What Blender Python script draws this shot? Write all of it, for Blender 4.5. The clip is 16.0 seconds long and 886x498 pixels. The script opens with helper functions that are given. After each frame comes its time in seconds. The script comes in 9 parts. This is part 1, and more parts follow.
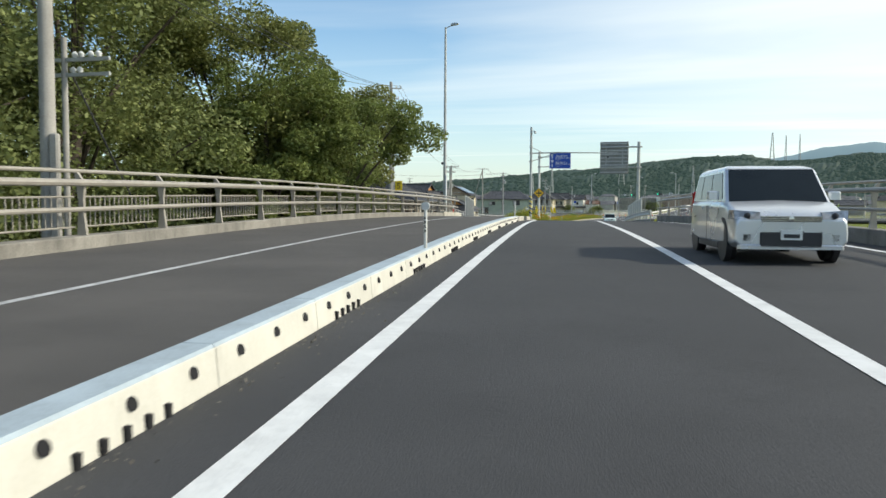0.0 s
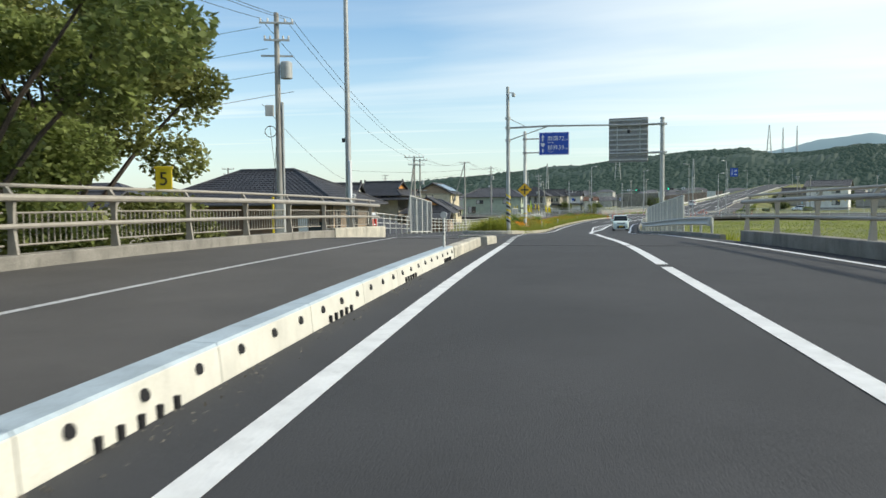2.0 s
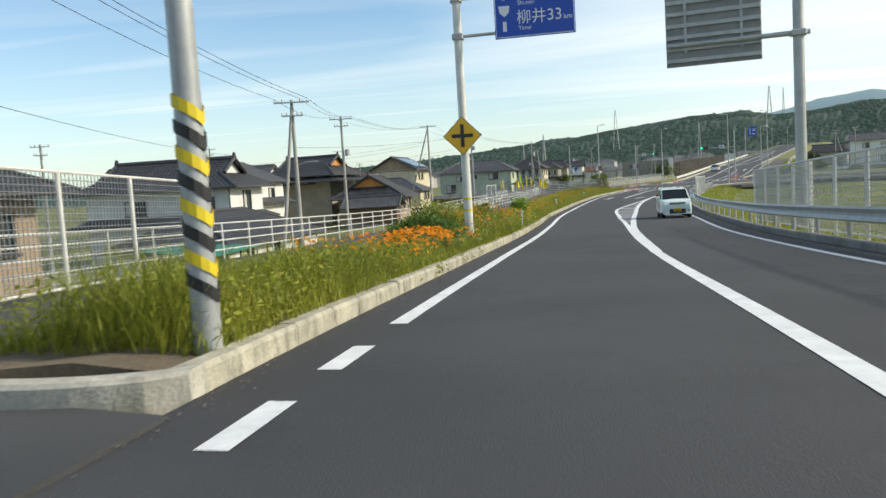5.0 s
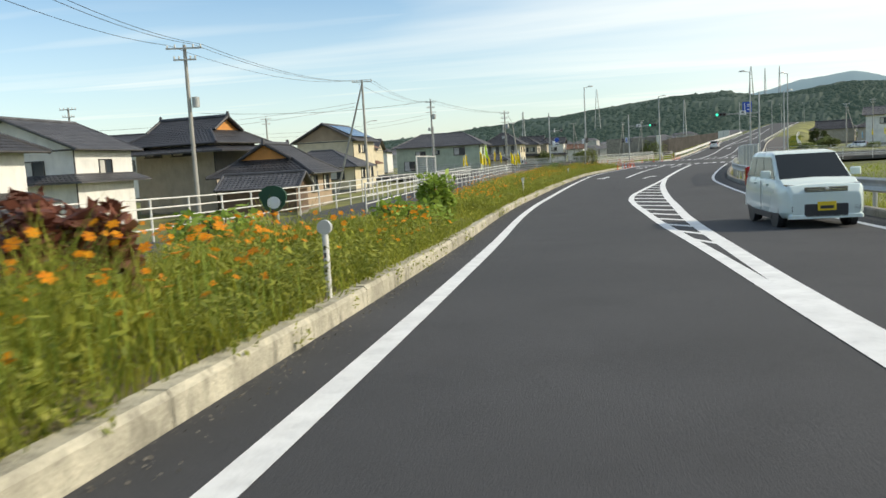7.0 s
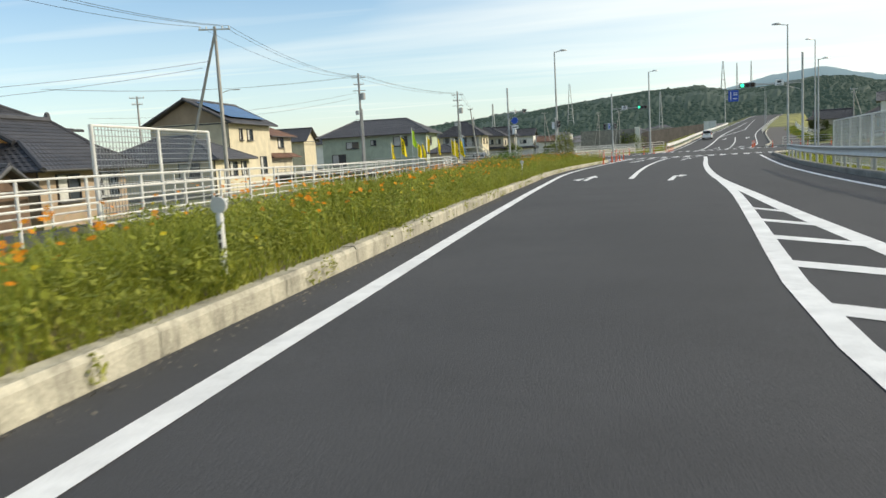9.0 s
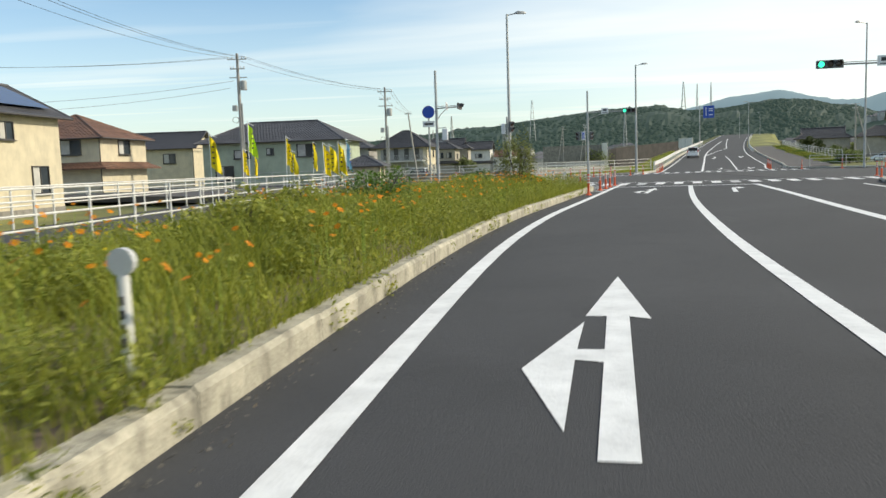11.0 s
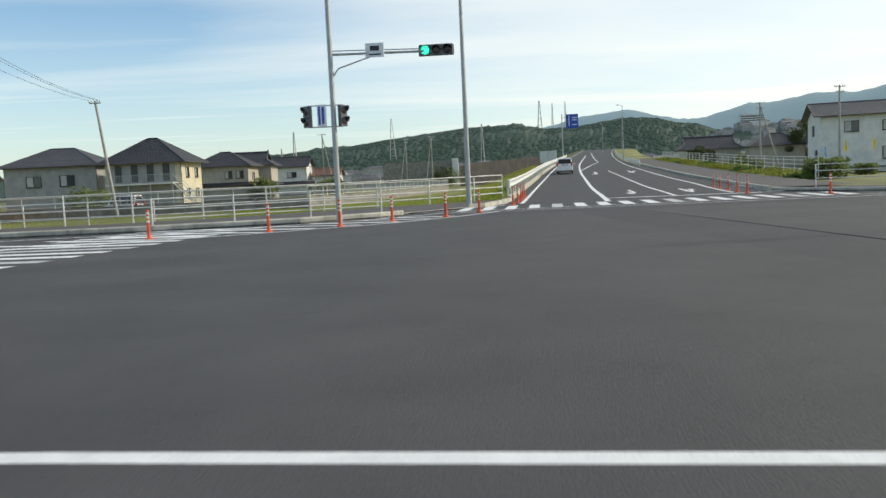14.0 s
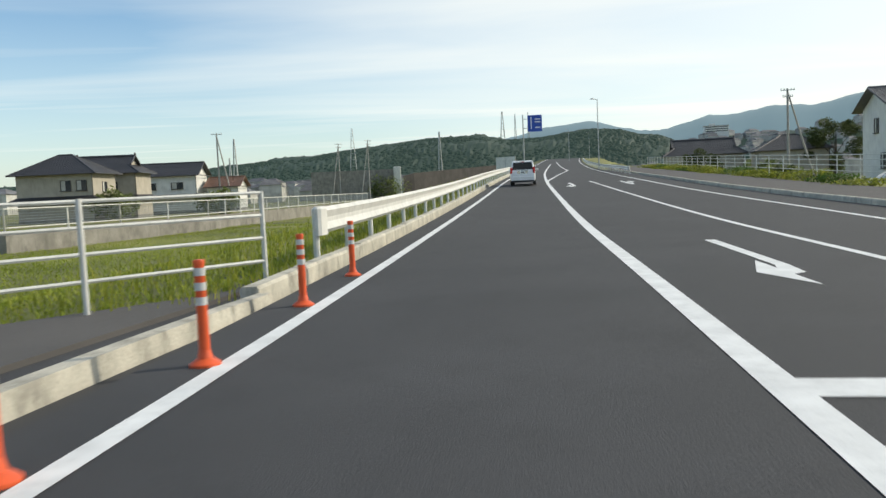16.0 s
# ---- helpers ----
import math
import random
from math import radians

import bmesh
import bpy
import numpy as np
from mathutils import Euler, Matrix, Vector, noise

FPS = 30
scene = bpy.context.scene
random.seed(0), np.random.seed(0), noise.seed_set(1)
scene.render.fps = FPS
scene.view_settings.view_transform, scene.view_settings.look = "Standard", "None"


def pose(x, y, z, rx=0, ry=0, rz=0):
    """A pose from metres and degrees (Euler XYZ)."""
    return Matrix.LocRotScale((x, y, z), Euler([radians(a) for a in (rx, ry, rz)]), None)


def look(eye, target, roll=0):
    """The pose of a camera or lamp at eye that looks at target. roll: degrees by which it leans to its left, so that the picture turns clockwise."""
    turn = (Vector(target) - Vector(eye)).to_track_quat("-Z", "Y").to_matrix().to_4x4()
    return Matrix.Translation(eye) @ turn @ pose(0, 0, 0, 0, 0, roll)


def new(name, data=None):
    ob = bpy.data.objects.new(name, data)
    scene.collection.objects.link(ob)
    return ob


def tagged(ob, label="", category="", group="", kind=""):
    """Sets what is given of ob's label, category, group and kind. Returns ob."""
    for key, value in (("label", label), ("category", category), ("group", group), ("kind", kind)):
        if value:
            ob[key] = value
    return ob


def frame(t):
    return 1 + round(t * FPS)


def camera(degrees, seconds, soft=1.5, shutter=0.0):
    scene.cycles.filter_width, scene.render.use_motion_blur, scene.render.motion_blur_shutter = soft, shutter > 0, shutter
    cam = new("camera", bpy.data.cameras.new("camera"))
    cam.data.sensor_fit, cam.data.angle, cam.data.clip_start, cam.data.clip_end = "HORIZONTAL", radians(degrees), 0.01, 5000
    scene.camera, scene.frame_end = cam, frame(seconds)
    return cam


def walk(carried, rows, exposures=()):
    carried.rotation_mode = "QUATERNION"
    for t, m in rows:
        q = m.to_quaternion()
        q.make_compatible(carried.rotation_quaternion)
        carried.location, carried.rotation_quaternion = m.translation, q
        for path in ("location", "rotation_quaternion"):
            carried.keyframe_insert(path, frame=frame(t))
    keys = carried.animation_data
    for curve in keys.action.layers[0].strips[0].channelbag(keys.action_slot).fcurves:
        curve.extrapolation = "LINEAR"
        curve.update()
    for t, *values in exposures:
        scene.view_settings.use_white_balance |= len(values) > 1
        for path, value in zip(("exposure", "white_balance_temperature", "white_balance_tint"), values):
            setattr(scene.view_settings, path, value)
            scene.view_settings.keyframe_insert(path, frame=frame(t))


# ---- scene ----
cam = camera(58.6, 16.0, soft=1.5, shutter=0.1)
PATH = [
    (0.0, (28.999, 12.698, 2.777), (28.513, 14.635, 2.665), 0.30),
    (0.5, (28.453, 18.664, 2.882), (27.965, 20.600, 2.775), 0.02),
    (1.0, (27.870, 24.526, 2.985), (27.383, 26.462, 2.878), -0.20),
    (1.5, (27.280, 30.401, 3.096), (26.797, 32.339, 2.984), -0.30),
    (2.0, (26.740, 36.325, 3.149), (26.262, 38.263, 3.032), -0.59),
    (2.5, (26.136, 42.331, 3.149), (25.650, 44.268, 3.025), -1.24),
    (3.0, (25.626, 48.474, 3.165), (25.139, 50.409, 3.037), -1.68),
    (3.5, (25.050, 54.504, 3.105), (24.558, 56.438, 2.967), -2.32),
    (4.0, (24.470, 60.486, 3.062), (23.978, 62.419, 2.914), -2.85),
    (4.5, (23.894, 66.456, 2.926), (23.405, 68.389, 2.768), -3.27),
    (5.0, (23.330, 72.451, 2.789), (22.847, 74.384, 2.621), -3.55),
    (5.5, (22.786, 78.505, 2.604), (22.313, 80.439, 2.423), -3.69),
    (6.0, (22.271, 84.654, 2.386), (21.810, 86.590, 2.189), -3.67),
    (6.5, (21.792, 90.935, 2.154), (21.345, 92.873, 1.937), -3.48),
    (7.0, (21.437, 97.355, 1.956), (21.000, 99.295, 1.734), -3.19),
    (7.5, (21.179, 103.929, 1.740), (20.753, 105.870, 1.514), -3.07),
    (8.0, (20.902, 110.672, 1.586), (20.491, 112.617, 1.364), -3.11),
    (8.5, (20.607, 117.563, 1.416), (20.217, 119.512, 1.191), -3.34),
    (9.0, (20.563, 124.549, 1.309), (20.190, 126.499, 1.072), -3.25),
    (9.5, (20.376, 131.366, 1.360), (20.015, 133.319, 1.122), -2.96),
    (10.0, (20.104, 138.075, 1.365), (19.757, 140.031, 1.133), -2.57),
    (10.5, (19.944, 144.733, 1.328), (19.623, 146.695, 1.108), -2.20),
    (11.0, (20.094, 151.401, 1.267), (19.819, 153.372, 1.060), -1.96),
    (11.5, (20.753, 158.139, 1.205), (20.551, 160.119, 1.010), -1.94),
    (12.0, (21.505, 165.074, 1.243), (21.410, 167.063, 1.057), -2.26),
    (12.5, (22.391, 172.112, 1.212), (22.352, 174.103, 1.031), -2.53),
    (13.0, (23.432, 179.531, 1.204), (23.431, 181.523, 1.030), -2.72),
    (13.5, (24.607, 187.064, 1.200), (24.636, 189.056, 1.023), -2.92),
    (14.0, (25.865, 194.765, 1.199), (25.928, 196.757, 1.027), -2.71),
    (14.5, (27.319, 202.583, 1.161), (27.412, 204.574, 0.997), -2.34),
    (15.0, (28.877, 210.561, 1.186), (28.993, 212.551, 1.021), -2.43),
    (15.5, (30.547, 218.552, 1.152), (30.681, 220.542, 0.995), -2.81),
    (16.0, (32.303, 226.707, 1.282), (32.458, 228.695, 1.133), -2.61),
]
walk(cam, [(t, look(eye, target, roll)) for t, eye, target, roll in PATH], ((0.0, 0.0, 6800, 6), (3.5, 0.0, 6750, 6), (6.5, 0.0, 7150, 8), (12.0, 0.0, 7150, 8), (13.5, -0.15, 6950, 7), (16.0, -0.15, 6950, 7)))

# ---------------------------------------------------------------- light
SUN_EL, SUN_AZ = 32.0, 80.0        # azimuth clockwise from +y
world = bpy.data.worlds.new("sky")
scene.world = world
world.use_nodes = True
wn, wl = world.node_tree.nodes, world.node_tree.links
wn.clear()


def wnode(kind, **kw):
    n = wn.new(kind)
    for k, v in kw.items():
        if k in n.inputs:
            n.inputs[k].default_value = v
    return n


w_out, w_bg = wn.new("ShaderNodeOutputWorld"), wn.new("ShaderNodeBackground")
w_sky = wn.new("ShaderNodeTexSky")
w_sky.sky_type, w_sky.sun_disc = "NISHITA", False
w_sky.sun_elevation, w_sky.sun_rotation = radians(SUN_EL), radians(SUN_AZ)
w_sky.air_density, w_sky.dust_density, w_sky.ozone_density = 1.0, 0.8, 2.6
w_bg.inputs["Strength"].default_value = 0.15
w_co = wn.new("ShaderNodeTexCoord")
w_sep, w_max, w_div = wn.new("ShaderNodeSeparateXYZ"), wn.new("ShaderNodeMath"), wn.new("ShaderNodeVectorMath")
w_max.operation, w_div.operation = "MAXIMUM", "DIVIDE"
w_max.inputs[1].default_value = 0.05
w_cmb = wn.new("ShaderNodeCombineXYZ")
wl.new(w_co.outputs["Generated"], w_sep.inputs[0])
wl.new(w_sep.outputs["Z"], w_max.inputs[0])
for k in range(3):
    wl.new(w_max.outputs[0], w_cmb.inputs[k])
wl.new(w_co.outputs["Generated"], w_div.inputs[0])
wl.new(w_cmb.outputs[0], w_div.inputs[1])
# a sheet of thin cloud drawn out along x, seen in perspective, and a whitish haze low down
w_map = wn.new("ShaderNodeMapping")
w_map.inputs["Scale"].default_value = (0.13, 0.4, 0.0)
w_map.inputs["Location"].default_value = (3.1, 1.7, 0.0)
w_map.inputs["Rotation"].default_value = (0, 0, radians(-14))
wl.new(w_div.outputs[0], w_map.inputs[0])
w_n1 = wnode("ShaderNodeTexNoise", Scale=1.0, Detail=5.0, Roughness=0.5, Distortion=0.7)
wl.new(w_map.outputs[0], w_n1.inputs["Vector"])
w_r1 = wn.new("ShaderNodeValToRGB")
w_r1.color_ramp.elements[0].position, w_r1.color_ramp.elements[1].position = 0.42, 0.78
wl.new(w_n1.outputs["Fac"], w_r1.inputs[0])
# more cloud on the sunny side
w_dot = wn.new("ShaderNodeVectorMath")
w_dot.operation = "DOT_PRODUCT"
w_dot.inputs[1].default_value = (0.85, 0.5, 0.1)
wl.new(w_co.outputs["Generated"], w_dot.inputs[0])
w_rng = wn.new("ShaderNodeMapRange")
w_rng.inputs[1].default_value, w_rng.inputs[2].default_value = 0.25, 0.95
w_rng.inputs[3].default_value, w_rng.inputs[4].default_value = 0.0, 0.85
wl.new(w_dot.outputs["Value"], w_rng.inputs[0])
w_haze = wn.new("ShaderNodeMapRange")
w_haze.inputs[1].default_value, w_haze.inputs[2].default_value = 0.0, 0.22
w_haze.inputs[3].default_value, w_haze.inputs[4].default_value = 0.38, 0.0
wl.new(w_sep.outputs["Z"], w_haze.inputs[0])
w_a = wn.new("ShaderNodeMath")
w_a.operation = "MULTIPLY_ADD"
w_a.inputs[1].default_value = 0.5
wl.new(w_r1.outputs[0], w_a.inputs[0])
wl.new(w_rng.outputs[0], w_a.inputs[2])
w_b = wn.new("ShaderNodeMath")
w_b.operation, w_b.use_clamp = "MAXIMUM", True
wl.new(w_a.outputs[0], w_b.inputs[0])
wl.new(w_haze.outputs[0], w_b.inputs[1])
# a few bright drawn-out streaks
w_map2 = wn.new("ShaderNodeMapping")
w_map2.inputs["Scale"].default_value = (0.16, 0.85, 0.0)
w_map2.inputs["Location"].default_value = (1.3, 0.4, 0.0)
w_map2.inputs["Rotation"].default_value = (0, 0, radians(9))
wl.new(w_div.outputs[0], w_map2.inputs[0])
w_n2 = wnode("ShaderNodeTexNoise", Scale=1.0, Detail=4.0, Roughness=0.45, Distortion=0.3)
wl.new(w_map2.outputs[0], w_n2.inputs["Vector"])
w_r2 = wn.new("ShaderNodeMapRange")
w_r2.inputs[1].default_value, w_r2.inputs[2].default_value = 0.5, 0.8
w_r2.inputs[3].default_value, w_r2.inputs[4].default_value = 0.0, 0.75
wl.new(w_n2.outputs["Fac"], w_r2.inputs[0])
w_c = wn.new("ShaderNodeMath")
w_c.operation, w_c.use_clamp = "MAXIMUM", True
wl.new(w_b.outputs[0], w_c.inputs[0])
wl.new(w_r2.outputs[0], w_c.inputs[1])
w_mix = wn.new("ShaderNodeMixRGB")
w_mix.inputs[2].default_value = (7.5, 7.8, 7.9, 1)
wl.new(w_c.outputs[0], w_mix.inputs[0])
w_tone = wn.new("ShaderNodeMixRGB")
w_tone.blend_type = "MULTIPLY"
w_tone.inputs[0].default_value, w_tone.inputs[2].default_value = 1.0, (1.04, 1.2, 1.27, 1)
wl.new(w_sky.outputs[0], w_tone.inputs[1])
wl.new(w_tone.outputs[0], w_mix.inputs[1])
wl.new(w_mix.outputs[0], w_bg.inputs["Color"])
wl.new(w_bg.outputs[0], w_out.inputs[0])

sun = new("sun", bpy.data.lights.new("sun", "SUN"))
sun.data.energy, sun.data.angle, sun.data.color = 3.7, radians(2.4), (1.0, 0.93, 0.82)
_az, _el = radians(SUN_AZ), radians(SUN_EL)
SUN_DIR = Vector((math.sin(_az) * math.cos(_el), math.cos(_az) * math.cos(_el), math.sin(_el)))
sun.matrix_world = look(SUN_DIR * 300, (0, 0, 0))
scene.view_settings.exposure = 0.0


# ---------------------------------------------------------------- materials
def material(name, colour, rough=0.7, metal=0.0, vary=0.25, scale=2.0, fine=60.0, bump=0.15, second=None, stain=0.0, rand=0.0, spec=0.5, coords="Object"):
    """A surface with blotches (scale), grain (fine), relief, and if wanted a second colour and dark stains."""
    m = bpy.data.materials.new(name)
    m.use_nodes = True
    n, l = m.node_tree.nodes, m.node_tree.links
    b = n["Principled BSDF"]
    b.inputs["Roughness"].default_value, b.inputs["Metallic"].default_value = rough, metal
    b.inputs["Specular IOR Level"].default_value = spec
    co = n.new("ShaderNodeTexCoord")
    geo = n.new("ShaderNodeNewGeometry")
    where = geo.outputs["Position"] if coords == "World" else co.outputs["Object"]
    big, small = n.new("ShaderNodeTexNoise"), n.new("ShaderNodeTexNoise")
    big.inputs["Scale"].default_value, big.inputs["Detail"].default_value = scale, 5
    small.inputs["Scale"].default_value, small.inputs["Detail"].default_value = fine, 3
    l.new(where, big.inputs["Vector"])
    l.new(where, small.inputs["Vector"])
    r1 = n.new("ShaderNodeValToRGB")
    c0 = [max(0.0, c * (1 - vary)) for c in colour]
    c1 = [min(1.0, c * (1 + vary)) for c in (second or colour)]
    r1.color_ramp.elements[0].position, r1.color_ramp.elements[1].position = 0.32, 0.68
    r1.color_ramp.elements[0].color, r1.color_ramp.elements[1].color = (*c0, 1), (*c1, 1)
    l.new(big.outputs["Fac"], r1.inputs[0])
    mul = n.new("ShaderNodeMixRGB")
    mul.blend_type = "OVERLAY"
    mul.inputs[0].default_value = min(1.0, vary * 1.6)
    l.new(r1.outputs[0], mul.inputs[1])
    l.new(small.outputs["Fac"], mul.inputs[2])
    out = mul.outputs[0]
    if stain:
        st, rr, mx = n.new("ShaderNodeTexNoise"), n.new("ShaderNodeValToRGB"), n.new("ShaderNodeMixRGB")
        mp = n.new("ShaderNodeMapping")
        mp.inputs["Scale"].default_value = (1, 1, 0.35)
        l.new(where, mp.inputs[0])
        l.new(mp.outputs[0], st.inputs["Vector"])
        st.inputs["Scale"].default_value, st.inputs["Detail"].default_value, st.inputs["Roughness"].default_value = scale * 2.3, 8, 0.7
        rr.color_ramp.elements[0].position, rr.color_ramp.elements[1].position = 0.5, 0.72
        rr.color_ramp.elements[1].color = (stain, stain, stain, 1)
        mx.inputs[2].default_value = (*[c * 0.28 for c in colour], 1)
        l.new(st.outputs["Fac"], rr.inputs[0])
        l.new(rr.outputs[0], mx.inputs[0])
        l.new(out, mx.inputs[1])
        out = mx.outputs[0]
    if rand:
        oi, hs, mr = n.new("ShaderNodeObjectInfo"), n.new("ShaderNodeHueSaturation"), n.new("ShaderNodeMapRange")
        mr.inputs[3].default_value, mr.inputs[4].default_value = 1 - rand, 1 + rand
        l.new(oi.outputs["Random"], mr.inputs[0])
        l.new(mr.outputs[0], hs.inputs["Value"])
        l.new(out, hs.inputs["Color"])
        out = hs.outputs[0]
    l.new(out, b.inputs["Base Color"])
    rv = n.new("ShaderNodeMapRange")
    rv.inputs[3].default_value, rv.inputs[4].default_value = max(0.03, rough - 0.12), min(1, rough + 0.12)
    l.new(big.outputs["Fac"], rv.inputs[0])
    l.new(rv.outputs[0], b.inputs["Roughness"])
    if bump:
        bp = n.new("ShaderNodeBump")
        bp.inputs["Strength"].default_value, bp.inputs["Distance"].default_value = bump, 0.02
        l.new(small.outputs["Fac"], bp.inputs["Height"])
        l.new(bp.outputs[0], b.inputs["Normal"])
    return m


def leafy(name, dark, light, tip=None, rough=0.6, scale=0.35):
    """Foliage: colour varies from leaf to leaf and in broad patches; a little light comes through."""
    m = bpy.data.materials.new(name)
    m.use_nodes = True
    n, l = m.node_tree.nodes, m.node_tree.links
    b = n["Principled BSDF"]
    b.inputs["Roughness"].default_value, b.inputs["Specular IOR Level"].default_value = rough, 0.3
    geo, big = n.new("ShaderNodeNewGeometry"), n.new("ShaderNodeTexNoise")
    big.inputs["Scale"].default_value, big.inputs["Detail"].default_value = scale, 4
    l.new(geo.outputs["Position"], big.inputs["Vector"])
    add = n.new("ShaderNodeMath")
    add.operation = "MULTIPLY_ADD"
    add.inputs[1].default_value, add.inputs[2].default_value = 0.55, -0.05
    l.new(geo.outputs["Random Per Island"], add.inputs[0])
    ad2 = n.new("ShaderNodeMath")
    ad2.operation = "MULTIPLY_ADD"
    ad2.inputs[1].default_value = 0.6
    l.new(big.outputs["Fac"], ad2.inputs[0])
    l.new(add.outputs[0], ad2.inputs[2])
    r = n.new("ShaderNodeValToRGB")
    r.color_ramp.elements[0].color, r.color_ramp.elements[1].color = (*dark, 1), (*light, 1)
    r.color_ramp.elements[0].position, r.color_ramp.elements[1].position = 0.15, 0.8
    if tip:
        e = r.color_ramp.elements.new(0.93)
        e.color = (*tip, 1)
    l.new(ad2.outputs[0], r.inputs[0])
    l.new(r.outputs[0], b.inputs["Base Color"])
    tr, mx = n.new("ShaderNodeBsdfTranslucent"), n.new("ShaderNodeMixShader")
    mx.inputs[0].default_value = 0.38
    l.new(r.outputs[0], tr.inputs["Color"])
    l.new(b.outputs[0], mx.inputs[1])
    l.new(tr.outputs[0], mx.inputs[2])
    l.new(mx.outputs[0], n["Material Output"].inputs[0])
    return m


def plain_glass(name, colour=(0.02, 0.025, 0.03), rough=0.05):
    m = material(name, colour, rough=rough, vary=0.1, bump=0.0, spec=0.8)
    return m


ASPHALT = material("asphalt", (0.046, 0.047, 0.05), 0.88, vary=0.22, scale=0.35, fine=90, bump=0.35, coords="World", stain=0.25)
ASPHALT_OLD = material("worn_asphalt", (0.058, 0.058, 0.059), 0.9, vary=0.2, scale=0.5, fine=70, bump=0.35, coords="World", stain=0.2)
PATH_ASPHALT = material("path_asphalt", (0.088, 0.082, 0.077), 0.92, vary=0.15, scale=0.6, fine=80, bump=0.3, coords="World", stain=0.15)
PAINT = material("road_paint", (0.74, 0.75, 0.74), 0.7, vary=0.1, scale=3, fine=40, bump=0.15, coords="World", stain=0.22)
PAINT_OLD = material("worn_road_paint", (0.52, 0.53, 0.53), 0.75, vary=0.2, scale=5, fine=50, bump=0.2, coords="World", stain=0.6)
CONCRETE = material("concrete", (0.5, 0.47, 0.39), 0.88, vary=0.22, scale=1.6, fine=38, bump=0.4, coords="World", stain=0.8)
CONCRETE_DARK = material("weathered_concrete", (0.25, 0.235, 0.205), 0.9, vary=0.25, scale=1.2, fine=40, bump=0.3, coords="World", stain=0.6)
KERB_OLD = material("mossy_kerb_concrete", (0.42, 0.39, 0.3), 0.9, vary=0.26, scale=2.4, fine=38, bump=0.5, coords="World", stain=0.95, rand=0.1)
KERB_WHITE = material("white_painted_kerb", (0.68, 0.66, 0.58), 0.6, vary=0.08, scale=2, fine=40, bump=0.12, coords="World", stain=0.18)
KERB_TOP = material("pale_blue_kerb_top", (0.42, 0.5, 0.55), 0.6, vary=0.12, scale=2, fine=40, bump=0.12, coords="World", stain=0.2)
HOLE = material("dark_hole", (0.01, 0.01, 0.012), 0.9, vary=0.1, bump=0.0)
STEEL = material("galvanised_steel", (0.42, 0.43, 0.42), 0.5, 0.35, vary=0.12, scale=3, fine=30, bump=0.06, stain=0.15)
RAIL_TAN = material("taupe_painted_steel", (0.36, 0.33, 0.285), 0.45, 0.1, vary=0.1, scale=3, fine=30, bump=0.05, stain=0.15)
WHITE_STEEL = material("white_painted_steel", (0.66, 0.65, 0.6), 0.45, vary=0.1, scale=2.5, fine=30, bump=0.05, stain=0.3)
POLE_CONC = material("utility_pole_concrete", (0.36, 0.345, 0.315), 0.85, vary=0.14, scale=1.5, fine=40, bump=0.15, stain=0.25)
DARK = material("dark_plastic", (0.03, 0.03, 0.033), 0.5, vary=0.15, bump=0.05)
CERAMIC = material("white_ceramic", (0.7, 0.7, 0.68), 0.3, vary=0.08, bump=0.0)
WIRE = material("cable_black", (0.02, 0.02, 0.022), 0.6, vary=0.1, bump=0.0)
BLUE_SIGN = material("blue_sign_sheeting", (0.012, 0.07, 0.42), 0.35, vary=0.06, scale=1, bump=0.02)
WHITE_SHEET = material("white_sheeting", (0.75, 0.77, 0.78), 0.4, vary=0.04, bump=0.0)
YELLOW_SIGN = material("yellow_sign_sheeting", (0.72, 0.42, 0.02), 0.4, vary=0.06, bump=0.02)
BLACK_PAINT = material("black_paint", (0.02, 0.02, 0.02), 0.5, vary=0.1, bump=0.02)
YELLOW_PAINT = material("yellow_paint", (0.72, 0.55, 0.02), 0.5, vary=0.08, bump=0.03)
ORANGE = material("orange_rubber_post", (0.72, 0.10, 0.025), 0.5, vary=0.1, scale=5, bump=0.05, stain=0.25)
SILVER_BAND = material("reflective_band", (0.62, 0.62, 0.6), 0.35, 0.1, vary=0.08, bump=0.02, stain=0.2)
GRASS_GROUND = material("grass_ground", (0.11, 0.125, 0.035), 0.95, vary=0.35, scale=0.12, fine=9, bump=0.6, second=(0.19, 0.19, 0.055), coords="World", stain=0.25)
SOIL = material("verge_soil", (0.17, 0.13, 0.085), 0.95, vary=0.3, scale=1.0, fine=25, bump=0.6, coords="World", stain=0.3)


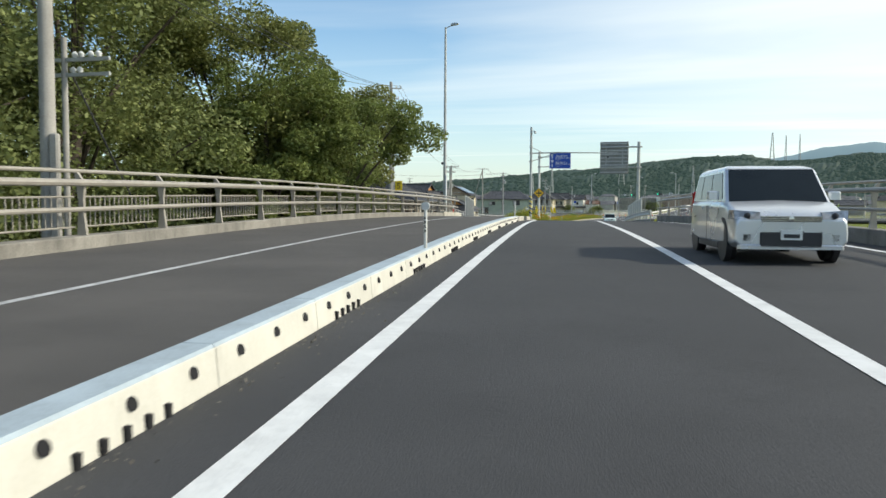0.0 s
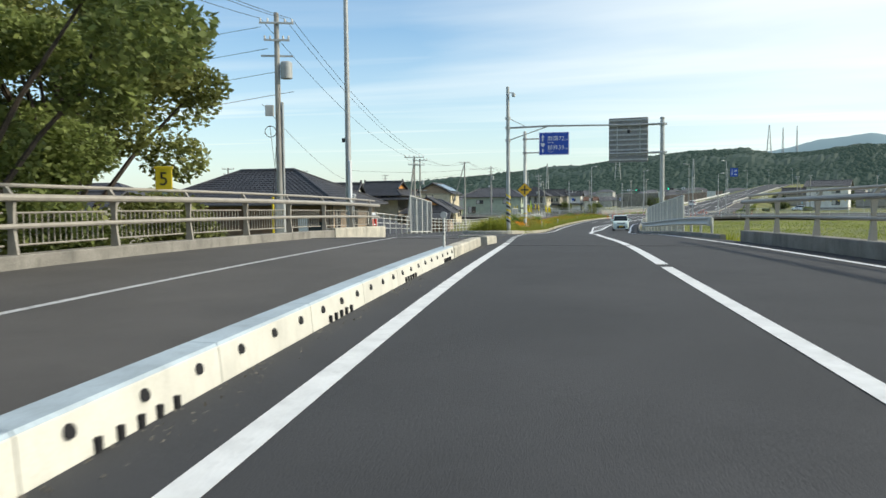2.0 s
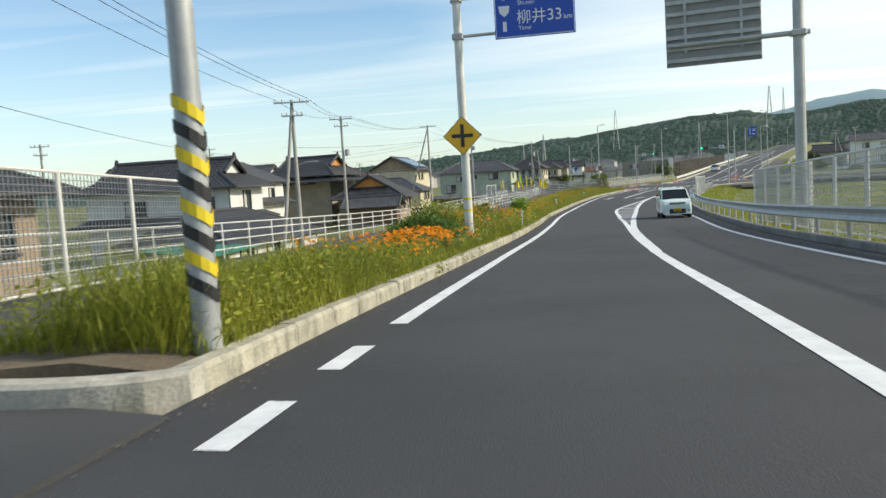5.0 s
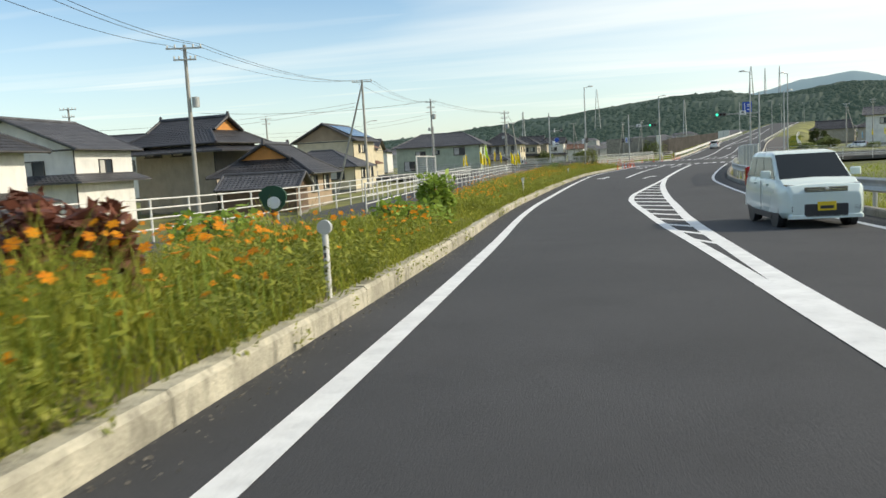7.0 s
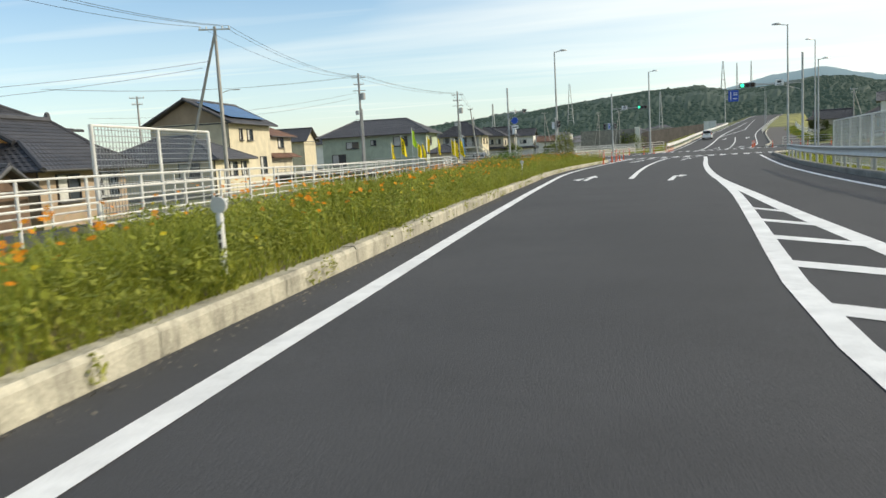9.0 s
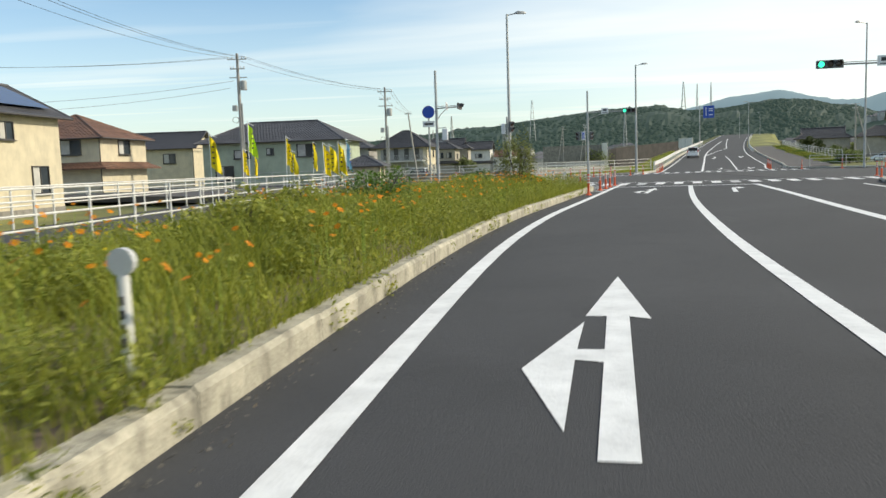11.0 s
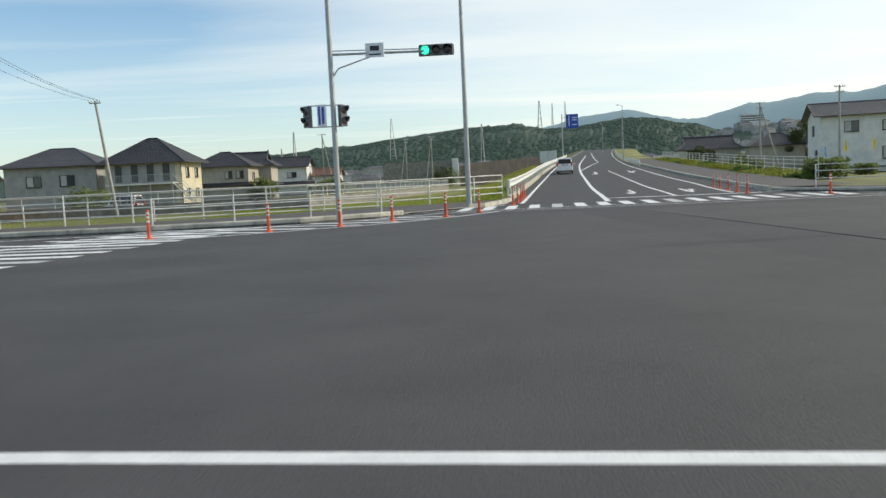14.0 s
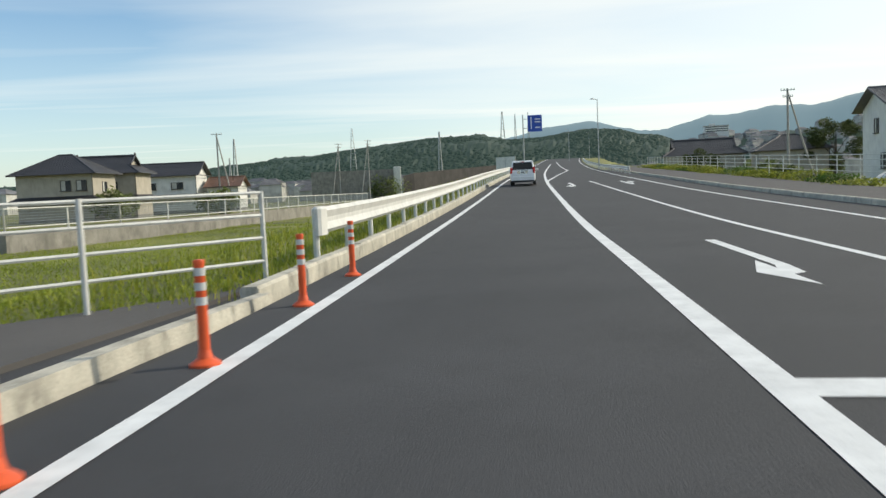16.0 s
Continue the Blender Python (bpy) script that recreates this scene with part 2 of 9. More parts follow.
# ---------------------------------------------------------------- geometry helpers
class Shape:
    """Collects faces; several pieces of one part are joined in one mesh."""

    def __init__(self):
        self.v, self.f = [], []

    def add(self, verts, faces):
        k = len(self.v)
        self.v += [tuple(p) for p in verts]
        self.f += [tuple(i + k for i in face) for face in faces]
        return self

    def box(self, cx, cy, cz, sx, sy, sz, rz=0.0, m=None, chamfer=0.0, taper=1.0):
        """A box by its centre and full sizes, its top drawn in by taper, its upright edges cut by chamfer."""
        hx, hy, hz = sx / 2, sy / 2, sz / 2
        c = min(chamfer, hx * 0.9, hy * 0.9)
        ring = [(-hx, -hy), (hx, -hy), (hx, hy), (-hx, hy)] if c <= 0 else [
            (-hx + c, -hy), (hx - c, -hy), (hx, -hy + c), (hx, hy - c), (hx - c, hy), (-hx + c, hy), (-hx, hy - c), (-hx, -hy + c)]
        n = len(ring)
        vs = [Vector((x, y, -hz)) for x, y in ring] + [Vector((x * taper, y * taper, hz)) for x, y in ring]
        if c > 0:
            top = c * 0.8
            vs = vs[:n] + [Vector((x * taper, y * taper, hz - top)) for x, y in ring]
            vs += [Vector((x * taper * (1 - top / hx if hx > top else 0.5), y * taper * (1 - top / hy if hy > top else 0.5), hz)) for x, y in ring]
        rot = Matrix.Rotation(rz, 4, "Z")
        base = Matrix.Translation((cx, cy, cz)) @ rot
        if m is not None:
            base = m @ base
        levels = len(vs) // n
        fs = [tuple(reversed(range(n))), tuple(range((levels - 1) * n, levels * n))]
        for a in range(levels - 1):
            fs += [(a * n + i, a * n + (i + 1) % n, (a + 1) * n + (i + 1) % n, (a + 1) * n + i) for i in range(n)]
        return self.add([base @ p for p in vs], fs)

    def tube(self, p0, p1, r0, r1=None, n=10, caps=True):
        p0, p1 = Vector(p0), Vector(p1)
        r1 = r0 if r1 is None else r1
        d = (p1 - p0).normalized()
        a = d.cross(Vector((0, 0, 1)) if abs(d.z) < 0.9 else Vector((1, 0, 0))).normalized()
        b = d.cross(a)
        vs = [p + (a * math.cos(2 * math.pi * i / n) + b * math.sin(2 * math.pi * i / n)) * r for p, r in ((p0, r0), (p1, r1)) for i in range(n)]
        fs = [(i, i + n, (i + 1) % n + n, (i + 1) % n) for i in range(n)]
        if caps:
            fs += [tuple(range(n)), tuple(reversed(range(n, 2 * n)))]
        return self.add(vs, fs)

    def pipe(self, pts, r, n=8):
        """A tube through points, its rings shared."""
        pts = [Vector(p) for p in pts]
        rings = []
        for i, p in enumerate(pts):
            d = (pts[min(i + 1, len(pts) - 1)] - pts[max(i - 1, 0)]).normalized()
            a = d.cross(Vector((0, 0, 1)) if abs(d.z) < 0.95 else Vector((1, 0, 0))).normalized()
            b = d.cross(a)
            rr = r[i] if isinstance(r, (list, tuple)) else r
            rings.append([p + (a * math.cos(2 * math.pi * k / n) + b * math.sin(2 * math.pi * k / n)) * rr for k in range(n)])
        fs = [(i * n + k, (i + 1) * n + k, (i + 1) * n + (k + 1) % n, i * n + (k + 1) % n) for i in range(len(pts) - 1) for k in range(n)]
        fs += [tuple(range(n)), tuple(reversed(range((len(pts) - 1) * n, len(pts) * n)))]
        return self.add([q for ring in rings for q in ring], fs)

    def lathe(self, profile, n=16, at=(0, 0, 0)):
        """Turned about the z axis: rows of (radius, z)."""
        vs = [(at[0] + r * math.cos(2 * math.pi * k / n), at[1] + r * math.sin(2 * math.pi * k / n), at[2] + z) for r, z in profile for k in range(n)]
        fs = [(i * n + k, i * n + (k + 1) % n, (i + 1) * n + (k + 1) % n, (i + 1) * n + k) for i in range(len(profile) - 1) for k in range(n)]
        fs += [tuple(reversed(range(n))), tuple(range((len(profile) - 1) * n, len(profile) * n))]
        return self.add(vs, fs)

    def prism(self, ring, z0, z1, m=None):
        n = len(ring)
        vs = [Vector((x, y, z)) for z in (z0, z1) for x, y in ring]
        if m is not None:
            vs = [m @ v for v in vs]
        return self.add(vs, [tuple(reversed(range(n))), tuple(range(n, 2 * n))] + [(i, (i + 1) % n, (i + 1) % n + n, i + n) for i in range(n)])

    def loft(self, rings, closed=True, caps=True):
        """Skin over rings of equal length."""
        n = len(rings[0])
        vs = [p for ring in rings for p in ring]
        span = n if closed else n - 1
        fs = [(i * n + k, i * n + (k + 1) % n, (i + 1) * n + (k + 1) % n, (i + 1) * n + k) for i in range(len(rings) - 1) for k in range(span)]
        if caps and closed:
            fs += [tuple(reversed(range(n))), tuple(range((len(rings) - 1) * n, len(rings) * n))]
        return self.add(vs, fs)

    def mesh(self, name, smooth=False):
        me = bpy.data.meshes.new(name)
        me.from_pydata([tuple(p) for p in self.v], [], self.f)
        bm = bmesh.new()
        bm.from_mesh(me)
        if len(bm.faces) < 60000:
            bmesh.ops.recalc_face_normals(bm, faces=bm.faces)
        bm.to_mesh(me)
        bm.free()
        if smooth:
            me.polygons.foreach_set("use_smooth", [True] * len(me.polygons))
            me.set_sharp_from_angle(angle=radians(38))
        me.update()
        return me


def part(name, shape, mat, parent=None, label="", smooth=False, at=None):
    """One mesh object; under parent when given. Coordinates are the parent's."""
    me = shape.mesh(name, smooth) if isinstance(shape, Shape) else shape
    if not me.materials:
        me.materials.append(mat)
    ob = new(name, me)
    if parent is not None:
        ob.parent = parent
    if at is not None:
        ob.matrix_basis = at
    if label:
        tagged(ob, label)
    return ob


def thing(name, m, label, category, group="", kind=""):
    ob = new(name)
    ob.empty_display_size = 0.3
    ob.matrix_basis = m
    return tagged(ob, label, category, group, kind)


# ---------------------------------------------------------------- the road's line
def smooth_curve(ys, xs):
    """A monotone-slope cubic through knots."""
    ys, xs = np.array(ys, float), np.array(xs, float)
    d = np.diff(xs) / np.diff(ys)
    s = np.r_[d[0], (d[1:] + d[:-1]) / 2, d[-1]]

    def at(y):
        y = np.asarray(y, float)
        k = np.clip(np.searchsorted(ys, y) - 1, 0, len(d) - 1)
        h = ys[k + 1] - ys[k]
        t = (y - ys[k]) / h
        inside = (2 * t**3 - 3 * t**2 + 1) * xs[k] + (t**3 - 2 * t**2 + t) * h * s[k] + (-2 * t**3 + 3 * t**2) * xs[k + 1] + (t**3 - t**2) * h * s[k + 1]
        return np.where(y < ys[0], xs[0] + (y - ys[0]) * s[0], np.where(y > ys[-1], xs[-1] + (y - ys[-1]) * s[-1], inside))
    return at


# x of the near lane's edge line, of the centre line and of the far edge line, and the road's height, all along y
LEFT_X = smooth_curve((-60, 0, 17.5, 38, 47.2, 60.3, 70.1, 79, 90, 100, 111, 121, 127, 131, 140, 151, 163.2, 170.3, 177, 184.6, 190.8, 210, 228.7, 247.7, 280, 331, 430, 560, 900),
                      (35.0, 28.9, 27.13, 25.05, 24.1, 22.83, 21.68, 20.95, 20.27, 19.82, 19.2, 18.6, 18.5, 18.58, 18.76, 18.93, 19.3, 20.0, 21.05, 22.25, 23.22, 26.75, 30.38, 33.85, 40.35, 51.2, 73.9, 105.5, 192.0))
RIGHT_X = smooth_curve((-60, 30, 46.4, 56.7, 64.4, 70, 83.6, 98.3, 113, 126.6, 137, 142, 159.5, 172, 187, 210, 228, 237.8, 247.6, 258, 270, 294.5, 331, 430, 560, 900),
                       (43.0, 33.65, 31.6, 30.05, 29.0, 28.35, 27.1, 26.15, 26.1, 26.02, 26.2, 26.48, 28.65, 30.55, 33.0, 37.0, 39.95, 42.2, 44.65, 46.7, 48.95, 53.6, 61.6, 85.0, 118.5, 205.0))
ROAD_Z = smooth_curve((-60, -20, 0, 15, 30, 45, 60, 75, 90, 105, 120, 140, 160, 180, 222, 233, 247, 265, 285, 310, 350, 430, 500, 560, 620, 900),
                      (0.5, 1.08, 1.35, 1.62, 1.89, 1.98, 1.87, 1.53, 0.98, 0.52, 0.18, 0.14, 0.0, 0.0, 0.0, 0.05, 0.23, 0.72, 1.45, 2.3, 3.6, 6.8, 9.8, 12.2, 13.0, 9.0))


def heading(y):
    return float((LEFT_X(y + 1.0) - LEFT_X(y - 1.0)) / 2.0)


def road_z(y):
    return float(ROAD_Z(y))


def flow(y):
    """The turn about z that lays a thing's y axis along the road."""
    return -math.atan(heading(y))


def strip(shape, y0, y1, left, right, h, step=2.0):
    """A sheet between two lines given as functions of y."""
    n = max(1, int(round(abs(y1 - y0) / step)))
    vs = []
    for i in range(n + 1):
        y = y0 + (y1 - y0) * i / n
        vs += [(left(y), y, road_z(y) + h), (right(y), y, road_z(y) + h)]
    return shape.add(vs, [(2 * i, 2 * i + 1, 2 * i + 3, 2 * i + 2) for i in range(n)])


def sweep(shape, y0, y1, line, profile, step=2.0):
    """A profile of (across, up) carried along the line x(y), ends closed."""
    n = max(1, int(round(abs(y1 - y0) / step)))
    rings = []
    for i in range(n + 1):
        y = y0 + (y1 - y0) * i / n
        rings.append([(line(y) + a, y, road_z(y) + b) for a, b in profile])
    return shape.loft(rings)
DARK_STEEL = material("dark_rusty_steel", (0.06, 0.055, 0.05), 0.6, 0.5, vary=0.3, scale=6, fine=50, bump=0.2, stain=0.3)


# ---------------------------------------------------------------- ground
BRIDGE_X = smooth_curve((-60, 24.6, 34, 42.6, 50, 57, 64, 68, 74), (28.6, 19.65, 18.6, 17.6, 16.95, 16.75, 16.55, 16.2, 15.6))      # near-side bridge railing
FENCE_X = smooth_curve((71, 84, 100, 117, 132, 145, 170, 190), (14.2, 12.4, 10.8, 9.6, 9.5, 8.7, 6.4, 4.6))      # outer white fence
INNER_X = smooth_curve((126, 135, 150, 176, 186), (12.1, 11.5, 10.9, 9.9, 9.7))                               # inner white fence
BED_X = smooth_curve((74, 90, 110, 130, 150, 170, 190), (18.2, 16.6, 15.4, 14.6, 13.5, 13.2, 13.7))              # back of the planted bed


def kerb_x(y):
    return float(LEFT_X(y)) - 0.66


def cross_y(x):
    """The middle of the crossing street."""
    return 211.0 - 0.19 * (x - 27.0)


def base_z(x, y):
    left = float(np.interp(y, (-200, 60, 110, 150, 200, 300, 600), (-2.6, -2.4, -1.9, -1.2, -0.5, -0.5, -0.6)))
    right = float(np.interp(y, (-200, 60, 110, 180, 205, 300, 600), (-1.6, -1.5, -1.0, -0.7, -0.4, -0.2, -0.4)))
    mid = float(LEFT_X(y)) + 4
    k = min(1.0, max(0.0, (x - mid + 10) / 20))
    return left + (right - left) * k


def corridor(y):
    """The built-up strip that carries road, path and verge."""
    if y < 72:
        a = float(BRIDGE_X(y)) - 0.4
    elif y < 196:
        a = float(FENCE_X(min(y, 190))) - 0.3
    else:
        a = float(LEFT_X(y)) - 4.5
    return a, float(RIGHT_X(y)) + (2.0 if y < 230 else 10.0)


def ground_z(x, y):
    b = base_z(x, y)
    a0, a1 = corridor(y)
    out = max(a0 - x, x - a1, 0.0)
    far = abs(y - cross_y(x))
    top = road_z(y) - 0.12
    run = 3.5
    k = max(0.0, 1 - out / run)
    k = k * k * (3 - 2 * k)
    z = b + (top - b) * k
    if 150 < y < 280 and far < 16:            # the crossing street lies level with the road
        q = 1 - max(0.0, (far - 11) / 5)
        z = z + (min(-0.12, top) - z) * max(0.0, q * q * (3 - 2 * q))
    if out > run:
        z += 0.12 * noise.noise((x * 0.07, y * 0.07, 0.0)) * min(1.0, (out - run) / 6)
    return z


def axis(marks):
    out = []
    for a, b, st in marks:
        out += list(np.arange(a, b, st))
    return out + [marks[-1][1]]


gx = axis([(-3000, -600, 400), (-600, -120, 60), (-120, -20, 6), (-20, 60, 1.0), (60, 160, 6), (160, 700, 60), (700, 3000, 460)])
gy = axis([(-600, -60, 60), (-60, -10, 5), (-10, 260, 1.5), (260, 700, 12), (700, 3600, 290)])
sh = Shape()
sh.add([(x, y, ground_z(x, y)) for y in gy for x in gx],
       [(j * len(gx) + i, j * len(gx) + i + 1, (j + 1) * len(gx) + i + 1, (j + 1) * len(gx) + i) for j in range(len(gy) - 1) for i in range(len(gx) - 1)])
tagged(part("ground", sh, GRASS_GROUND, smooth=True), "grassy fields and verges along the road", "ground", kind="structure")

# carriageway and the crossing street, one asphalt body with thickness
sh = Shape()
rings = []
for y in axis([(-60, 186, 2.0), (186, 300, 2.0), (300, 900, 10)]):
    a, b = kerb_x(y) + 0.0, float(RIGHT_X(y)) + float(np.interp(y, (225, 240, 300, 345), (0.75, 1.9, 1.9, 0.75)))
    z = road_z(y)
    rings.append([(a, y, z), ((a + b) / 2, y, z), (b, y, z), (b, y, z - 0.3), (a, y, z - 0.3)])
sh.loft(rings)
tagged(part("road", sh, ASPHALT), "dark grey asphalt carriageway with white markings", "road", kind="structure")
sh = Shape()


def arm(x0, x1, w0, w1, far_w0, far_w1):
    n = 24
    rings = []
    for i in range(n + 1):
        x = x0 + (x1 - x0) * i / n
        k = i / n
        near, far = w0 + (w1 - w0) * min(1, k * 2.2), far_w0 + (far_w1 - far_w0) * min(1, k * 2.2)
        c = cross_y(x)
        rings.append([(x, c - near, -0.004), (x, c + far, -0.004), (x, c + far, -0.3), (x, c - near, -0.3)])
    sh.loft(rings)


arm(31.0, -70.0, 19.0, 9.0, 17.0, 4.5)
arm(33.0, 140.0, 19.0, 7.0, 14.0, 8.0)
tagged(part("side_road", sh, ASPHALT_OLD), "worn grey asphalt of the crossing street", "road", kind="structure")


# ---------------------------------------------------------------- painted markings
MARKS = []


def marking(name, shape, label, mat=PAINT):
    MARKS.append(tagged(part(name, shape, mat), label, "road marking", "road markings", "structure"))


def line_mark(y0, y1, x_of, w=0.18, label="white painted edge line on asphalt", h=0.006, name="edge_line"):
    s = Shape()
    strip(s, y0, y1, lambda y: x_of(y) - w / 2, lambda y: x_of(y) + w / 2, h)
    marking(name, s, label)


def quad_mark(pts, label, h=0.007, name="marking", mat=PAINT):
    s = Shape()
    n = len(pts)
    s.add([(x, y, road_z(y) + h) for x, y in pts], [tuple(range(n))])
    marking(name, s, label, mat)


LX = lambda y: float(LEFT_X(y))
RX = lambda y: float(RIGHT_X(y))
CENTRE_X = lambda y: LX(y) + 3.5
line_mark(-60, 61.2, LX, 0.2)
for k in range(9):                                   # short dashes across the side turning
    line_mark(62.3 + k * 1.95, 63.3 + k * 1.95, LX, 0.2, "short white dash across a side turning", name="dash")
line_mark(80.2, 193.2, LX, 0.2)
line_mark(229.6, 620, LX, 0.18)
line_mark(-60, 50.9, CENTRE_X, 0.2, "solid white centre line", name="centre_line")
APPROACH = smooth_curve((50, 70, 80, 90.6), (3.5, 3.62, 3.62, 3.44))
line_mark(51.5, 90.6, lambda y: LX(y) + float(APPROACH(y)), 0.22, "solid white centre line", name="centre_line")
line_mark(-60, 186, RX, 0.16)
line_mark(231, 620, RX, 0.16)
HATCH_L = smooth_curve((90, 96, 103, 110.7, 116, 121, 124, 127.4, 130.5, 134.6, 143, 149.5), (23.72, 23.34, 23.02, 22.7, 22.4, 22.17, 22.0, 21.9, 22.07, 22.6, 23.7, 24.4))
HATCH_R = smooth_curve((90, 96, 103.5, 111, 118, 122.6, 128, 137, 143, 149.6, 160, 170.3, 182, 190), (23.72, 23.44, 23.16, 23.1, 23.1, 23.18, 23.24, 23.55, 23.95, 24.45, 25.55, 26.83, 28.45, 29.5))
line_mark(90.5, 149.4, lambda y: float(HATCH_L(y)), 0.2, "white outline of the painted island", name="island_line")
line_mark(90.5, 189.6, lambda y: float(HATCH_R(y)), 0.26, "broad white line beside the painted island", name="island_line")
for k in range(17):
    y = 109.4 + k * 2.05
    a, b = float(HATCH_L(y)) + 0.06, float(HATCH_R(y - 0.8)) - 0.06
    if b - a > 0.25:
        quad_mark([(a, y), (b, y - 1.0), (b, y - 0.55), (a, y + 0.45)], "white hatching bar of the painted island", name="hatch_bar")
TURN_X = smooth_curve((154, 163, 165.8, 173.8, 179.5, 190), (21.98, 22.8, 23.1, 24.08, 24.9, 26.6))
line_mark(154.5, 190.0, lambda y: float(TURN_X(y)), 0.2, "white line between the two approach lanes", name="lane_line")
quad_mark([(23.2, 190.15), (29.4, 189.0), (29.45, 189.4), (23.25, 190.55)], "white stop line before the crossing", name="stop_line")


def arrow_mark(x, y, rz, kind, flip=1.0, size=1.0):
    """Direction arrows: straight ahead, or a bent arrow for turning."""
    if kind == "ahead":
        pts = [(-0.09, 0), (0.09, 0), (0.09, 1.7), (0.36, 1.6), (0.0, 3.3), (-0.36, 1.6), (-0.09, 1.7)]
    elif kind == "both":
        pts = [(-0.09, 0), (0.09, 0), (0.09, 3.25), (0.26, 3.15), (0.0, 5.6), (-0.26, 3.25), (-0.09, 3.25), (-0.09, 2.05), (-0.27, 2.05), (-0.26, 3.0), (-0.58, 1.5), (-0.25, 0.35), (-0.27, 1.75), (-0.09, 1.7)]
    else:
        pts = [(-0.09, 0), (0.09, 0), (0.07, 3.75), (0.14, 4.05), (0.15, 3.2), (0.46, 4.4), (0.13, 5.5), (0.13, 4.65), (-0.04, 4.5), (-0.09, 3.7)]
    c, s = math.cos(rz), math.sin(rz)
    out = [(x + (px * flip * c - py * s) * size, y + (px * flip * s + py * c) * size) for px, py in pts]
    quad_mark(out, "white painted direction arrow on the lane", name="lane_arrow", h=0.006)


arrow_mark(23.62, 182.15, -0.194, "both")
arrow_mark(26.73, 181.26, -0.194, "turn")
arrow_mark(20.35, 154.6, -0.08, "both")
arrow_mark(23.1, 151.2, -0.14, "turn")


def zebra(x0, y0, count, pitch, w, length, slope, start=0, label="white bar of the pedestrian crossing"):
    for k in range(start, start + count):
        x = x0 + k * pitch
        y = y0 - slope * (x - x0)
        d = 0.17 * length
        quad_mark([(x, y), (x + w, y - slope * w), (x + w + d, y + length - slope * w), (x + d, y + length)], label, name="crossing_bar", mat=PAINT if (k * 7) % 5 else PAINT_OLD)


zebra(24.4, 193.25, 19, 0.94, 0.46, 3.4, 0.1, -3)
quad_mark([(20.1, 197.35), (24.05, 196.82), (34.5, 195.6), (34.5, 195.72), (24.05, 196.97), (20.1, 197.5)], "thin white line along the crossing", name="crossing_line")
quad_mark([(19.5, 199.0), (24.1, 198.35), (44.0, 195.0), (44.0, 195.15), (24.1, 198.5), (19.5, 199.15)], "thin white cycle line along the crossing", name="crossing_line")
zebra(30.97, 224.25, 17, 0.9, 0.42, 3.35, 0.09, -4)
for pts_ in ([(25.6, 225.35), (28.5, 224.95), (31.47, 224.51), (34.3, 224.08), (37.28, 223.64), (43.0, 222.8)], [(26.4, 223.8), (28.8, 223.42), (31.2, 223.05), (33.74, 222.69), (36.38, 222.23), (42.6, 221.3)]):
    for (xa, ya), (xb, yb) in zip(pts_, pts_[1:]):
        quad_mark([(xa, ya - 0.07), (xb, yb - 0.07), (xb, yb + 0.07), (xa, ya + 0.07)], "thin white cycle line along the crossing", name="crossing_line", h=0.007)
quad_mark([(34.5, 230.9), (41.2, 229.2), (41.3, 229.6), (34.6, 231.3)], "white stop line before the crossing", name="stop_line")
FAR_CENTRE = smooth_curve((226, 240, 262, 286, 430), (3.72, 3.9, 3.85, 3.5, 3.5))
FAR_LANE = smooth_curve((229, 240, 262, 286), (6.95, 7.3, 7.35, 6.65))
line_mark(227.6, 420, lambda y: LX(y) + float(FAR_CENTRE(y)), 0.24, "solid white centre line", name="centre_line")
line_mark(230.4, 285, lambda y: LX(y) + float(FAR_LANE(y)), 0.16, "white line between the two approach lanes", name="lane_line")
line_mark(288, 340, lambda y: LX(y) + 3.5 + 3.15 * (y - 288) / 52, 0.2, "white outline of a painted island", name="island_line")
line_mark(340, 456, lambda y: LX(y) + 6.65 - 2.0 * (y - 340) / 116, 0.2, "white outline of a painted island", name="island_line")
arrow_mark(38.38, 240.9, math.pi - 0.19, "turn", size=1.12)
arrow_mark(40.85, 239.3, math.pi - 0.2, "both", size=1.08)
arrow_mark(45.9, 282.5, math.pi - 0.17, "turn", size=1.3)
arrow_mark(49.5, 282.0, math.pi - 0.17, "both", size=1.2)


# ---------------------------------------------------------------- paths, kerbs
sh = Shape()
rings = []
for y in axis([(-60, 58, 2.0)]):
    a, b, z = float(BRIDGE_X(y)) - 0.1, kerb_x(y) - 0.26, road_z(y) + 0.2
    rings.append([(a, y, z), (b, y, z), (b, y, z - 0.5), (a, y, z - 0.5)])
for y in axis([(58.5, 66.5, 0.5)]):
    a, z = float(BRIDGE_X(y)) - 0.1, road_z(y) + 0.2 - 0.16 * max(0, (y - 60) / 6.5)
    q = max(0.0, (y - 60.0) / 6.5)
    b = kerb_x(y) - 0.4 - 4.2 * q * q
    rings.append([(a, y, z), (b, y, z), (b, y, z - 0.5), (a, y, z - 0.5)])
sh.loft(rings)
tagged(part("pavement", sh, PATH_ASPHALT), "wide grey-brown asphalt foot and cycle path on the bridge", "pavement", kind="structure")
sh = Shape()
strip(sh, -60, 60, lambda y: LX(y) - 3.55, lambda y: LX(y) - 3.43, 0.205)
marking("path_line", sh, "thin faded white line along the path", PAINT_OLD)
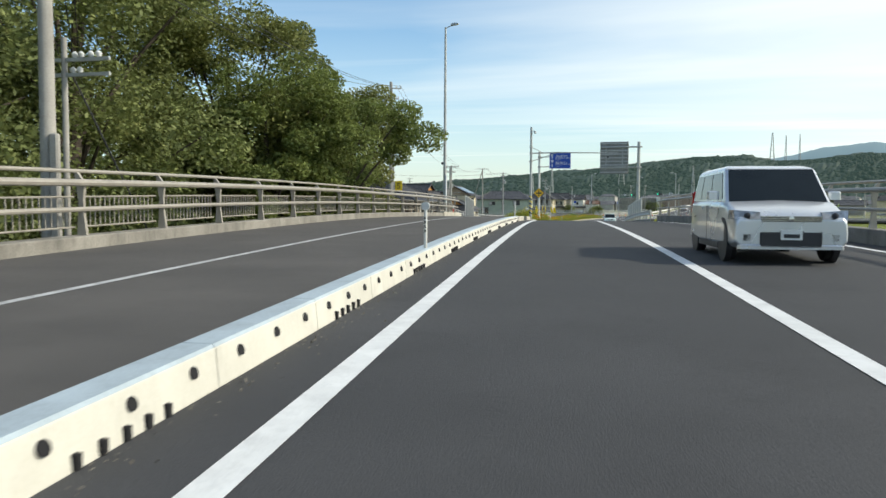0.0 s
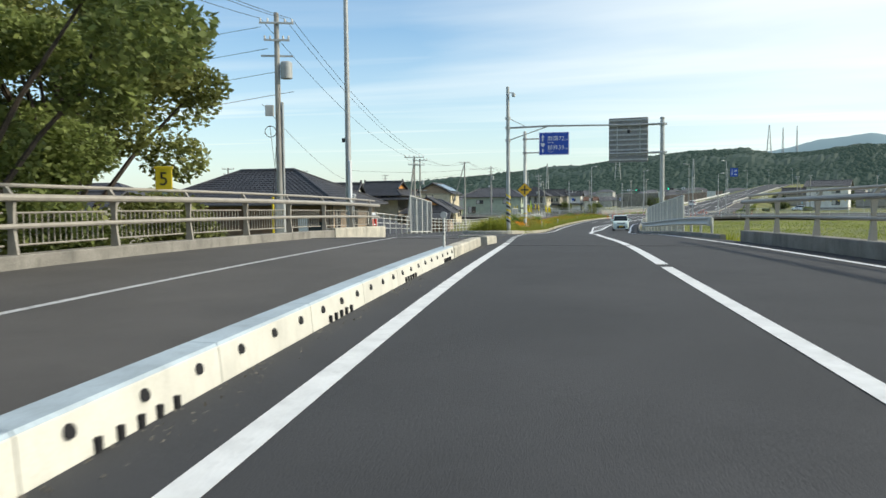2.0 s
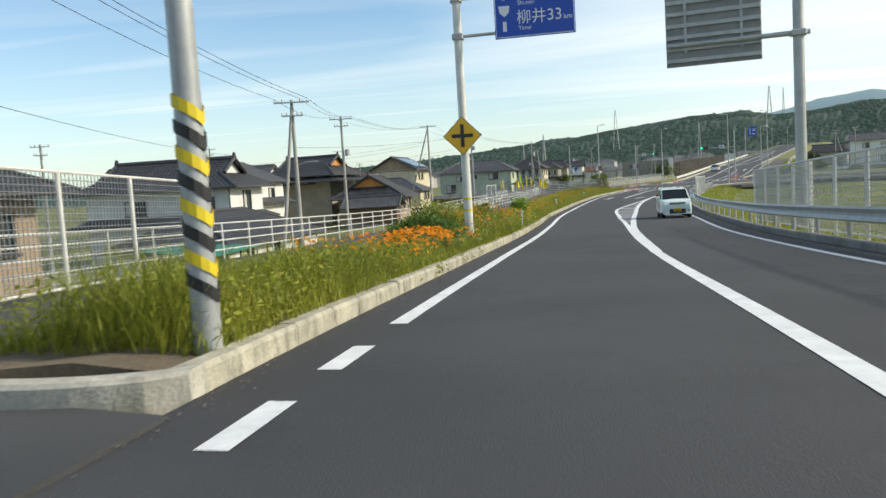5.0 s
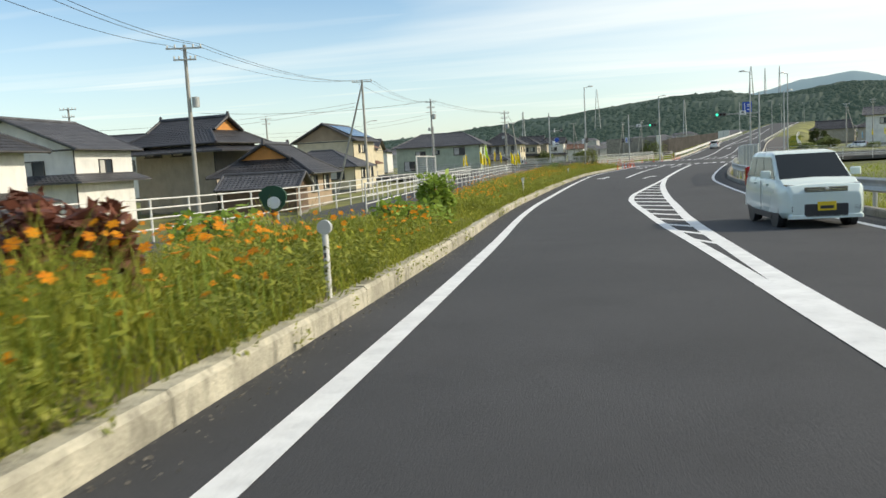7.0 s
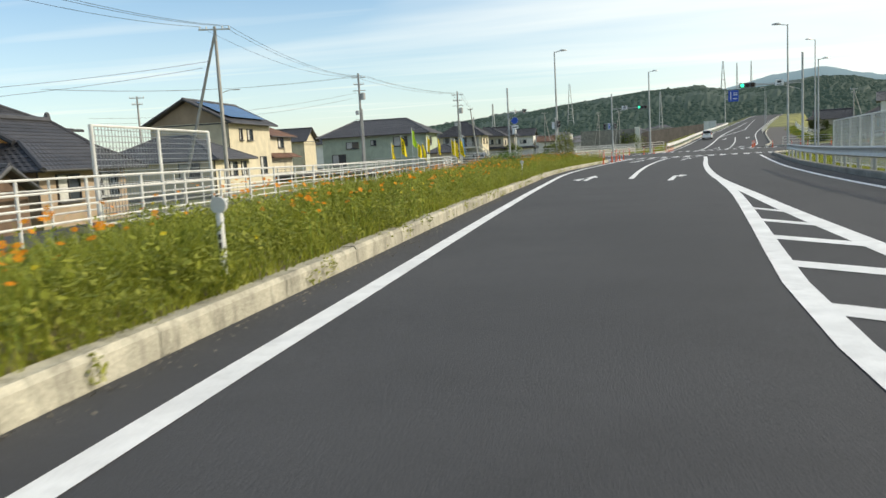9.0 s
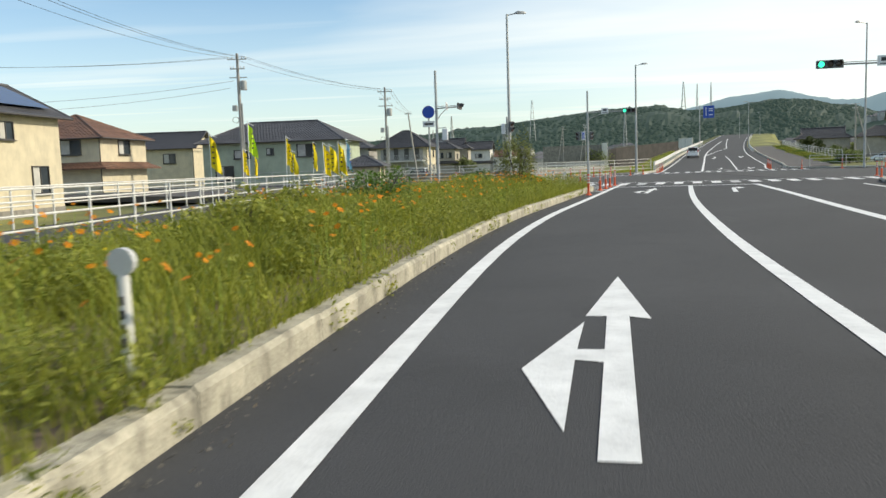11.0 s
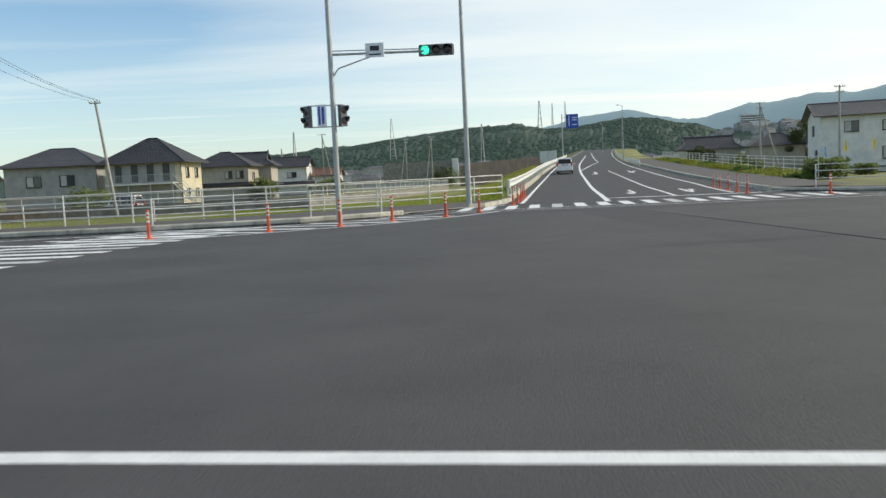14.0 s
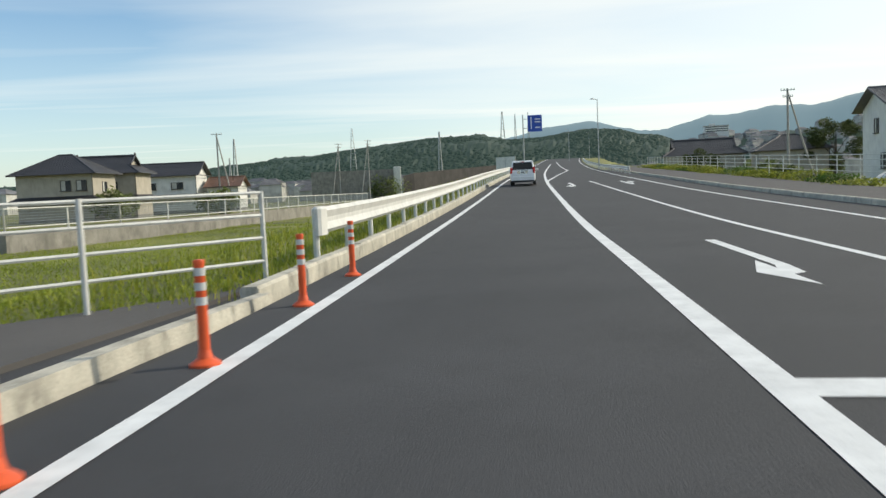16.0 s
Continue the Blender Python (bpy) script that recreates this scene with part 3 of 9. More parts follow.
# side turning and the path behind the planted bed
sh = Shape()
rings = []
for y in axis([(62.0, 80.0, 0.5), (80.0, 190, 2.0)]):
    a = float(BRIDGE_X(min(y, 71))) - 0.2 if y < 71 else float(FENCE_X(y)) - 0.15
    b = kerb_x(y) + 0.1 if y < 76.6 else float(BED_X(y)) + 0.1
    z = road_z(y) + (0.015 if y < 74 else 0.03)
    rings.append([(a, y, z), (b, y, z), (b, y, z - 0.4), (a, y, z - 0.4)])
sh.loft(rings)
tagged(part("side_path", sh, ASPHALT_OLD), "grey asphalt path behind the planted bed", "pavement", kind="structure")
sh = Shape()
strip(sh, 80, 185, lambda y: float(BED_X(y)) - 0.62, lambda y: float(BED_X(y)) - 0.5, 0.036)
marking("path_line", sh, "thin white line along the side path", PAINT_OLD)


def kerb_run(name, y0, y1, x_of, w, h, mat, label, piece=2.0, parent=None, lip=0.04, gap=0.012):
    """A kerb of separate blocks."""
    run = tagged(new(name), label, "kerb", "", "structure")
    n = max(1, round((y1 - y0) / piece))
    for k in range(n):
        ya, yb = y0 + k * piece + gap / 2, y0 + (k + 1) * piece - gap / 2
        dz = 0.006 * math.sin(k * 2.3)
        s = Shape()
        rings = []
        for y in (ya, (ya + yb) / 2, yb):
            x, z = x_of(y), road_z(y)
            rings.append([(x, y, z - 0.2), (x, y, z + h - lip + dz), (x - lip * 0.7, y, z + h + dz), (x - w + lip * 0.5, y, z + h + dz), (x - w, y, z + h - lip + dz), (x - w, y, z - 0.2)])
        s.loft(rings)
        part("kerb_stone", s, mat, run)
    return run


kerb_run("kerb_bed", 77.0, 187, lambda y: kerb_x(y), 0.2, 0.2, KERB_OLD, "weathered concrete kerb stones edging the planted bed")
kerb_run("kerb_bed_back", 77.0, 187, lambda y: float(BED_X(y)), 0.12, 0.12, CONCRETE_DARK, "low concrete edging behind the planted bed", piece=4.0)
kerb_run("kerb_far_side", 66.0, 184, lambda y: RX(y) + 1.0, 0.2, 0.16, CONCRETE_DARK, "low weathered concrete kerb on the opposite side", piece=4.0)
kerb_run("kerb_beyond", 236.0, 330, lambda y: kerb_x(y) - 0.2, 0.22, 0.18, CONCRETE, "concrete kerb stones beyond the crossing")
kerb_run("kerb_beyond_far", 232, 330, lambda y: RX(y) + 2.05, 0.2, 0.18, CONCRETE, "concrete kerb of the opposite side beyond the crossing", piece=4.0)

# rounded kerb across the nose of the planted bed
sh = Shape()
rings = []
for k in range(13):
    a = k / 12
    x = float(BED_X(77.0)) - 0.1 + (kerb_x(77.0) - float(BED_X(77.0)) + 0.1) * a
    y = 76.98 - 0.42 * math.sin(a * math.pi) ** 0.6
    z = road_z(77.0)
    rings.append([(x, y, z - 0.2), (x, y, z + 0.17), (x, y + 0.03, z + 0.2), (x, y + 0.2, z + 0.2), (x, y + 0.22, z - 0.2)])
sh.loft(rings)
tagged(part("kerb_bed_nose", sh, CONCRETE), "rounded concrete kerb at the nose of the planted bed", "kerb", kind="structure")

# bridge kerb: painted white face with drain holes, pale blue top
run = tagged(new("bridge_kerb"), "white painted bridge kerb with round holes and drain slots", "kerb", "", "structure")
PIECE = 2.0
for k in range(28):
    y0 = 53.0 - (k + 1) * PIECE
    ya, yb = y0 + 0.006, y0 + PIECE - 0.006
    s, t_ = Shape(), Shape()
    rings, caps = [], []
    for y in (ya, (ya + yb) / 2, yb):
        x, z = kerb_x(y), road_z(y)
        rings.append([(x, y, z - 0.1), (x - 0.03, y, z + 0.235), (x - 0.05, y, z + 0.25), (x - 0.26, y, z + 0.25), (x - 0.26, y, z - 0.1)])
        caps.append([(x - 0.035, y, z + 0.242), (x - 0.05, y, z + 0.262), (x - 0.26, y, z + 0.262), (x - 0.26, y, z + 0.245)])
    s.loft(rings)
    block = part("kerb_block", s, KERB_WHITE, run)
    t_.loft(caps)
    part("kerb_top", t_, KERB_TOP, run)
    if y0 > 8:
        for q in (0.35, 1.02, 1.68):
            h = Shape()
            y = y0 + q
            x, z = kerb_x(y), road_z(y)
            ring = [(x + 0.004 - 0.018 * (0.5 + 0.5 * math.sin(a)) - 0.006, y + 0.042 * math.cos(a), z + 0.16 + 0.036 * math.sin(a)) for a in np.linspace(0, 2 * math.pi, 12, endpoint=False)]
            h.loft([ring, [(p[0] - 0.03, p[1], p[2]) for p in ring]])
            part("hole", h, HOLE, run)
        if k % 2 == 0:
            for q in range(5):
                h = Shape()
                y = y0 + 0.55 + q * 0.2
                h.box(kerb_x(y) - 0.002, y, road_z(y) + 0.035, 0.03, 0.04, 0.075)
                part("drain_slot", h, HOLE, run)
# bare concrete end of the bridge kerb, curving off into the turning
sh = Shape()
kerb_inner = []
rings = []
for a in np.linspace(0, 1, 15):
    if a < 0.2:
        y = 59.5 + a / 0.2 * 1.2
        x, nx, ny = 22.4, -1.0, 0.0
    else:
        q = (a - 0.2) / 0.8 * 1.35
        y, x = 60.7 + 3.4 * math.sin(q), 22.4 - 2.3 * (1 - math.cos(q))
        nx, ny = -math.cos(q), -math.sin(q)
    z = road_z(y)
    h = 0.25 - 0.08 * a
    kerb_inner.append((x + 0.27 * nx, y + 0.27 * ny))
    rings.append([(x, y, z - 0.1), (x + 0.02 * nx, y + 0.02 * ny, z + h - 0.03), (x + 0.05 * nx, y + 0.05 * ny, z + h), (x + 0.28 * nx, y + 0.28 * ny, z + h), (x + 0.3 * nx, y + 0.3 * ny, z - 0.1)])
sh.loft(rings)
tagged(part("kerb_end", sh, CONCRETE), "bare concrete kerb curving into a side turning", "kerb", kind="structure")
path_top = lambda y: road_z(y) + 0.196 - 0.16 * max(0.0, (y - 60.0) / 6.5)
sh = Shape()
rings = []
for k, (x, y) in enumerate([(kerb_inner[0][0], 58.4)] + kerb_inner):
    x1, y1 = 17.4, 58.4 + 0.42 * k
    rings.append([(x, y, path_top(y)), (x1, y1, path_top(y1)), (x1, y1, path_top(y1) - 0.4), (x, y, path_top(y) - 0.4)])
sh.loft(rings)
tagged(part("pavement_turning", sh, PATH_ASPHALT), "grey-brown asphalt of the path behind the curved kerb", "pavement", kind="structure")


kerb_run("kerb_bridge_end", 53.0, 57.9, lambda y: kerb_x(y), 0.27, 0.25, CONCRETE, "bare weathered concrete kerb at the bridge end", piece=2.9)
sh = Shape()
strip(sh, 67.0, 77.2, lambda y: 17.17 + (y - 67.0) * 0.157, lambda y: 17.32 + (y - 67.0) * 0.157, 0.02)
marking("turning_line", sh, "thin worn white line across the side turning", PAINT_OLD)
for pts_ in ([(15.4, 71.2), (17.22, 72.58), (19.4, 74.62)], [(18.44, 64.6), (20.04, 63.53), (21.05, 62.94)]):
    for (xa, ya), (xb, yb) in zip(pts_, pts_[1:]):
        quad_mark([(xa, ya - 0.08), (xb, yb - 0.08), (xb, yb + 0.08), (xa, ya + 0.08)], "worn white line at the mouth of the side turning", 0.03, "turning_line", PAINT_OLD)
# steel expansion joint across the end of the bridge
sh = Shape()
for k in range(60):
    x0, x1 = 16.8 + k * 0.25, 16.8 + (k + 1) * 0.25
    lift = 0.012 if x0 > kerb_x(59.2) - 0.2 else 0.212
    if kerb_x(59.2) - 0.35 < x0 < kerb_x(59.2) + 0.1:
        continue
    sh.box((x0 + x1) / 2, 59.2 + 0.05 * (-1) ** k, road_z(59.2) + lift - 0.02, 0.25, 0.2, 0.03)
tagged(part("expansion_joint", sh, DARK_STEEL), "dark toothed steel expansion joint across the bridge end", "joint", kind="structure")


# corners of the crossing: raised pavements with kerbs
def pavement_patch(name, ring, h, label, mat=PATH_ASPHALT):
    s = Shape()
    s.prism(ring, -0.3, h)
    tagged(part(name, s, mat), label, "pavement", kind="structure")


def corner_kerb(name, pts, h, w, label, mat=CONCRETE):
    s = Shape()
    P = [Vector((*p, 0)) for p in pts]
    rings = []
    for i, p in enumerate(P):
        d = (P[min(i + 1, len(P) - 1)] - P[max(i - 1, 0)]).normalized()
        n = Vector((-d.y, d.x, 0))
        rings.append([p + Vector((0, 0, -0.2)), p + Vector((0, 0, h - 0.04)) , p + n * 0.04 + Vector((0, 0, h)), p + n * (w - 0.03) + Vector((0, 0, h)), p + n * w + Vector((0, 0, -0.2))])
    s.loft(rings)
    tagged(part(name, s, mat), label, "kerb", kind="structure")


# asphalt aprons that fill the corners of the crossing
pavement_patch("apron_near", [(18.0, 183.0), (23.6, 183.0), (26.0, 205.0), (24.0, 212.0), (-60.0, 222.0), (-60.0, 212.0), (8.0, 200.0), (18.0, 196.0)], -0.006, "dark asphalt of the near corner", ASPHALT)
pavement_patch("apron_far", [(-60.0, 220.0), (10.0, 210.0), (27.0, 214.0), (33.0, 240.0), (30.5, 240.0), (27.0, 230.0), (24.0, 224.5), (10.0, 224.0), (-60.0, 233.0)], -0.006, "dark asphalt of the far corner", ASPHALT)
pavement_patch("apron_opposite", [(31.0, 182.0), (36.5, 182.0), (44.0, 192.0), (120.0, 182.0), (120.0, 212.0), (50.0, 222.0), (45.5, 228.0), (46.5, 241.0), (41.0, 241.0), (36.0, 214.0)], -0.006, "dark asphalt of the opposite corners", ASPHALT)
sh = Shape()
strip(sh, 233, 345, lambda y: RX(y) + 2.06, lambda y: RX(y) + 6.6, 0.06)
tagged(part("footpath_far", sh, PATH_ASPHALT), "grey asphalt footpath beyond the crossing", "pavement", kind="structure")
FAR_CORNER = [(-60.0, 229.5), (-20.0, 224.0), (10.0, 220.8), (17.0, 220.6), (22.0, 221.2), (24.6, 222.6), (25.4, 223.6)]
corner_kerb("kerb_far_corner", FAR_CORNER, 0.2, 0.25, "rounded concrete kerb on the far corner")
pavement_patch("pavement_far_corner", FAR_CORNER + [(25.7, 225.4), (27.9, 227.9), (30.6, 238.2), (30.0, 237.2), (27.85, 235.25), (25.2, 234.3), (22.4, 232.8), (19.4, 230.8), (16.8, 229.3), (13.0, 228.2), (-14.0, 230.9), (-60.0, 236.0)], 0.05, "grey asphalt pavement on the far corner")
corner_kerb("kerb_lamp_corner", [(28.0, 228.0), (28.6, 228.2), (29.2, 229.9), (29.75, 231.6), (30.1, 233.2), (30.5, 234.9), (30.8, 236.0)][::-1], 0.18, 0.24, "concrete kerb beside the lamp post")
NEAR_CORNER = [(21.0, 187.0), (21.0, 191.0), (20.75, 194.0), (20.4, 195.4), (19.9, 197.0), (19.15, 198.6), (18.2, 200.4), (17.0, 202.2), (15.5, 203.2), (10.0, 204.6), (-8.0, 207.5), (-60.0, 216.0)]
corner_kerb("kerb_near_corner", NEAR_CORNER, 0.18, 0.22, "rounded concrete kerb on the near corner")
pavement_patch("pavement_near_corner", NEAR_CORNER + [(-60.0, 206.0), (-8.0, 200.0), (6.0, 190.0), (14.0, 187.0)], 0.06, "grey asphalt pavement on the near corner")
OPP = [(33.6, 186.0), (34.6, 189.0), (36.8, 192.0), (40.5, 194.5), (46.0, 195.3), (120.0, 184.0)]
corner_kerb("kerb_opposite_near", OPP[::-1], 0.16, 0.22, "rounded concrete kerb on the opposite near corner")
pavement_patch("pavement_opposite_near", OPP + [(120.0, 178.0), (46.0, 189.5), (40.0, 187.5), (36.5, 182.0)], 0.05, "grey pavement on the opposite near corner")
OPF = [(130.0, 207.0), (54.0, 219.5), (46.5, 222.5), (43.6, 226.0), (42.6, 230.0), (43.3, 234.5), (44.2, 240.0)]
corner_kerb("kerb_opposite_far", OPF[::-1], 0.16, 0.22, "rounded concrete kerb on the opposite far corner")
pavement_patch("pavement_opposite_far", OPF + [(47.5, 244.0), (47.0, 232.0), (52.0, 226.5), (130.0, 214.0)], 0.05, "grey pavement on the opposite far corner")


def free_line(pts, w, label, name="marking", h=0.004, mat=PAINT):
    s = Shape()
    P = [Vector((*p, 0)) for p in pts]
    vs = []
    for i, p in enumerate(P):
        d = (P[min(i + 1, len(P) - 1)] - P[max(i - 1, 0)]).normalized()
        n = Vector((-d.y, d.x, 0)) * (w / 2)
        vs += [(p.x + n.x, p.y + n.y, h), (p.x - n.x, p.y - n.y, h)]
    s.add(vs, [(2 * i, 2 * i + 1, 2 * i + 3, 2 * i + 2) for i in range(len(P) - 1)])
    marking(name, s, label, mat)


# flush concrete edging between the kerbs of the far corner
free_line([(24.75, 224.0), (26.18, 225.6), (28.0, 227.65)], 0.32, "flush pale concrete edging at the far corner", "edging", 0.056, CONCRETE)
# hatched islands in front of the corners
EDGE_A = [(10.0, 213.2), (17.0, 214.8), (21.4, 216.4), (25.0, 218.5), (27.4, 221.0), (28.9, 223.4)]
free_line(EDGE_A, 0.16, "white line round the far corner")
free_line([(12.0, 218.9), (16.0, 219.2), (20.5, 219.9), (24.3, 221.6), (26.6, 223.6)], 0.15, "inner white line round the far corner")
for x0, y0, x1, y1 in ((11.6, 217.6, 14.8, 214.4), (15.3, 217.6, 18.9, 215.5), (18.2, 218.9, 21.6, 216.8), (21.0, 220.0, 24.2, 218.4), (23.6, 221.5, 26.3, 220.2)):
    free_line([(x0, y0), (x1, y1)], 0.3, "white hatching bar before the far corner", "hatch_bar")
for x0, y0, x1, y1 in ((14.0, 216.5, 17.2, 215.0), (16.8, 218.2, 20.2, 216.2), (19.6, 219.4, 22.9, 217.6), (22.4, 220.6, 25.3, 219.2), (24.6, 222.4, 27.1, 221.2)):
    free_line([(x0, y0), (x1, y1)], 0.4, "white hatching bar before the far corner", "hatch_bar")
free_line([(20.7, 191.9), (21.46, 192.72), (22.1, 193.18), (22.95, 193.43)], 0.22, "white edge line bending towards the corner", h=0.008)
ISLAND = "white outline of the near painted island"
free_line([(18.15, 205.44), (20.53, 203.67), (22.2, 201.2), (23.32, 198.63)], 0.2, ISLAND)
free_line([(17.39, 202.49), (18.79, 200.99), (20.06, 199.71)], 0.4, ISLAND)
free_line([(17.35, 202.5), (17.89, 204.56), (19.33, 202.82)], 0.3, ISLAND, h=0.006)
for x0, y0, x1, y1 in ((19.95, 199.92, 19.7, 204.33), (20.83, 198.9, 21.14, 202.52), (22.23, 198.7, 22.68, 200.24)):
    free_line([(x0, y0), (x1, y1)], 0.4, "white hatching bar on the near island", "hatch_bar", 0.008)
for k in range(5):
    y = 185.6 + k * 1.75
    free_line([(LX(y) - 0.05, y + 0.35), (LX(y) - 1.15, y + 0.05)], 0.3, "white hatching bar beside the lane posts", "hatch_bar", 0.005)
for k in range(17):
    c = 204.6 + k * 0.95
    free_line([(13.0 + k * 0.24, c + 0.75), (17.2 + k * 0.24, c - 0.05)], 0.45, "white bar of the side-street crossing", "crossing_bar", 0.003, PAINT if k % 3 else PAINT_OLD)
free_line([(28.9, 228.6), (30.2, 229.4)], 0.3, "white hatching bar beside the kerb", "hatch_bar")
free_line([(29.3, 230.3), (30.6, 231.3)], 0.3, "white hatching bar beside the kerb", "hatch_bar", 0.02)
for k in range(5):
    free_line([(41.9 + k * 0.55, 230.5 + k * 2.1), (42.7 + k * 0.55, 230.2 + k * 2.1)], 0.35, "white hatching bar by the opposite kerb", "hatch_bar", 0.03)


# ---------------------------------------------------------------- bridge railings
def bridge_railing(name, x_of, y0, y1, pitch, inward, base_h, balusters, label, h0):
    top = thing(name, Matrix.Identity(4), label, "railing")
    n = int((y1 - y0) / pitch)
    sh = Shape()
    sweep(sh, y0 - pitch * 0.4, y1, x_of, [(-0.2, h0 - 0.4), (-0.2, h0 + base_h - 0.02), (-0.18, h0 + base_h), (0.18, h0 + base_h), (0.2, h0 + base_h - 0.02), (0.2, h0 - 0.4)])
    part("upstand", sh, CONCRETE_DARK, top, "weathered concrete upstand")
    post = Shape()
    outline = [(-0.07, 0), (0.1, 0), (0.055, 0.35), (0.05, 0.62), (0.075, 0.88), (0.03, 0.96), (-0.06, 1.08), (-0.11, 1.1), (-0.09, 0.95), (-0.04, 0.6), (-0.05, 0.3)]
    pts = [(a * inward, b) for a, b in outline]
    post.loft([[(a, -0.035, b) for a, b in pts], [(a, 0.035, b) for a, b in pts]])
    me = post.mesh("railing_post")
    for k in range(n + 1):
        y = y0 + k * pitch
        part("railing_post", me, RAIL_TAN, top, at=Matrix.Translation((x_of(y), y, road_z(y) + h0 + base_h)) @ Matrix.Rotation(flow(y), 4, "Z"))
    for off, up, r, nm in ((0.09, 0.45, 0.042, "lower_rail"), (0.1, 0.9, 0.062, "main_rail"), (-0.09, 1.1, 0.035, "top_rail")):
        sh = Shape()
        sh.pipe([(x_of(y) + off * inward, y, road_z(y) + h0 + base_h + up) for y in np.linspace(y0 - pitch * 0.4, y1 + 0.25, max(8, n))], r, 8)
        part(nm, sh, RAIL_TAN, top, smooth=True)
    if balusters:
        for k in range(n):
            ya, yb = y0 + k * pitch + 0.08, y0 + (k + 1) * pitch - 0.08
            sh = Shape()
            for up in (0.14, 0.66):
                sh.tube((x_of(ya) - 0.1 * inward, ya, road_z(ya) + h0 + base_h + up), (x_of(yb) - 0.1 * inward, yb, road_z(yb) + h0 + base_h + up), 0.017, n=5)
            for q in range(1, 17):
                y = ya + (yb - ya) * q / 17
                sh.box(x_of(y) - 0.1 * inward, y, road_z(y) + h0 + base_h + 0.4, 0.018, 0.018, 0.52)
            part("baluster_panel", sh, RAIL_TAN, top)
    return top


bridge_railing("bridge_railing", lambda y: float(BRIDGE_X(y)), -17.65, 67.2, 2.8, 1.0, 0.22, True, "taupe metal bridge railing on a concrete upstand", 0.2)
bridge_railing("bridge_railing", lambda y: RX(y) + 0.95, -18.0, 63.0, 3.0, -1.0, 0.35, False, "taupe metal railing along the opposite bridge edge", 0.0)
# taller concrete end of the near upstand
sh = Shape()
for a, b, h in ((61.2, 68.0, 0.62),):
    sweep(sh, a, b, lambda y: float(BRIDGE_X(y)), [(-0.22, -0.3), (-0.22, h - 0.14), (0.22, h - 0.14), (0.24, h - 0.2), (0.24, -0.3)])
tagged(part("bridge_end_wall", sh, CONCRETE), "stained concrete end block under the bridge railing", "wall", kind="structure")


# ---------------------------------------------------------------- white pipe fences
def pipe_fence(name, line, label, rails=(0.32, 0.6, 0.86, 1.1), r=0.024, pitch=2.0, mat=WHITE_STEEL, post_r=0.032, base=0.0):
    """line: points (x, y, z) of its foot."""
    pts = [Vector(p) for p in line]
    lens = [0.0]
    for a, b in zip(pts, pts[1:]):
        lens.append(lens[-1] + (b - a).length)

    def at(s):
        k = min(max(int(np.searchsorted(lens, s)) - 1, 0), len(pts) - 2)
        q = (s - lens[k]) / (lens[k + 1] - lens[k])
        return pts[k].lerp(pts[k + 1], q)
    top = thing(name, Matrix.Identity(4), label, "fence", "white pipe fences")
    n = max(1, int(round(lens[-1] / pitch)))
    post = Shape().tube((0, 0, -0.25), (0, 0, max(rails) + 0.02), post_r, n=7)
    me = post.mesh("fence_post", True)
    for k in range(n + 1):
        part("fence_post", me, mat, top, at=Matrix.Translation(at(lens[-1] * k / n)))
    for h in rails:
        sh = Shape()
        sh.pipe([at(s) + Vector((0, 0, h)) for s in np.linspace(0, lens[-1], max(2, n // 2 + 1))], r, 6)
        part("fence_rail", sh, mat, top, smooth=True)
    return top


def along(x_of, y0, y1, h=0.0, step=3.0):
    return [(x_of(y), y, road_z(y) + h) for y in np.linspace(y0, y1, max(2, int((y1 - y0) / step)))]


pipe_fence("pipe_fence", along(lambda y: float(FENCE_X(y)), 73.5, 188, 0.03), "white four-rail pipe fence along the path edge")
pipe_fence("pipe_fence", along(lambda y: float(INNER_X(y)), 126, 187, 0.03), "white four-rail pipe fence beside the planted bed")


def mesh_screen(name, p0, p1, h, posts, label):
    """Framed wire-mesh screen."""
    p0, p1 = Vector(p0), Vector(p1)
    top = thing(name, Matrix.Identity(4), label, "screen")
    for k in range(posts):
        q = p0.lerp(p1, k / (posts - 1))
        part("screen_post", Shape().tube(q - Vector((0, 0, 0.3)), q + Vector((0, 0, h)), 0.045, n=8), WHITE_STEEL, top)
    for z in (0.15, h - 0.02):
        part("screen_rail", Shape().tube(p0 + Vector((0, 0, z)), p1 + Vector((0, 0, z)), 0.03, n=6), WHITE_STEEL, top)
    sh = Shape()
    length = (p1 - p0).length
    n = int(length / 0.12)
    for k in range(1, n):
        q = p0.lerp(p1, k / n)
        sh.tube(q + Vector((0, 0, 0.15)), q + Vector((0, 0, h - 0.02)), 0.009, n=3, caps=False)
    for z in np.arange(0.25, h - 0.05, 0.12):
        sh.tube(p0 + Vector((0, 0, z)), p1 + Vector((0, 0, z)), 0.009, n=3, caps=False)
    part("wire_mesh", sh, STEEL, top)


mesh_screen("mesh_screen", (14.3, 79.2, road_z(79.2)), (12.9, 89.2, road_z(89)), 2.2, 5, "framed wire-mesh screen above the white fence")
mesh_screen("mesh_screen", (10.9, 138.8, road_z(139)), (10.75, 144.0, road_z(144)), 2.15, 3, "framed wire-mesh screen standing by the path")
for ya, yb, off in ((77.9, 86.5, 1.4), (86.5, 95.1, 1.45), (95.1, 103.8, 1.5), (136.2, 143.6, 1.6), (143.6, 151.0, 1.6), (151.0, 158.6, 1.6)):
    mesh_screen("mesh_screen", (RX(ya) + off, ya, road_z(ya)), (RX(yb) + off, yb - 0.06, road_z(yb)), 1.98 if yb < 110 else 1.78, 5, "grey galvanised mesh fence behind the guard rail")


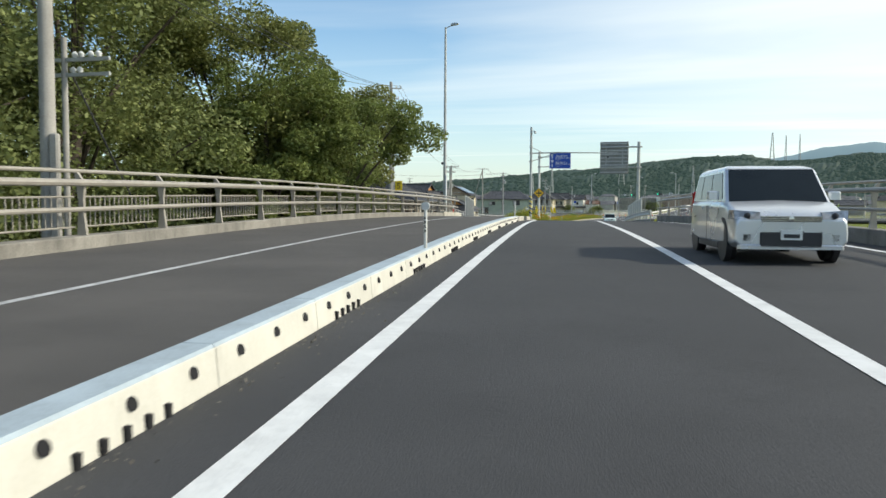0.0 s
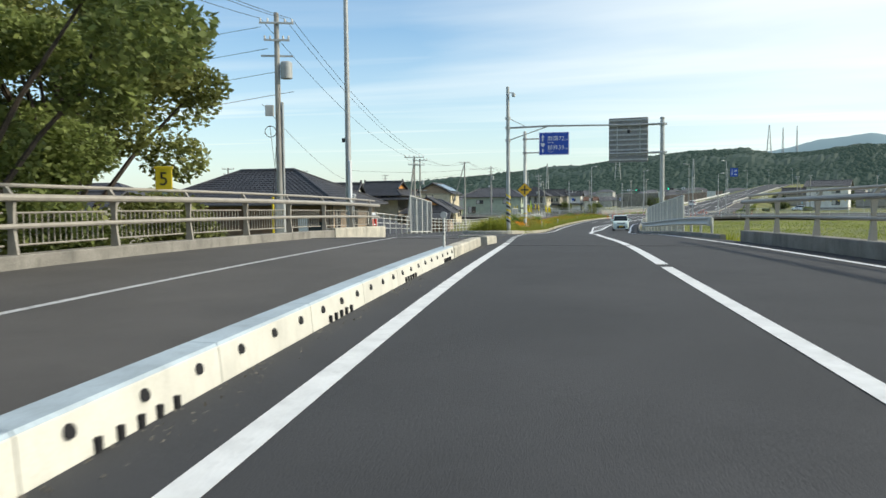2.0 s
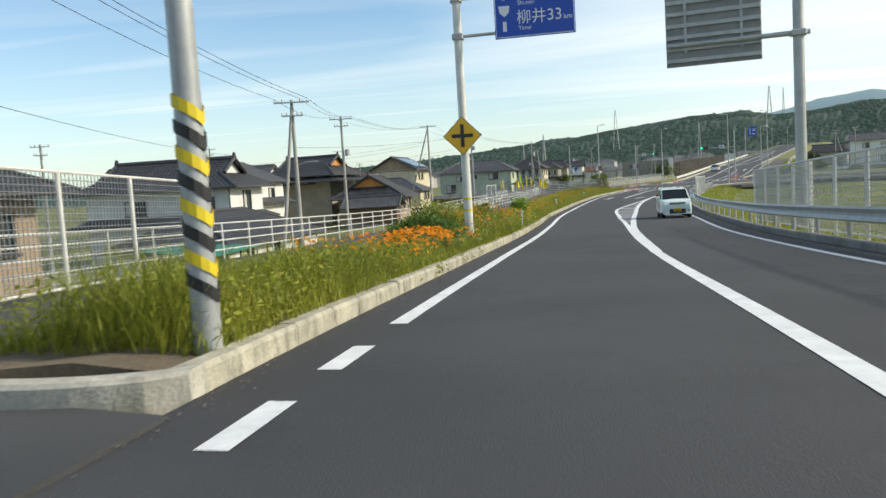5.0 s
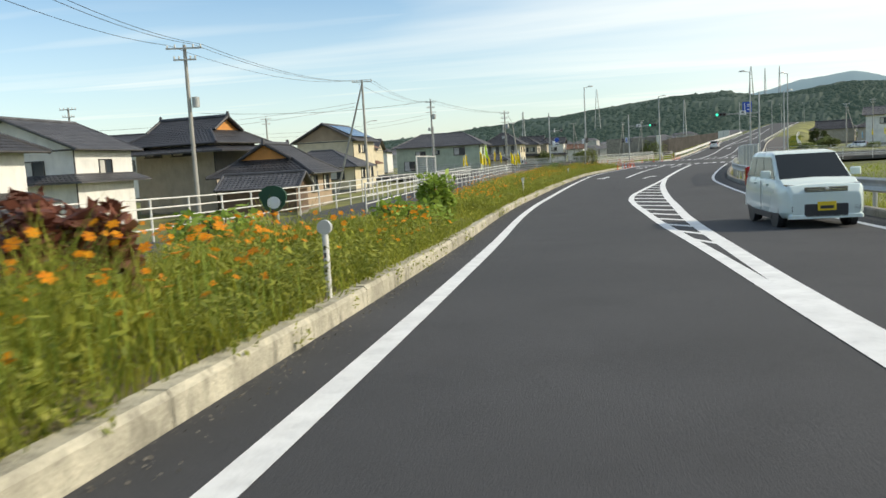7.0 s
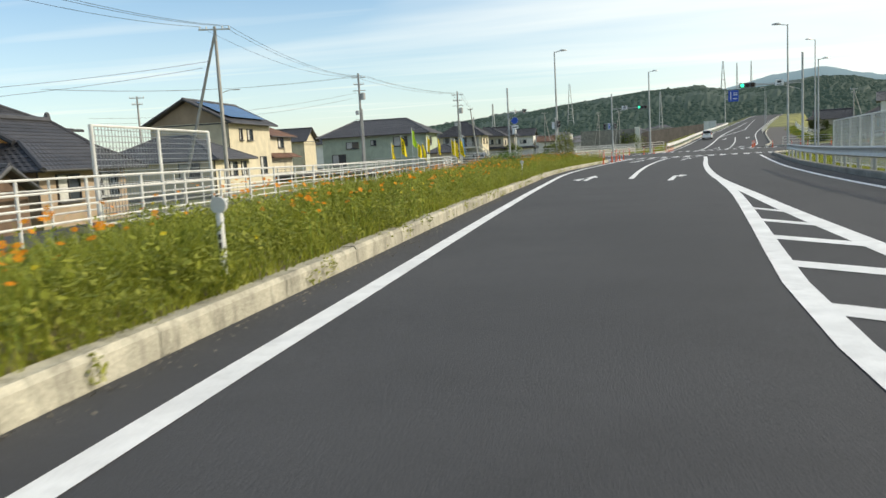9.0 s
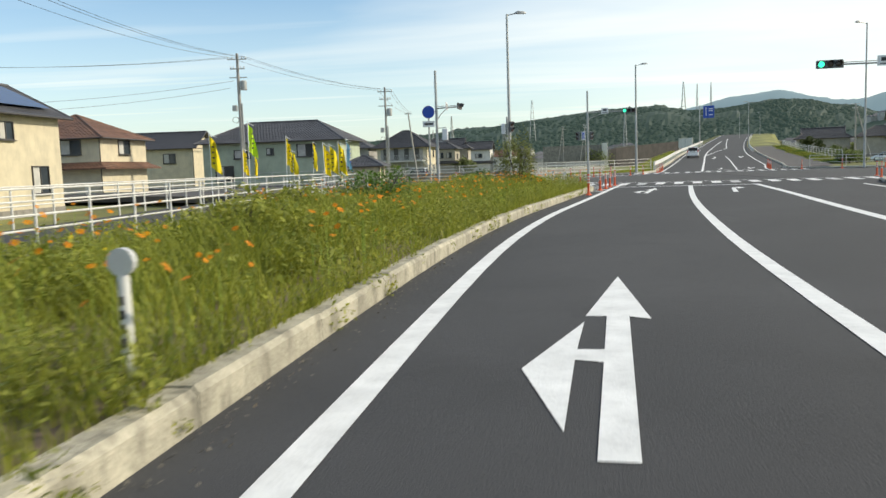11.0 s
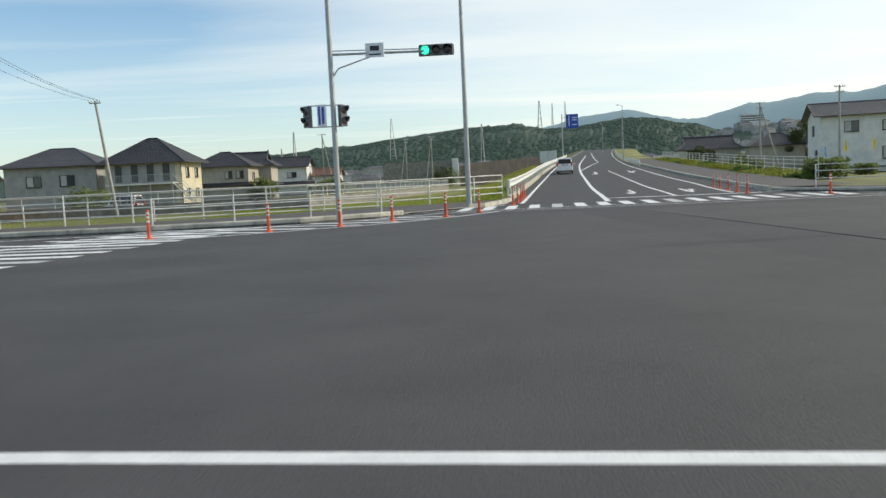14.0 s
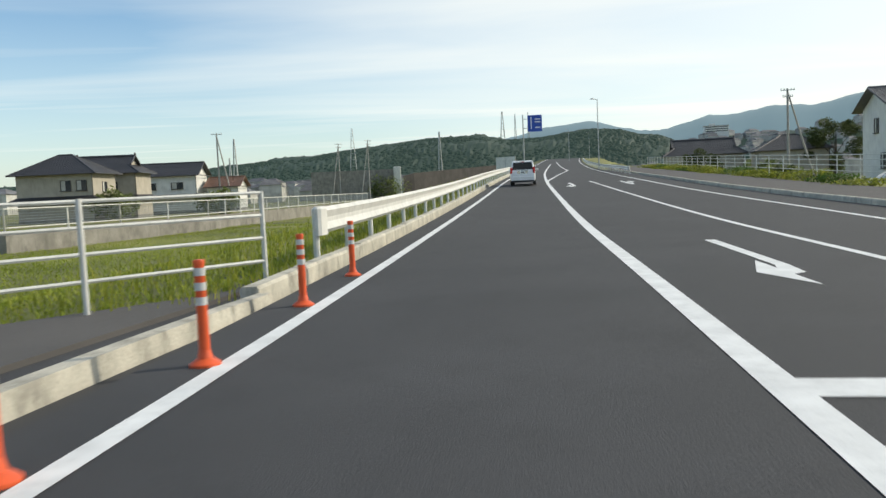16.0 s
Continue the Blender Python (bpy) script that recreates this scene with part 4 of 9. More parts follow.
# ---------------------------------------------------------------- guard rails
def guard_rail(name, line, label, pitch=2.0, side=1.0, h=0.7, mat=WHITE_STEEL, tall=1.0):
    top = thing(name, Matrix.Identity(4), label, "guard rail")
    pts = [Vector(p) for p in line]
    prof = [(-0.02, -0.17), (0.05, -0.12), (0.0, -0.03), (0.0, 0.03), (0.05, 0.12), (-0.02, 0.17), (-0.045, 0.165), (-0.03, 0.03), (-0.03, -0.03), (-0.045, -0.165)]
    rings = []
    for i, p in enumerate(pts):
        d = (pts[min(i + 1, len(pts) - 1)] - pts[max(i - 1, 0)]).normalized()
        nrm = Vector((d.y, -d.x, 0)).normalized() * side
        rings.append([p + nrm * (a + 0.1) + Vector((0, 0, h + (b - 0.17) * tall)) for a, b in prof])
    part("beam", Shape().loft(rings), mat, top, "corrugated steel beam")
    end = pts[0]
    d = (pts[1] - pts[0]).normalized()
    nrm = Vector((d.y, -d.x, 0)) * side
    part("end_piece", Shape().box(end.x + nrm.x * 0.08, end.y + nrm.y * 0.08, end.z + h - 0.17 * tall, 0.16, 0.5, 0.36 * tall, rz=math.atan2(-d.x, d.y), chamfer=0.05), mat, top)
    post = Shape().tube((0, 0, -0.3), (0, 0, h - 0.05), 0.055, n=8).mesh("guard_post", True)
    for i in range(0, len(pts)):
        part("guard_post", post, mat, top, at=Matrix.Translation(pts[i]))
    return top


guard_rail("guard_rail", [(RX(y) + 1.25, y, road_z(y) + 0.1) for y in np.arange(69.6, 176.5, 2.4)], "galvanised corrugated guard rail along the opposite verge", side=-1.0, mat=STEEL)
guard_rail("guard_rail", [(kerb_x(y) - 0.62, y, road_z(y) + 0.14) for y in np.arange(240.3, 400, 2.4)], "long white corrugated guard rail climbing beside the road", side=1.0, h=0.82, tall=1.35)
guard_rail("guard_rail", [(RX(y) + 1.3, y, road_z(y) + 0.05) for y in np.arange(300, 480, 4.0)], "white guard rail along the climbing road", side=-1.0)

# fences round the crossing's far corner
pipe_fence("pipe_fence", [(24.6, 223.7, 0.1), (21.2, 222.4, 0.1), (17.2, 221.0, 0.1)], "short white pipe fence behind the corner kerb", rails=(0.3, 0.62, 0.95), pitch=2.4)
pipe_fence("pipe_fence", [(30.64, 238.1, 0.1), (30.14, 237.05, 0.1), (27.95, 235.0, 0.08), (25.3, 234.0, 0.05), (22.5, 232.5, 0.05), (19.5, 230.5, 0.05), (16.9, 229.0, 0.05), (13.0, 227.9, 0.05), (-14.0, 230.6, 0.0)], "white four-rail pipe fence between pavement and meadow", rails=(0.29, 0.62, 0.94, 1.26), pitch=2.9, r=0.028, post_r=0.036)
pipe_fence("pipe_fence", [(14.5, 229.5, 0.0), (2.0, 231.6, 0.0), (-16.0, 234.0, -0.1)], "second white pipe fence along the side street", rails=(0.34, 0.66, 1.0), pitch=3.0)
LOT = [(-16.0, 259.0), (2.0, 259.6), (17.0, 260.3), (19.5, 267.0), (22.3, 274.0), (26.2, 294.6), (31.0, 318.0)]
sh = Shape()
for (x0, y0), (x1, y1) in zip(LOT, LOT[1:]):
    d = math.hypot(x1 - x0, y1 - y0)
    sh.box((x0 + x1) / 2, (y0 + y1) / 2, -0.15, d + 0.1, 0.16, 1.1, rz=math.atan2(y1 - y0, x1 - x0))
tagged(part("wall_lot", sh, CONCRETE_DARK), "low weathered concrete wall beyond the meadow", "wall", kind="structure")
for (x0, y0), (x1, y1) in zip(LOT, LOT[1:]):
    mesh_screen("mesh_fence", (x0, y0, 0.38), (x1, y1, 0.38), 0.95, max(3, int(math.hypot(x1 - x0, y1 - y0) / 2.2)), "grey wire fence on the low concrete wall")
pipe_fence("pipe_fence", [(RX(y) + 8.4, y, road_z(y) + 0.25) for y in np.arange(247, 345, 6.0)], "white pipe fence behind the opposite verge", rails=(0.3, 0.6, 0.9, 1.15), pitch=3.0)
pipe_fence("pipe_fence", [(44.5, 231.0, 0.15), (52.0, 228.5, 0.1), (70.0, 226.0, 0.1), (96.0, 222.0, 0.1)], "white pipe fence along the side street", rails=(0.35, 0.7, 1.0), pitch=3.0)
pipe_fence("pipe_fence", [(38.5, 186.5, 0.1), (52.0, 189.0, 0.0), (90.0, 184.0, 0.0)], "white pipe fence along the side street", rails=(0.35, 0.7, 1.0), pitch=3.0)
pipe_fence("pipe_fence", [(17.6, 199.8, 0.0), (19.4, 197.0, 0.0)], "short white pipe fence at the corner of the planted bed", rails=(0.35, 0.75, 1.0), pitch=1.6)
pipe_fence("pipe_fence", [(9.0, 187.5, 0.0), (7.8, 196.0, 0.04), (8.0, 202.9, 0.05), (-8.0, 205.8, 0.05), (-40.0, 211.0, 0.05)], "white pipe fence along the side street", rails=(0.35, 0.65, 0.95), pitch=2.6)


# ---------------------------------------------------------------- posts
def delineator(p, label, rz=0.0):
    d = thing("delineator_post", Matrix.Translation(p) @ Matrix.Rotation(rz, 4, "Z"), label, "marker post", "white marker posts")
    part("post", Shape().lathe([(0.03, -0.1), (0.03, 0.6), (0.024, 0.62)], 10), WHITE_STEEL, d, smooth=True)
    part("reflector", Shape().add([], []).loft([[(0.07 * math.cos(a), -0.02, 0.68 + 0.07 * math.sin(a)) for a in np.linspace(0, 2 * math.pi, 14, endpoint=False)],
                                               [(0.07 * math.cos(a), 0.02, 0.68 + 0.07 * math.sin(a)) for a in np.linspace(0, 2 * math.pi, 14, endpoint=False)]]), SILVER_BAND, d, "round pale reflector")
    for k in range(4):
        part("mark", Shape().box(0, -0.031, 0.28 + k * 0.07, 0.022, 0.006, 0.045), BLACK_PAINT, d)


for x, y, h in ((25.62, 25.0, 0.26), (22.75, 52.6, 0.26)):
    delineator((x, y, road_z(y) + h), "white marker post with a round reflector on the kerb")
for x, y, h in ((18.75, 104.3, 0.18), (17.55, 130.6, 0.18), (20.69, 187.6, 0.1), (18.0, 155.0, 0.15)):
    delineator((x, y, road_z(y) + h), "white marker post with a round reflector among flowers")
delineator((20.2, 195.2, 0.1), "white marker post with a round reflector at the corner")


def lane_post(x, y):
    c = thing("flexible_lane_post", Matrix.Translation((x, y, road_z(y))), "orange flexible lane post with silver bands", "lane post", "orange lane posts")
    part("base", Shape().lathe([(0.12, 0), (0.12, 0.02), (0.06, 0.06), (0.045, 0.12)], 12), ORANGE, c, smooth=True)
    part("post", Shape().lathe([(0.043, 0.1), (0.04, 0.76), (0.046, 0.78), (0.04, 0.8)], 12), ORANGE, c, smooth=True)
    for z in (0.46, 0.57, 0.68):
        part("band", Shape().lathe([(0.0445, z), (0.0445, z + 0.06)], 12), SILVER_BAND, c, smooth=True)


for x, y in ((21.5, 182.1), (22.22, 186.8), (22.6, 188.95), (22.95, 191.1), (23.36, 193.3), (22.95, 199.2), (21.9, 201.6), (20.25, 203.6), (18.2, 205.1), (13.8, 205.7), (15.6, 209.0),
             (21.7, 217.1), (23.6, 218.2), (25.1, 219.7), (26.85, 221.15), (28.15, 223.3), (18.6, 216.4), (12.5, 214.9), (30.0, 228.3), (30.48, 230.4), (30.94, 232.7), (31.41, 235.5), (31.87, 238.2),
             (40.5, 229.2), (41.0, 231.5), (41.5, 233.8), (42.2, 236.7), (42.7, 238.9), (42.0, 225.0), (44.6, 222.8), (47.5, 221.4), (51.0, 220.3), (36.6, 194.0), (37.6, 197.2), (39.5, 199.6)):
    lane_post(x, y)


def street_lamp(x, y, z, h, turn, label, r=0.095, arm=1.1):
    lamp = thing("street_lamp", Matrix.Translation((x, y, z)) @ Matrix.Rotation(turn, 4, "Z"), label, "street lamp", "tall street lamps")
    part("pole", Shape().tube((0, 0, -0.5), (0, 0, h), r, r * 0.55, n=12), STEEL, lamp, smooth=True)
    part("collar", Shape().lathe([(r * 1.1, 0), (r * 1.1, 0.3), (r * 1.01, 0.33)], 12), STEEL, lamp, smooth=True)
    part("door", Shape().box(0, -r - 0.005, 1.0, 0.09, 0.03, 0.4, chamfer=0.01), STEEL, lamp)
    part("arm", Shape().pipe([(0, 0, h - 0.08), (arm * 0.3, 0, h), (arm * 0.7, 0, h + 0.05)], 0.032, 8), STEEL, lamp, smooth=True)
    hd = Shape()
    hd.loft([[(arm * 0.45 + q, -w, h + 0.04), (arm * 0.45 + q, -w * 0.6, h + 0.04 + t_), (arm * 0.45 + q, w * 0.6, h + 0.04 + t_), (arm * 0.45 + q, w, h + 0.04)] for q, w, t_ in ((0, 0.06, 0.06), (0.15, 0.14, 0.13), (0.5, 0.15, 0.12), (0.68, 0.07, 0.05))])
    part("lamp_head", hd, STEEL, lamp, smooth=True)
    part("lens", Shape().box(arm * 0.45 + 0.34, 0, h + 0.03, 0.42, 0.2, 0.03, chamfer=0.01), WHITE_SHEET, lamp, "pale glass lens")
    return lamp


bridge_lamp = street_lamp(16.0, 64.9, road_z(65) - 0.1, 13.0, -0.5, "tall grey street lamp with conduit behind the bridge railing", 0.125)
part("conduit", Shape().box(0.2, -0.1, 2.0, 0.14, 0.12, 2.2, chamfer=0.02), WHITE_SHEET, bridge_lamp, "white conduit box")
part("bracket", Shape().box(-0.2, 0, 3.9, 0.2, 0.12, 0.16, chamfer=0.02), DARK, bridge_lamp)
street_lamp(17.68, 199.3, 0.1, 10.0, 0.3, "tall grey street lamp at the crossing", 0.11)
street_lamp(36.1, 191.9, 0.1, 9.8, math.pi, "tall grey street lamp on the opposite corner")
street_lamp(28.17, 228.9, 0.1, 10.1, 0.2, "tall grey street lamp on the far corner", 0.125)
street_lamp(45.7, 221.0, 0.1, 11.6, math.pi + 0.4, "tall grey street lamp on the opposite far corner")
for x, y, h in ((43.0, 209.5, 8.4), (65.6, 344.0, 10.2), (92.0, 470.0, 9.5), (112.0, 520.0, 9.5)):
    street_lamp(x, y, ground_z(x, y), h + 0.3, 0.3 if y < 300 else math.pi, "distant grey street lamp beside the road")
for x, y in ((12.45, 75.0),):
    l_ = thing("path_lamp", Matrix.Translation((x, y, road_z(y) - 0.1)), "small path lamp with a domed grey head", "lamp")
    part("pole", Shape().tube((0, 0, -0.3), (0, 0, 2.1), 0.045, n=10), STEEL, l_, smooth=True)
    part("shade", Shape().lathe([(0.16, 2.1), (0.15, 2.17), (0.08, 2.23), (0.01, 2.25)], 14), STEEL, l_, smooth=True)
    part("globe", Shape().lathe([(0.05, 2.0), (0.1, 2.03), (0.1, 2.1)], 12), WHITE_SHEET, l_, smooth=True)

# white and red hoop at the end of the bridge
hoop = thing("hoop_barrier", Matrix.Translation((15.73, 68.6, road_z(68.6) + 0.12)) @ Matrix.Rotation(1.75, 4, "Z"), "white hoop barrier with red sleeves at the path", "barrier")
part("hoop", Shape().pipe([(-0.45, 0, -0.1), (-0.45, 0, 0.72), (-0.38, 0, 0.82), (-0.25, 0, 0.86), (0.25, 0, 0.86), (0.38, 0, 0.82), (0.45, 0, 0.72), (0.45, 0, -0.1)], 0.05, 8), WHITE_SHEET, hoop, smooth=True)
RED = material("red_paint", (0.6, 0.03, 0.02), 0.45, vary=0.08, bump=0.02)
for x in (-0.45, 0.45):
    part("red_sleeve", Shape().tube((x, 0, 0.3), (x, 0, 0.66), 0.054, n=10), RED, hoop, smooth=True)
part("cross_bar", Shape().tube((-0.45, 0, 0.42), (0.45, 0, 0.42), 0.03, n=8), WHITE_SHEET, hoop, smooth=True)


# ---------------------------------------------------------------- signs
def text_part(body, size, m, mat, parent, name="lettering", align="LEFT"):
    cu = bpy.data.curves.new(name, "FONT")
    cu.body, cu.size, cu.align_x = body, size, align
    cu.extrude = 0.002
    ob = new("text_source", cu)
    me = bpy.data.meshes.new_from_object(ob)
    bpy.data.objects.remove(ob)
    me.name = name
    me.materials.clear()
    me.materials.append(mat)
    t_ = new(name, me)
    t_.parent = parent
    t_.matrix_basis = m
    return t_


# distance sign on its cranked post; x across, z up, facing -y
ds = thing("sign_post", Matrix.Translation((18.76, 93.9, road_z(93.9) + 0.1)) @ Matrix.Rotation(0.06, 4, "Z"), "pale post with blue distance sign and yellow crossroads sign", "road sign")
part("post", Shape().tube((0, 0, -0.5), (0, 0, 7.25), 0.125, 0.11, n=14), WHITE_STEEL, ds, smooth=True)
part("cap", Shape().lathe([(0.115, 7.24), (0.1, 7.3), (0.01, 7.33)], 12), STEEL, ds, smooth=True)
for z in (5.75, 6.75):
    part("arm", Shape().tube((0, 0, z), (3.05, 0, z + 0.02), 0.045, n=8), STEEL, ds, smooth=True)
    part("clamp", Shape().box(0, 0, z, 0.3, 0.3, 0.16, chamfer=0.03), STEEL, ds)
part("panel", Shape().box(2.1, -0.09, 6.38, 2.14, 0.05, 1.62, chamfer=0.02), BLUE_SIGN, ds, "blue sign panel")
part("panel_back", Shape().box(2.1, -0.05, 6.38, 2.06, 0.03, 1.54), STEEL, ds)
FACE = Matrix.Rotation(radians(90), 4, "X")
for body, size, x, z in (("周南", 0.4, 1.62, 6.6), ("72", 0.42, 2.42, 6.6), ("km", 0.19, 2.86, 6.6), ("Shunan", 0.16, 1.66, 6.42), ("柳井", 0.4, 1.62, 5.95), ("33", 0.42, 2.42, 5.95), ("km", 0.19, 2.86, 5.95), ("Yanai", 0.16, 1.66, 5.76)):
    text_part(body, size, Matrix.Translation((x, -0.122, z)) @ FACE, WHITE_SHEET, ds)
arw = Shape().loft([[(1.3 + a, yy, 6.72 + b) for a, b in ((-0.05, -0.15), (0.05, -0.15), (0.05, 0.12), (0.13, 0.12), (0.0, 0.33), (-0.13, 0.12), (-0.05, 0.12))] for yy in (-0.117, -0.122)])
part("arrow", arw, WHITE_SHEET, ds)
part("route_shield", Shape().loft([[(1.3 + a, yy, 6.3 + b) for a, b in ((-0.15, 0.12), (0.15, 0.12), (0.12, -0.06), (0.0, -0.17), (-0.12, -0.06))] for yy in (-0.117, -0.121)]), WHITE_SHEET, ds)
part("arrow_shaft", Shape().box(1.3, -0.119, 5.88, 0.1, 0.006, 0.26), WHITE_SHEET, ds)
part("border", Shape().box(2.1, -0.117, 7.16, 2.06, 0.004, 0.02).box(2.1, -0.117, 5.6, 2.06, 0.004, 0.02).box(1.06, -0.117, 6.38, 0.02, 0.004, 1.54).box(3.14, -0.117, 6.38, 0.02, 0.004, 1.54), WHITE_SHEET, ds)

# large sign seen from its ribbed back, on the opposite side
bsn = thing("overhead_sign", Matrix.Translation((28.6, 100.6, road_z(100) - 0.1)) @ Matrix.Rotation(-0.1, 4, "Z"), "large overhead sign seen from its grey ribbed back", "road sign")
part("post", Shape().tube((0, 0, -0.5), (0, 0, 9.0), 0.19, 0.16, n=14), STEEL, bsn, smooth=True)
part("cap", Shape().lathe([(0.2, 8.98), (0.2, 9.02), (0.1, 9.1)], 14), STEEL, bsn, smooth=True)
for z in (6.35, 8.55):
    part("arm", Shape().tube((0.35, 0, z), (-4.1, 0, z), 0.085, n=10), STEEL, bsn, smooth=True)
    part("flange", Shape().box(0, 0, z, 0.5, 0.5, 0.18, chamfer=0.05), STEEL, bsn)
# panel toned darker than its ribs: shade between them put into colour
part("panel", Shape().box(-2.62, 0.16, 7.4, 3.05, 0.05, 3.5, chamfer=0.02), material("weathered_shade_sheet", (0.26, 0.26, 0.25), 0.6, 0.2, vary=0.15, bump=0.05, stain=0.3), bsn, "grey sheet panel")
for k in range(9):
    part("rib", Shape().box(-2.62, 0.095, 5.85 + k * 0.39, 3.0, 0.085, 0.13, chamfer=0.012), STEEL, bsn)
for x in (-3.5, -1.72):
    part("stiffener", Shape().box(x, 0.07, 7.4, 0.09, 0.05, 2.6), STEEL, bsn)

# pole with a long sensor arm, striped foot
sp = thing("sensor_pole", Matrix.Translation((20.1, 77.8, road_z(77.8))), "tall grey pole with a long sensor arm and striped foot", "pole")
part("pole", Shape().tube((0, 0, -0.5), (0, 0, 7.75), 0.11, 0.085, n=12), STEEL, sp, smooth=True)
part("arm", Shape().pipe([(0, 0, 5.6), (2.1, 0, 5.64), (7.0, 0, 5.55)], [0.05, 0.05, 0.03], 8), STEEL, sp, smooth=True)
part("brace", Shape().tube((0.05, 0, 4.95), (2.1, 0, 5.62), 0.028, n=6), STEEL, sp)
part("stay", Shape().tube((0.05, 0, 6.1), (0.95, 0, 5.64), 0.02, n=6), STEEL, sp)
for z in (5.6, 4.95, 6.1):
    part("clamp", Shape().lathe([(0.14, z - 0.06), (0.14, z + 0.06)], 10), STEEL, sp)
part("sensor", Shape().lathe([(0.05, 5.32), (0.09, 5.3), (0.1, 5.2), (0.02, 5.13)], 12, (6.2, 0, 0)), DARK, sp)
part("sensor_hanger", Shape().tube((6.2, 0, 5.3), (6.2, 0, 5.56), 0.02, n=6), STEEL, sp)
part("camera_box", Shape().box(0.32, -0.1, 7.3, 0.16, 0.34, 0.16, chamfer=0.03), STEEL, sp)
part("bracket", Shape().tube((0, 0, 7.42), (0.32, -0.05, 7.42), 0.025, n=6), STEEL, sp)
for k in range(8):
    s = Shape()
    rings = []
    for a in np.linspace(0, 2 * math.pi, 13):
        z = 0.55 + k * 0.19 + 0.16 * math.sin(a / 2)
        rings.append([(0.118 * math.cos(a), 0.118 * math.sin(a), z), (0.118 * math.cos(a), 0.118 * math.sin(a), z + 0.1)])
    s.add([p for ring in rings for p in ring], [(2 * i, 2 * i + 2, 2 * i + 3, 2 * i + 1) for i in range(12)])
    part("stripe", s, YELLOW_PAINT if k % 2 else BLACK_PAINT, sp)

# crossroads warning sign on the same post
for z in (1.0, 1.32):
    part("yellow_band", Shape().lathe([(0.128, z), (0.128, z + 0.06)], 14), YELLOW_PAINT, ds)
D = 0.53
Q = Matrix.Translation((-0.04, 0, 3.07)) @ Matrix.Rotation(0.15, 4, "Z")
part("warning_panel", Shape().loft([[Q @ Vector((a * D, yy, b * D)) for a, b in ((0, -1), (1, 0), (0, 1), (-1, 0))] for yy in (-0.16, -0.13)]), BLACK_PAINT, ds)
part("warning_face", Shape().loft([[Q @ Vector((a * D * 0.955, yy, b * D * 0.955)) for a, b in ((0, -1), (1, 0), (0, 1), (-1, 0))] for yy in (-0.166, -0.16)]), YELLOW_SIGN, ds, "yellow diamond with black edge")
part("cross", Shape().box(0, -0.169, 0, 0.1, 0.006, 0.62, m=Q).box(-0.17, -0.169, 0, 0.24, 0.006, 0.1, m=Q).box(0.17, -0.169, 0, 0.24, 0.006, 0.1, m=Q), BLACK_PAINT, ds, "black cross")
part("bracket", Shape().box(0, -0.12, 0, 0.3, 0.05, 0.08, m=Q), STEEL, ds)
part("footing", Shape().box(0, 0, 0.0, 0.6, 0.6, 0.5, chamfer=0.03), CONCRETE, ds, "concrete footing")

# round blue cycle-path sign by the bed
cs = thing("path_sign", Matrix.Translation((15.2, 183.6, 0.0)), "round blue path sign with a white plate below", "road sign")
part("pole", Shape().tube((0, 0, -0.4), (0, 0, 3.75), 0.035, n=8), STEEL, cs, smooth=True)
disc = lambda r, a, b: Shape().loft([[(r * math.cos(t_), yy, 3.5 + r * math.sin(t_)) for t_ in np.linspace(0, 2 * math.pi, 24, endpoint=False)] for yy in (a, b)])
part("disc", disc(0.26, -0.06, -0.04), WHITE_SHEET, cs)
part("blue_face", disc(0.247, -0.064, -0.06), BLUE_SIGN, cs)
part("plate", Shape().box(0, -0.05, 3.02, 0.5, 0.02, 0.24, chamfer=0.01), WHITE_SHEET, cs)
part("plate_bar", Shape().box(0, -0.063, 3.02, 0.36, 0.004, 0.07), BLACK_PAINT, cs)

# blue direction sign far up the road
fs = thing("direction_sign", Matrix.Translation((64.7, 400.0, road_z(400) - 0.2)) @ Matrix.Rotation(-0.2, 4, "Z"), "distant blue direction sign on a grey post", "road sign")
part("post", Shape().tube((0, 0, -0.8), (0, 0, 11.6), 0.17, 0.13, n=10), STEEL, fs, smooth=True)
part("panel", Shape().box(2.6, -0.1, 9.6, 3.1, 0.08, 3.6, chamfer=0.02), BLUE_SIGN, fs)
for z in (8.6, 10.6):
    part("arm", Shape().tube((0, 0, z), (3.9, 0, z), 0.07, n=8), STEEL, fs)
part("lettering_bar", Shape().box(1.8, -0.15, 9.7, 0.22, 0.01, 2.6), WHITE_SHEET, fs)
for z in (10.5, 9.9, 8.7):
    part("lettering_bar", Shape().box(3.2, -0.15, z, 1.2, 0.01, 0.25), WHITE_SHEET, fs)


# ---------------------------------------------------------------- traffic signals
GREEN_ON = bpy.data.materials.new("lit_green_lens")
GREEN_ON.use_nodes = True
_b = GREEN_ON.node_tree.nodes["Principled BSDF"]
_b.inputs["Base Color"].default_value, _b.inputs["Emission Color"].default_value, _b.inputs["Emission Strength"].default_value = (0.02, 0.5, 0.35, 1), (0.03, 1.0, 0.55, 1), 1.6
LENS_OFF = material("dark_lens", (0.05, 0.03, 0.025), 0.25, vary=0.2, bump=0.0)
HOUSING = material("signal_housing", (0.10, 0.105, 0.11), 0.5, vary=0.12, bump=0.03)


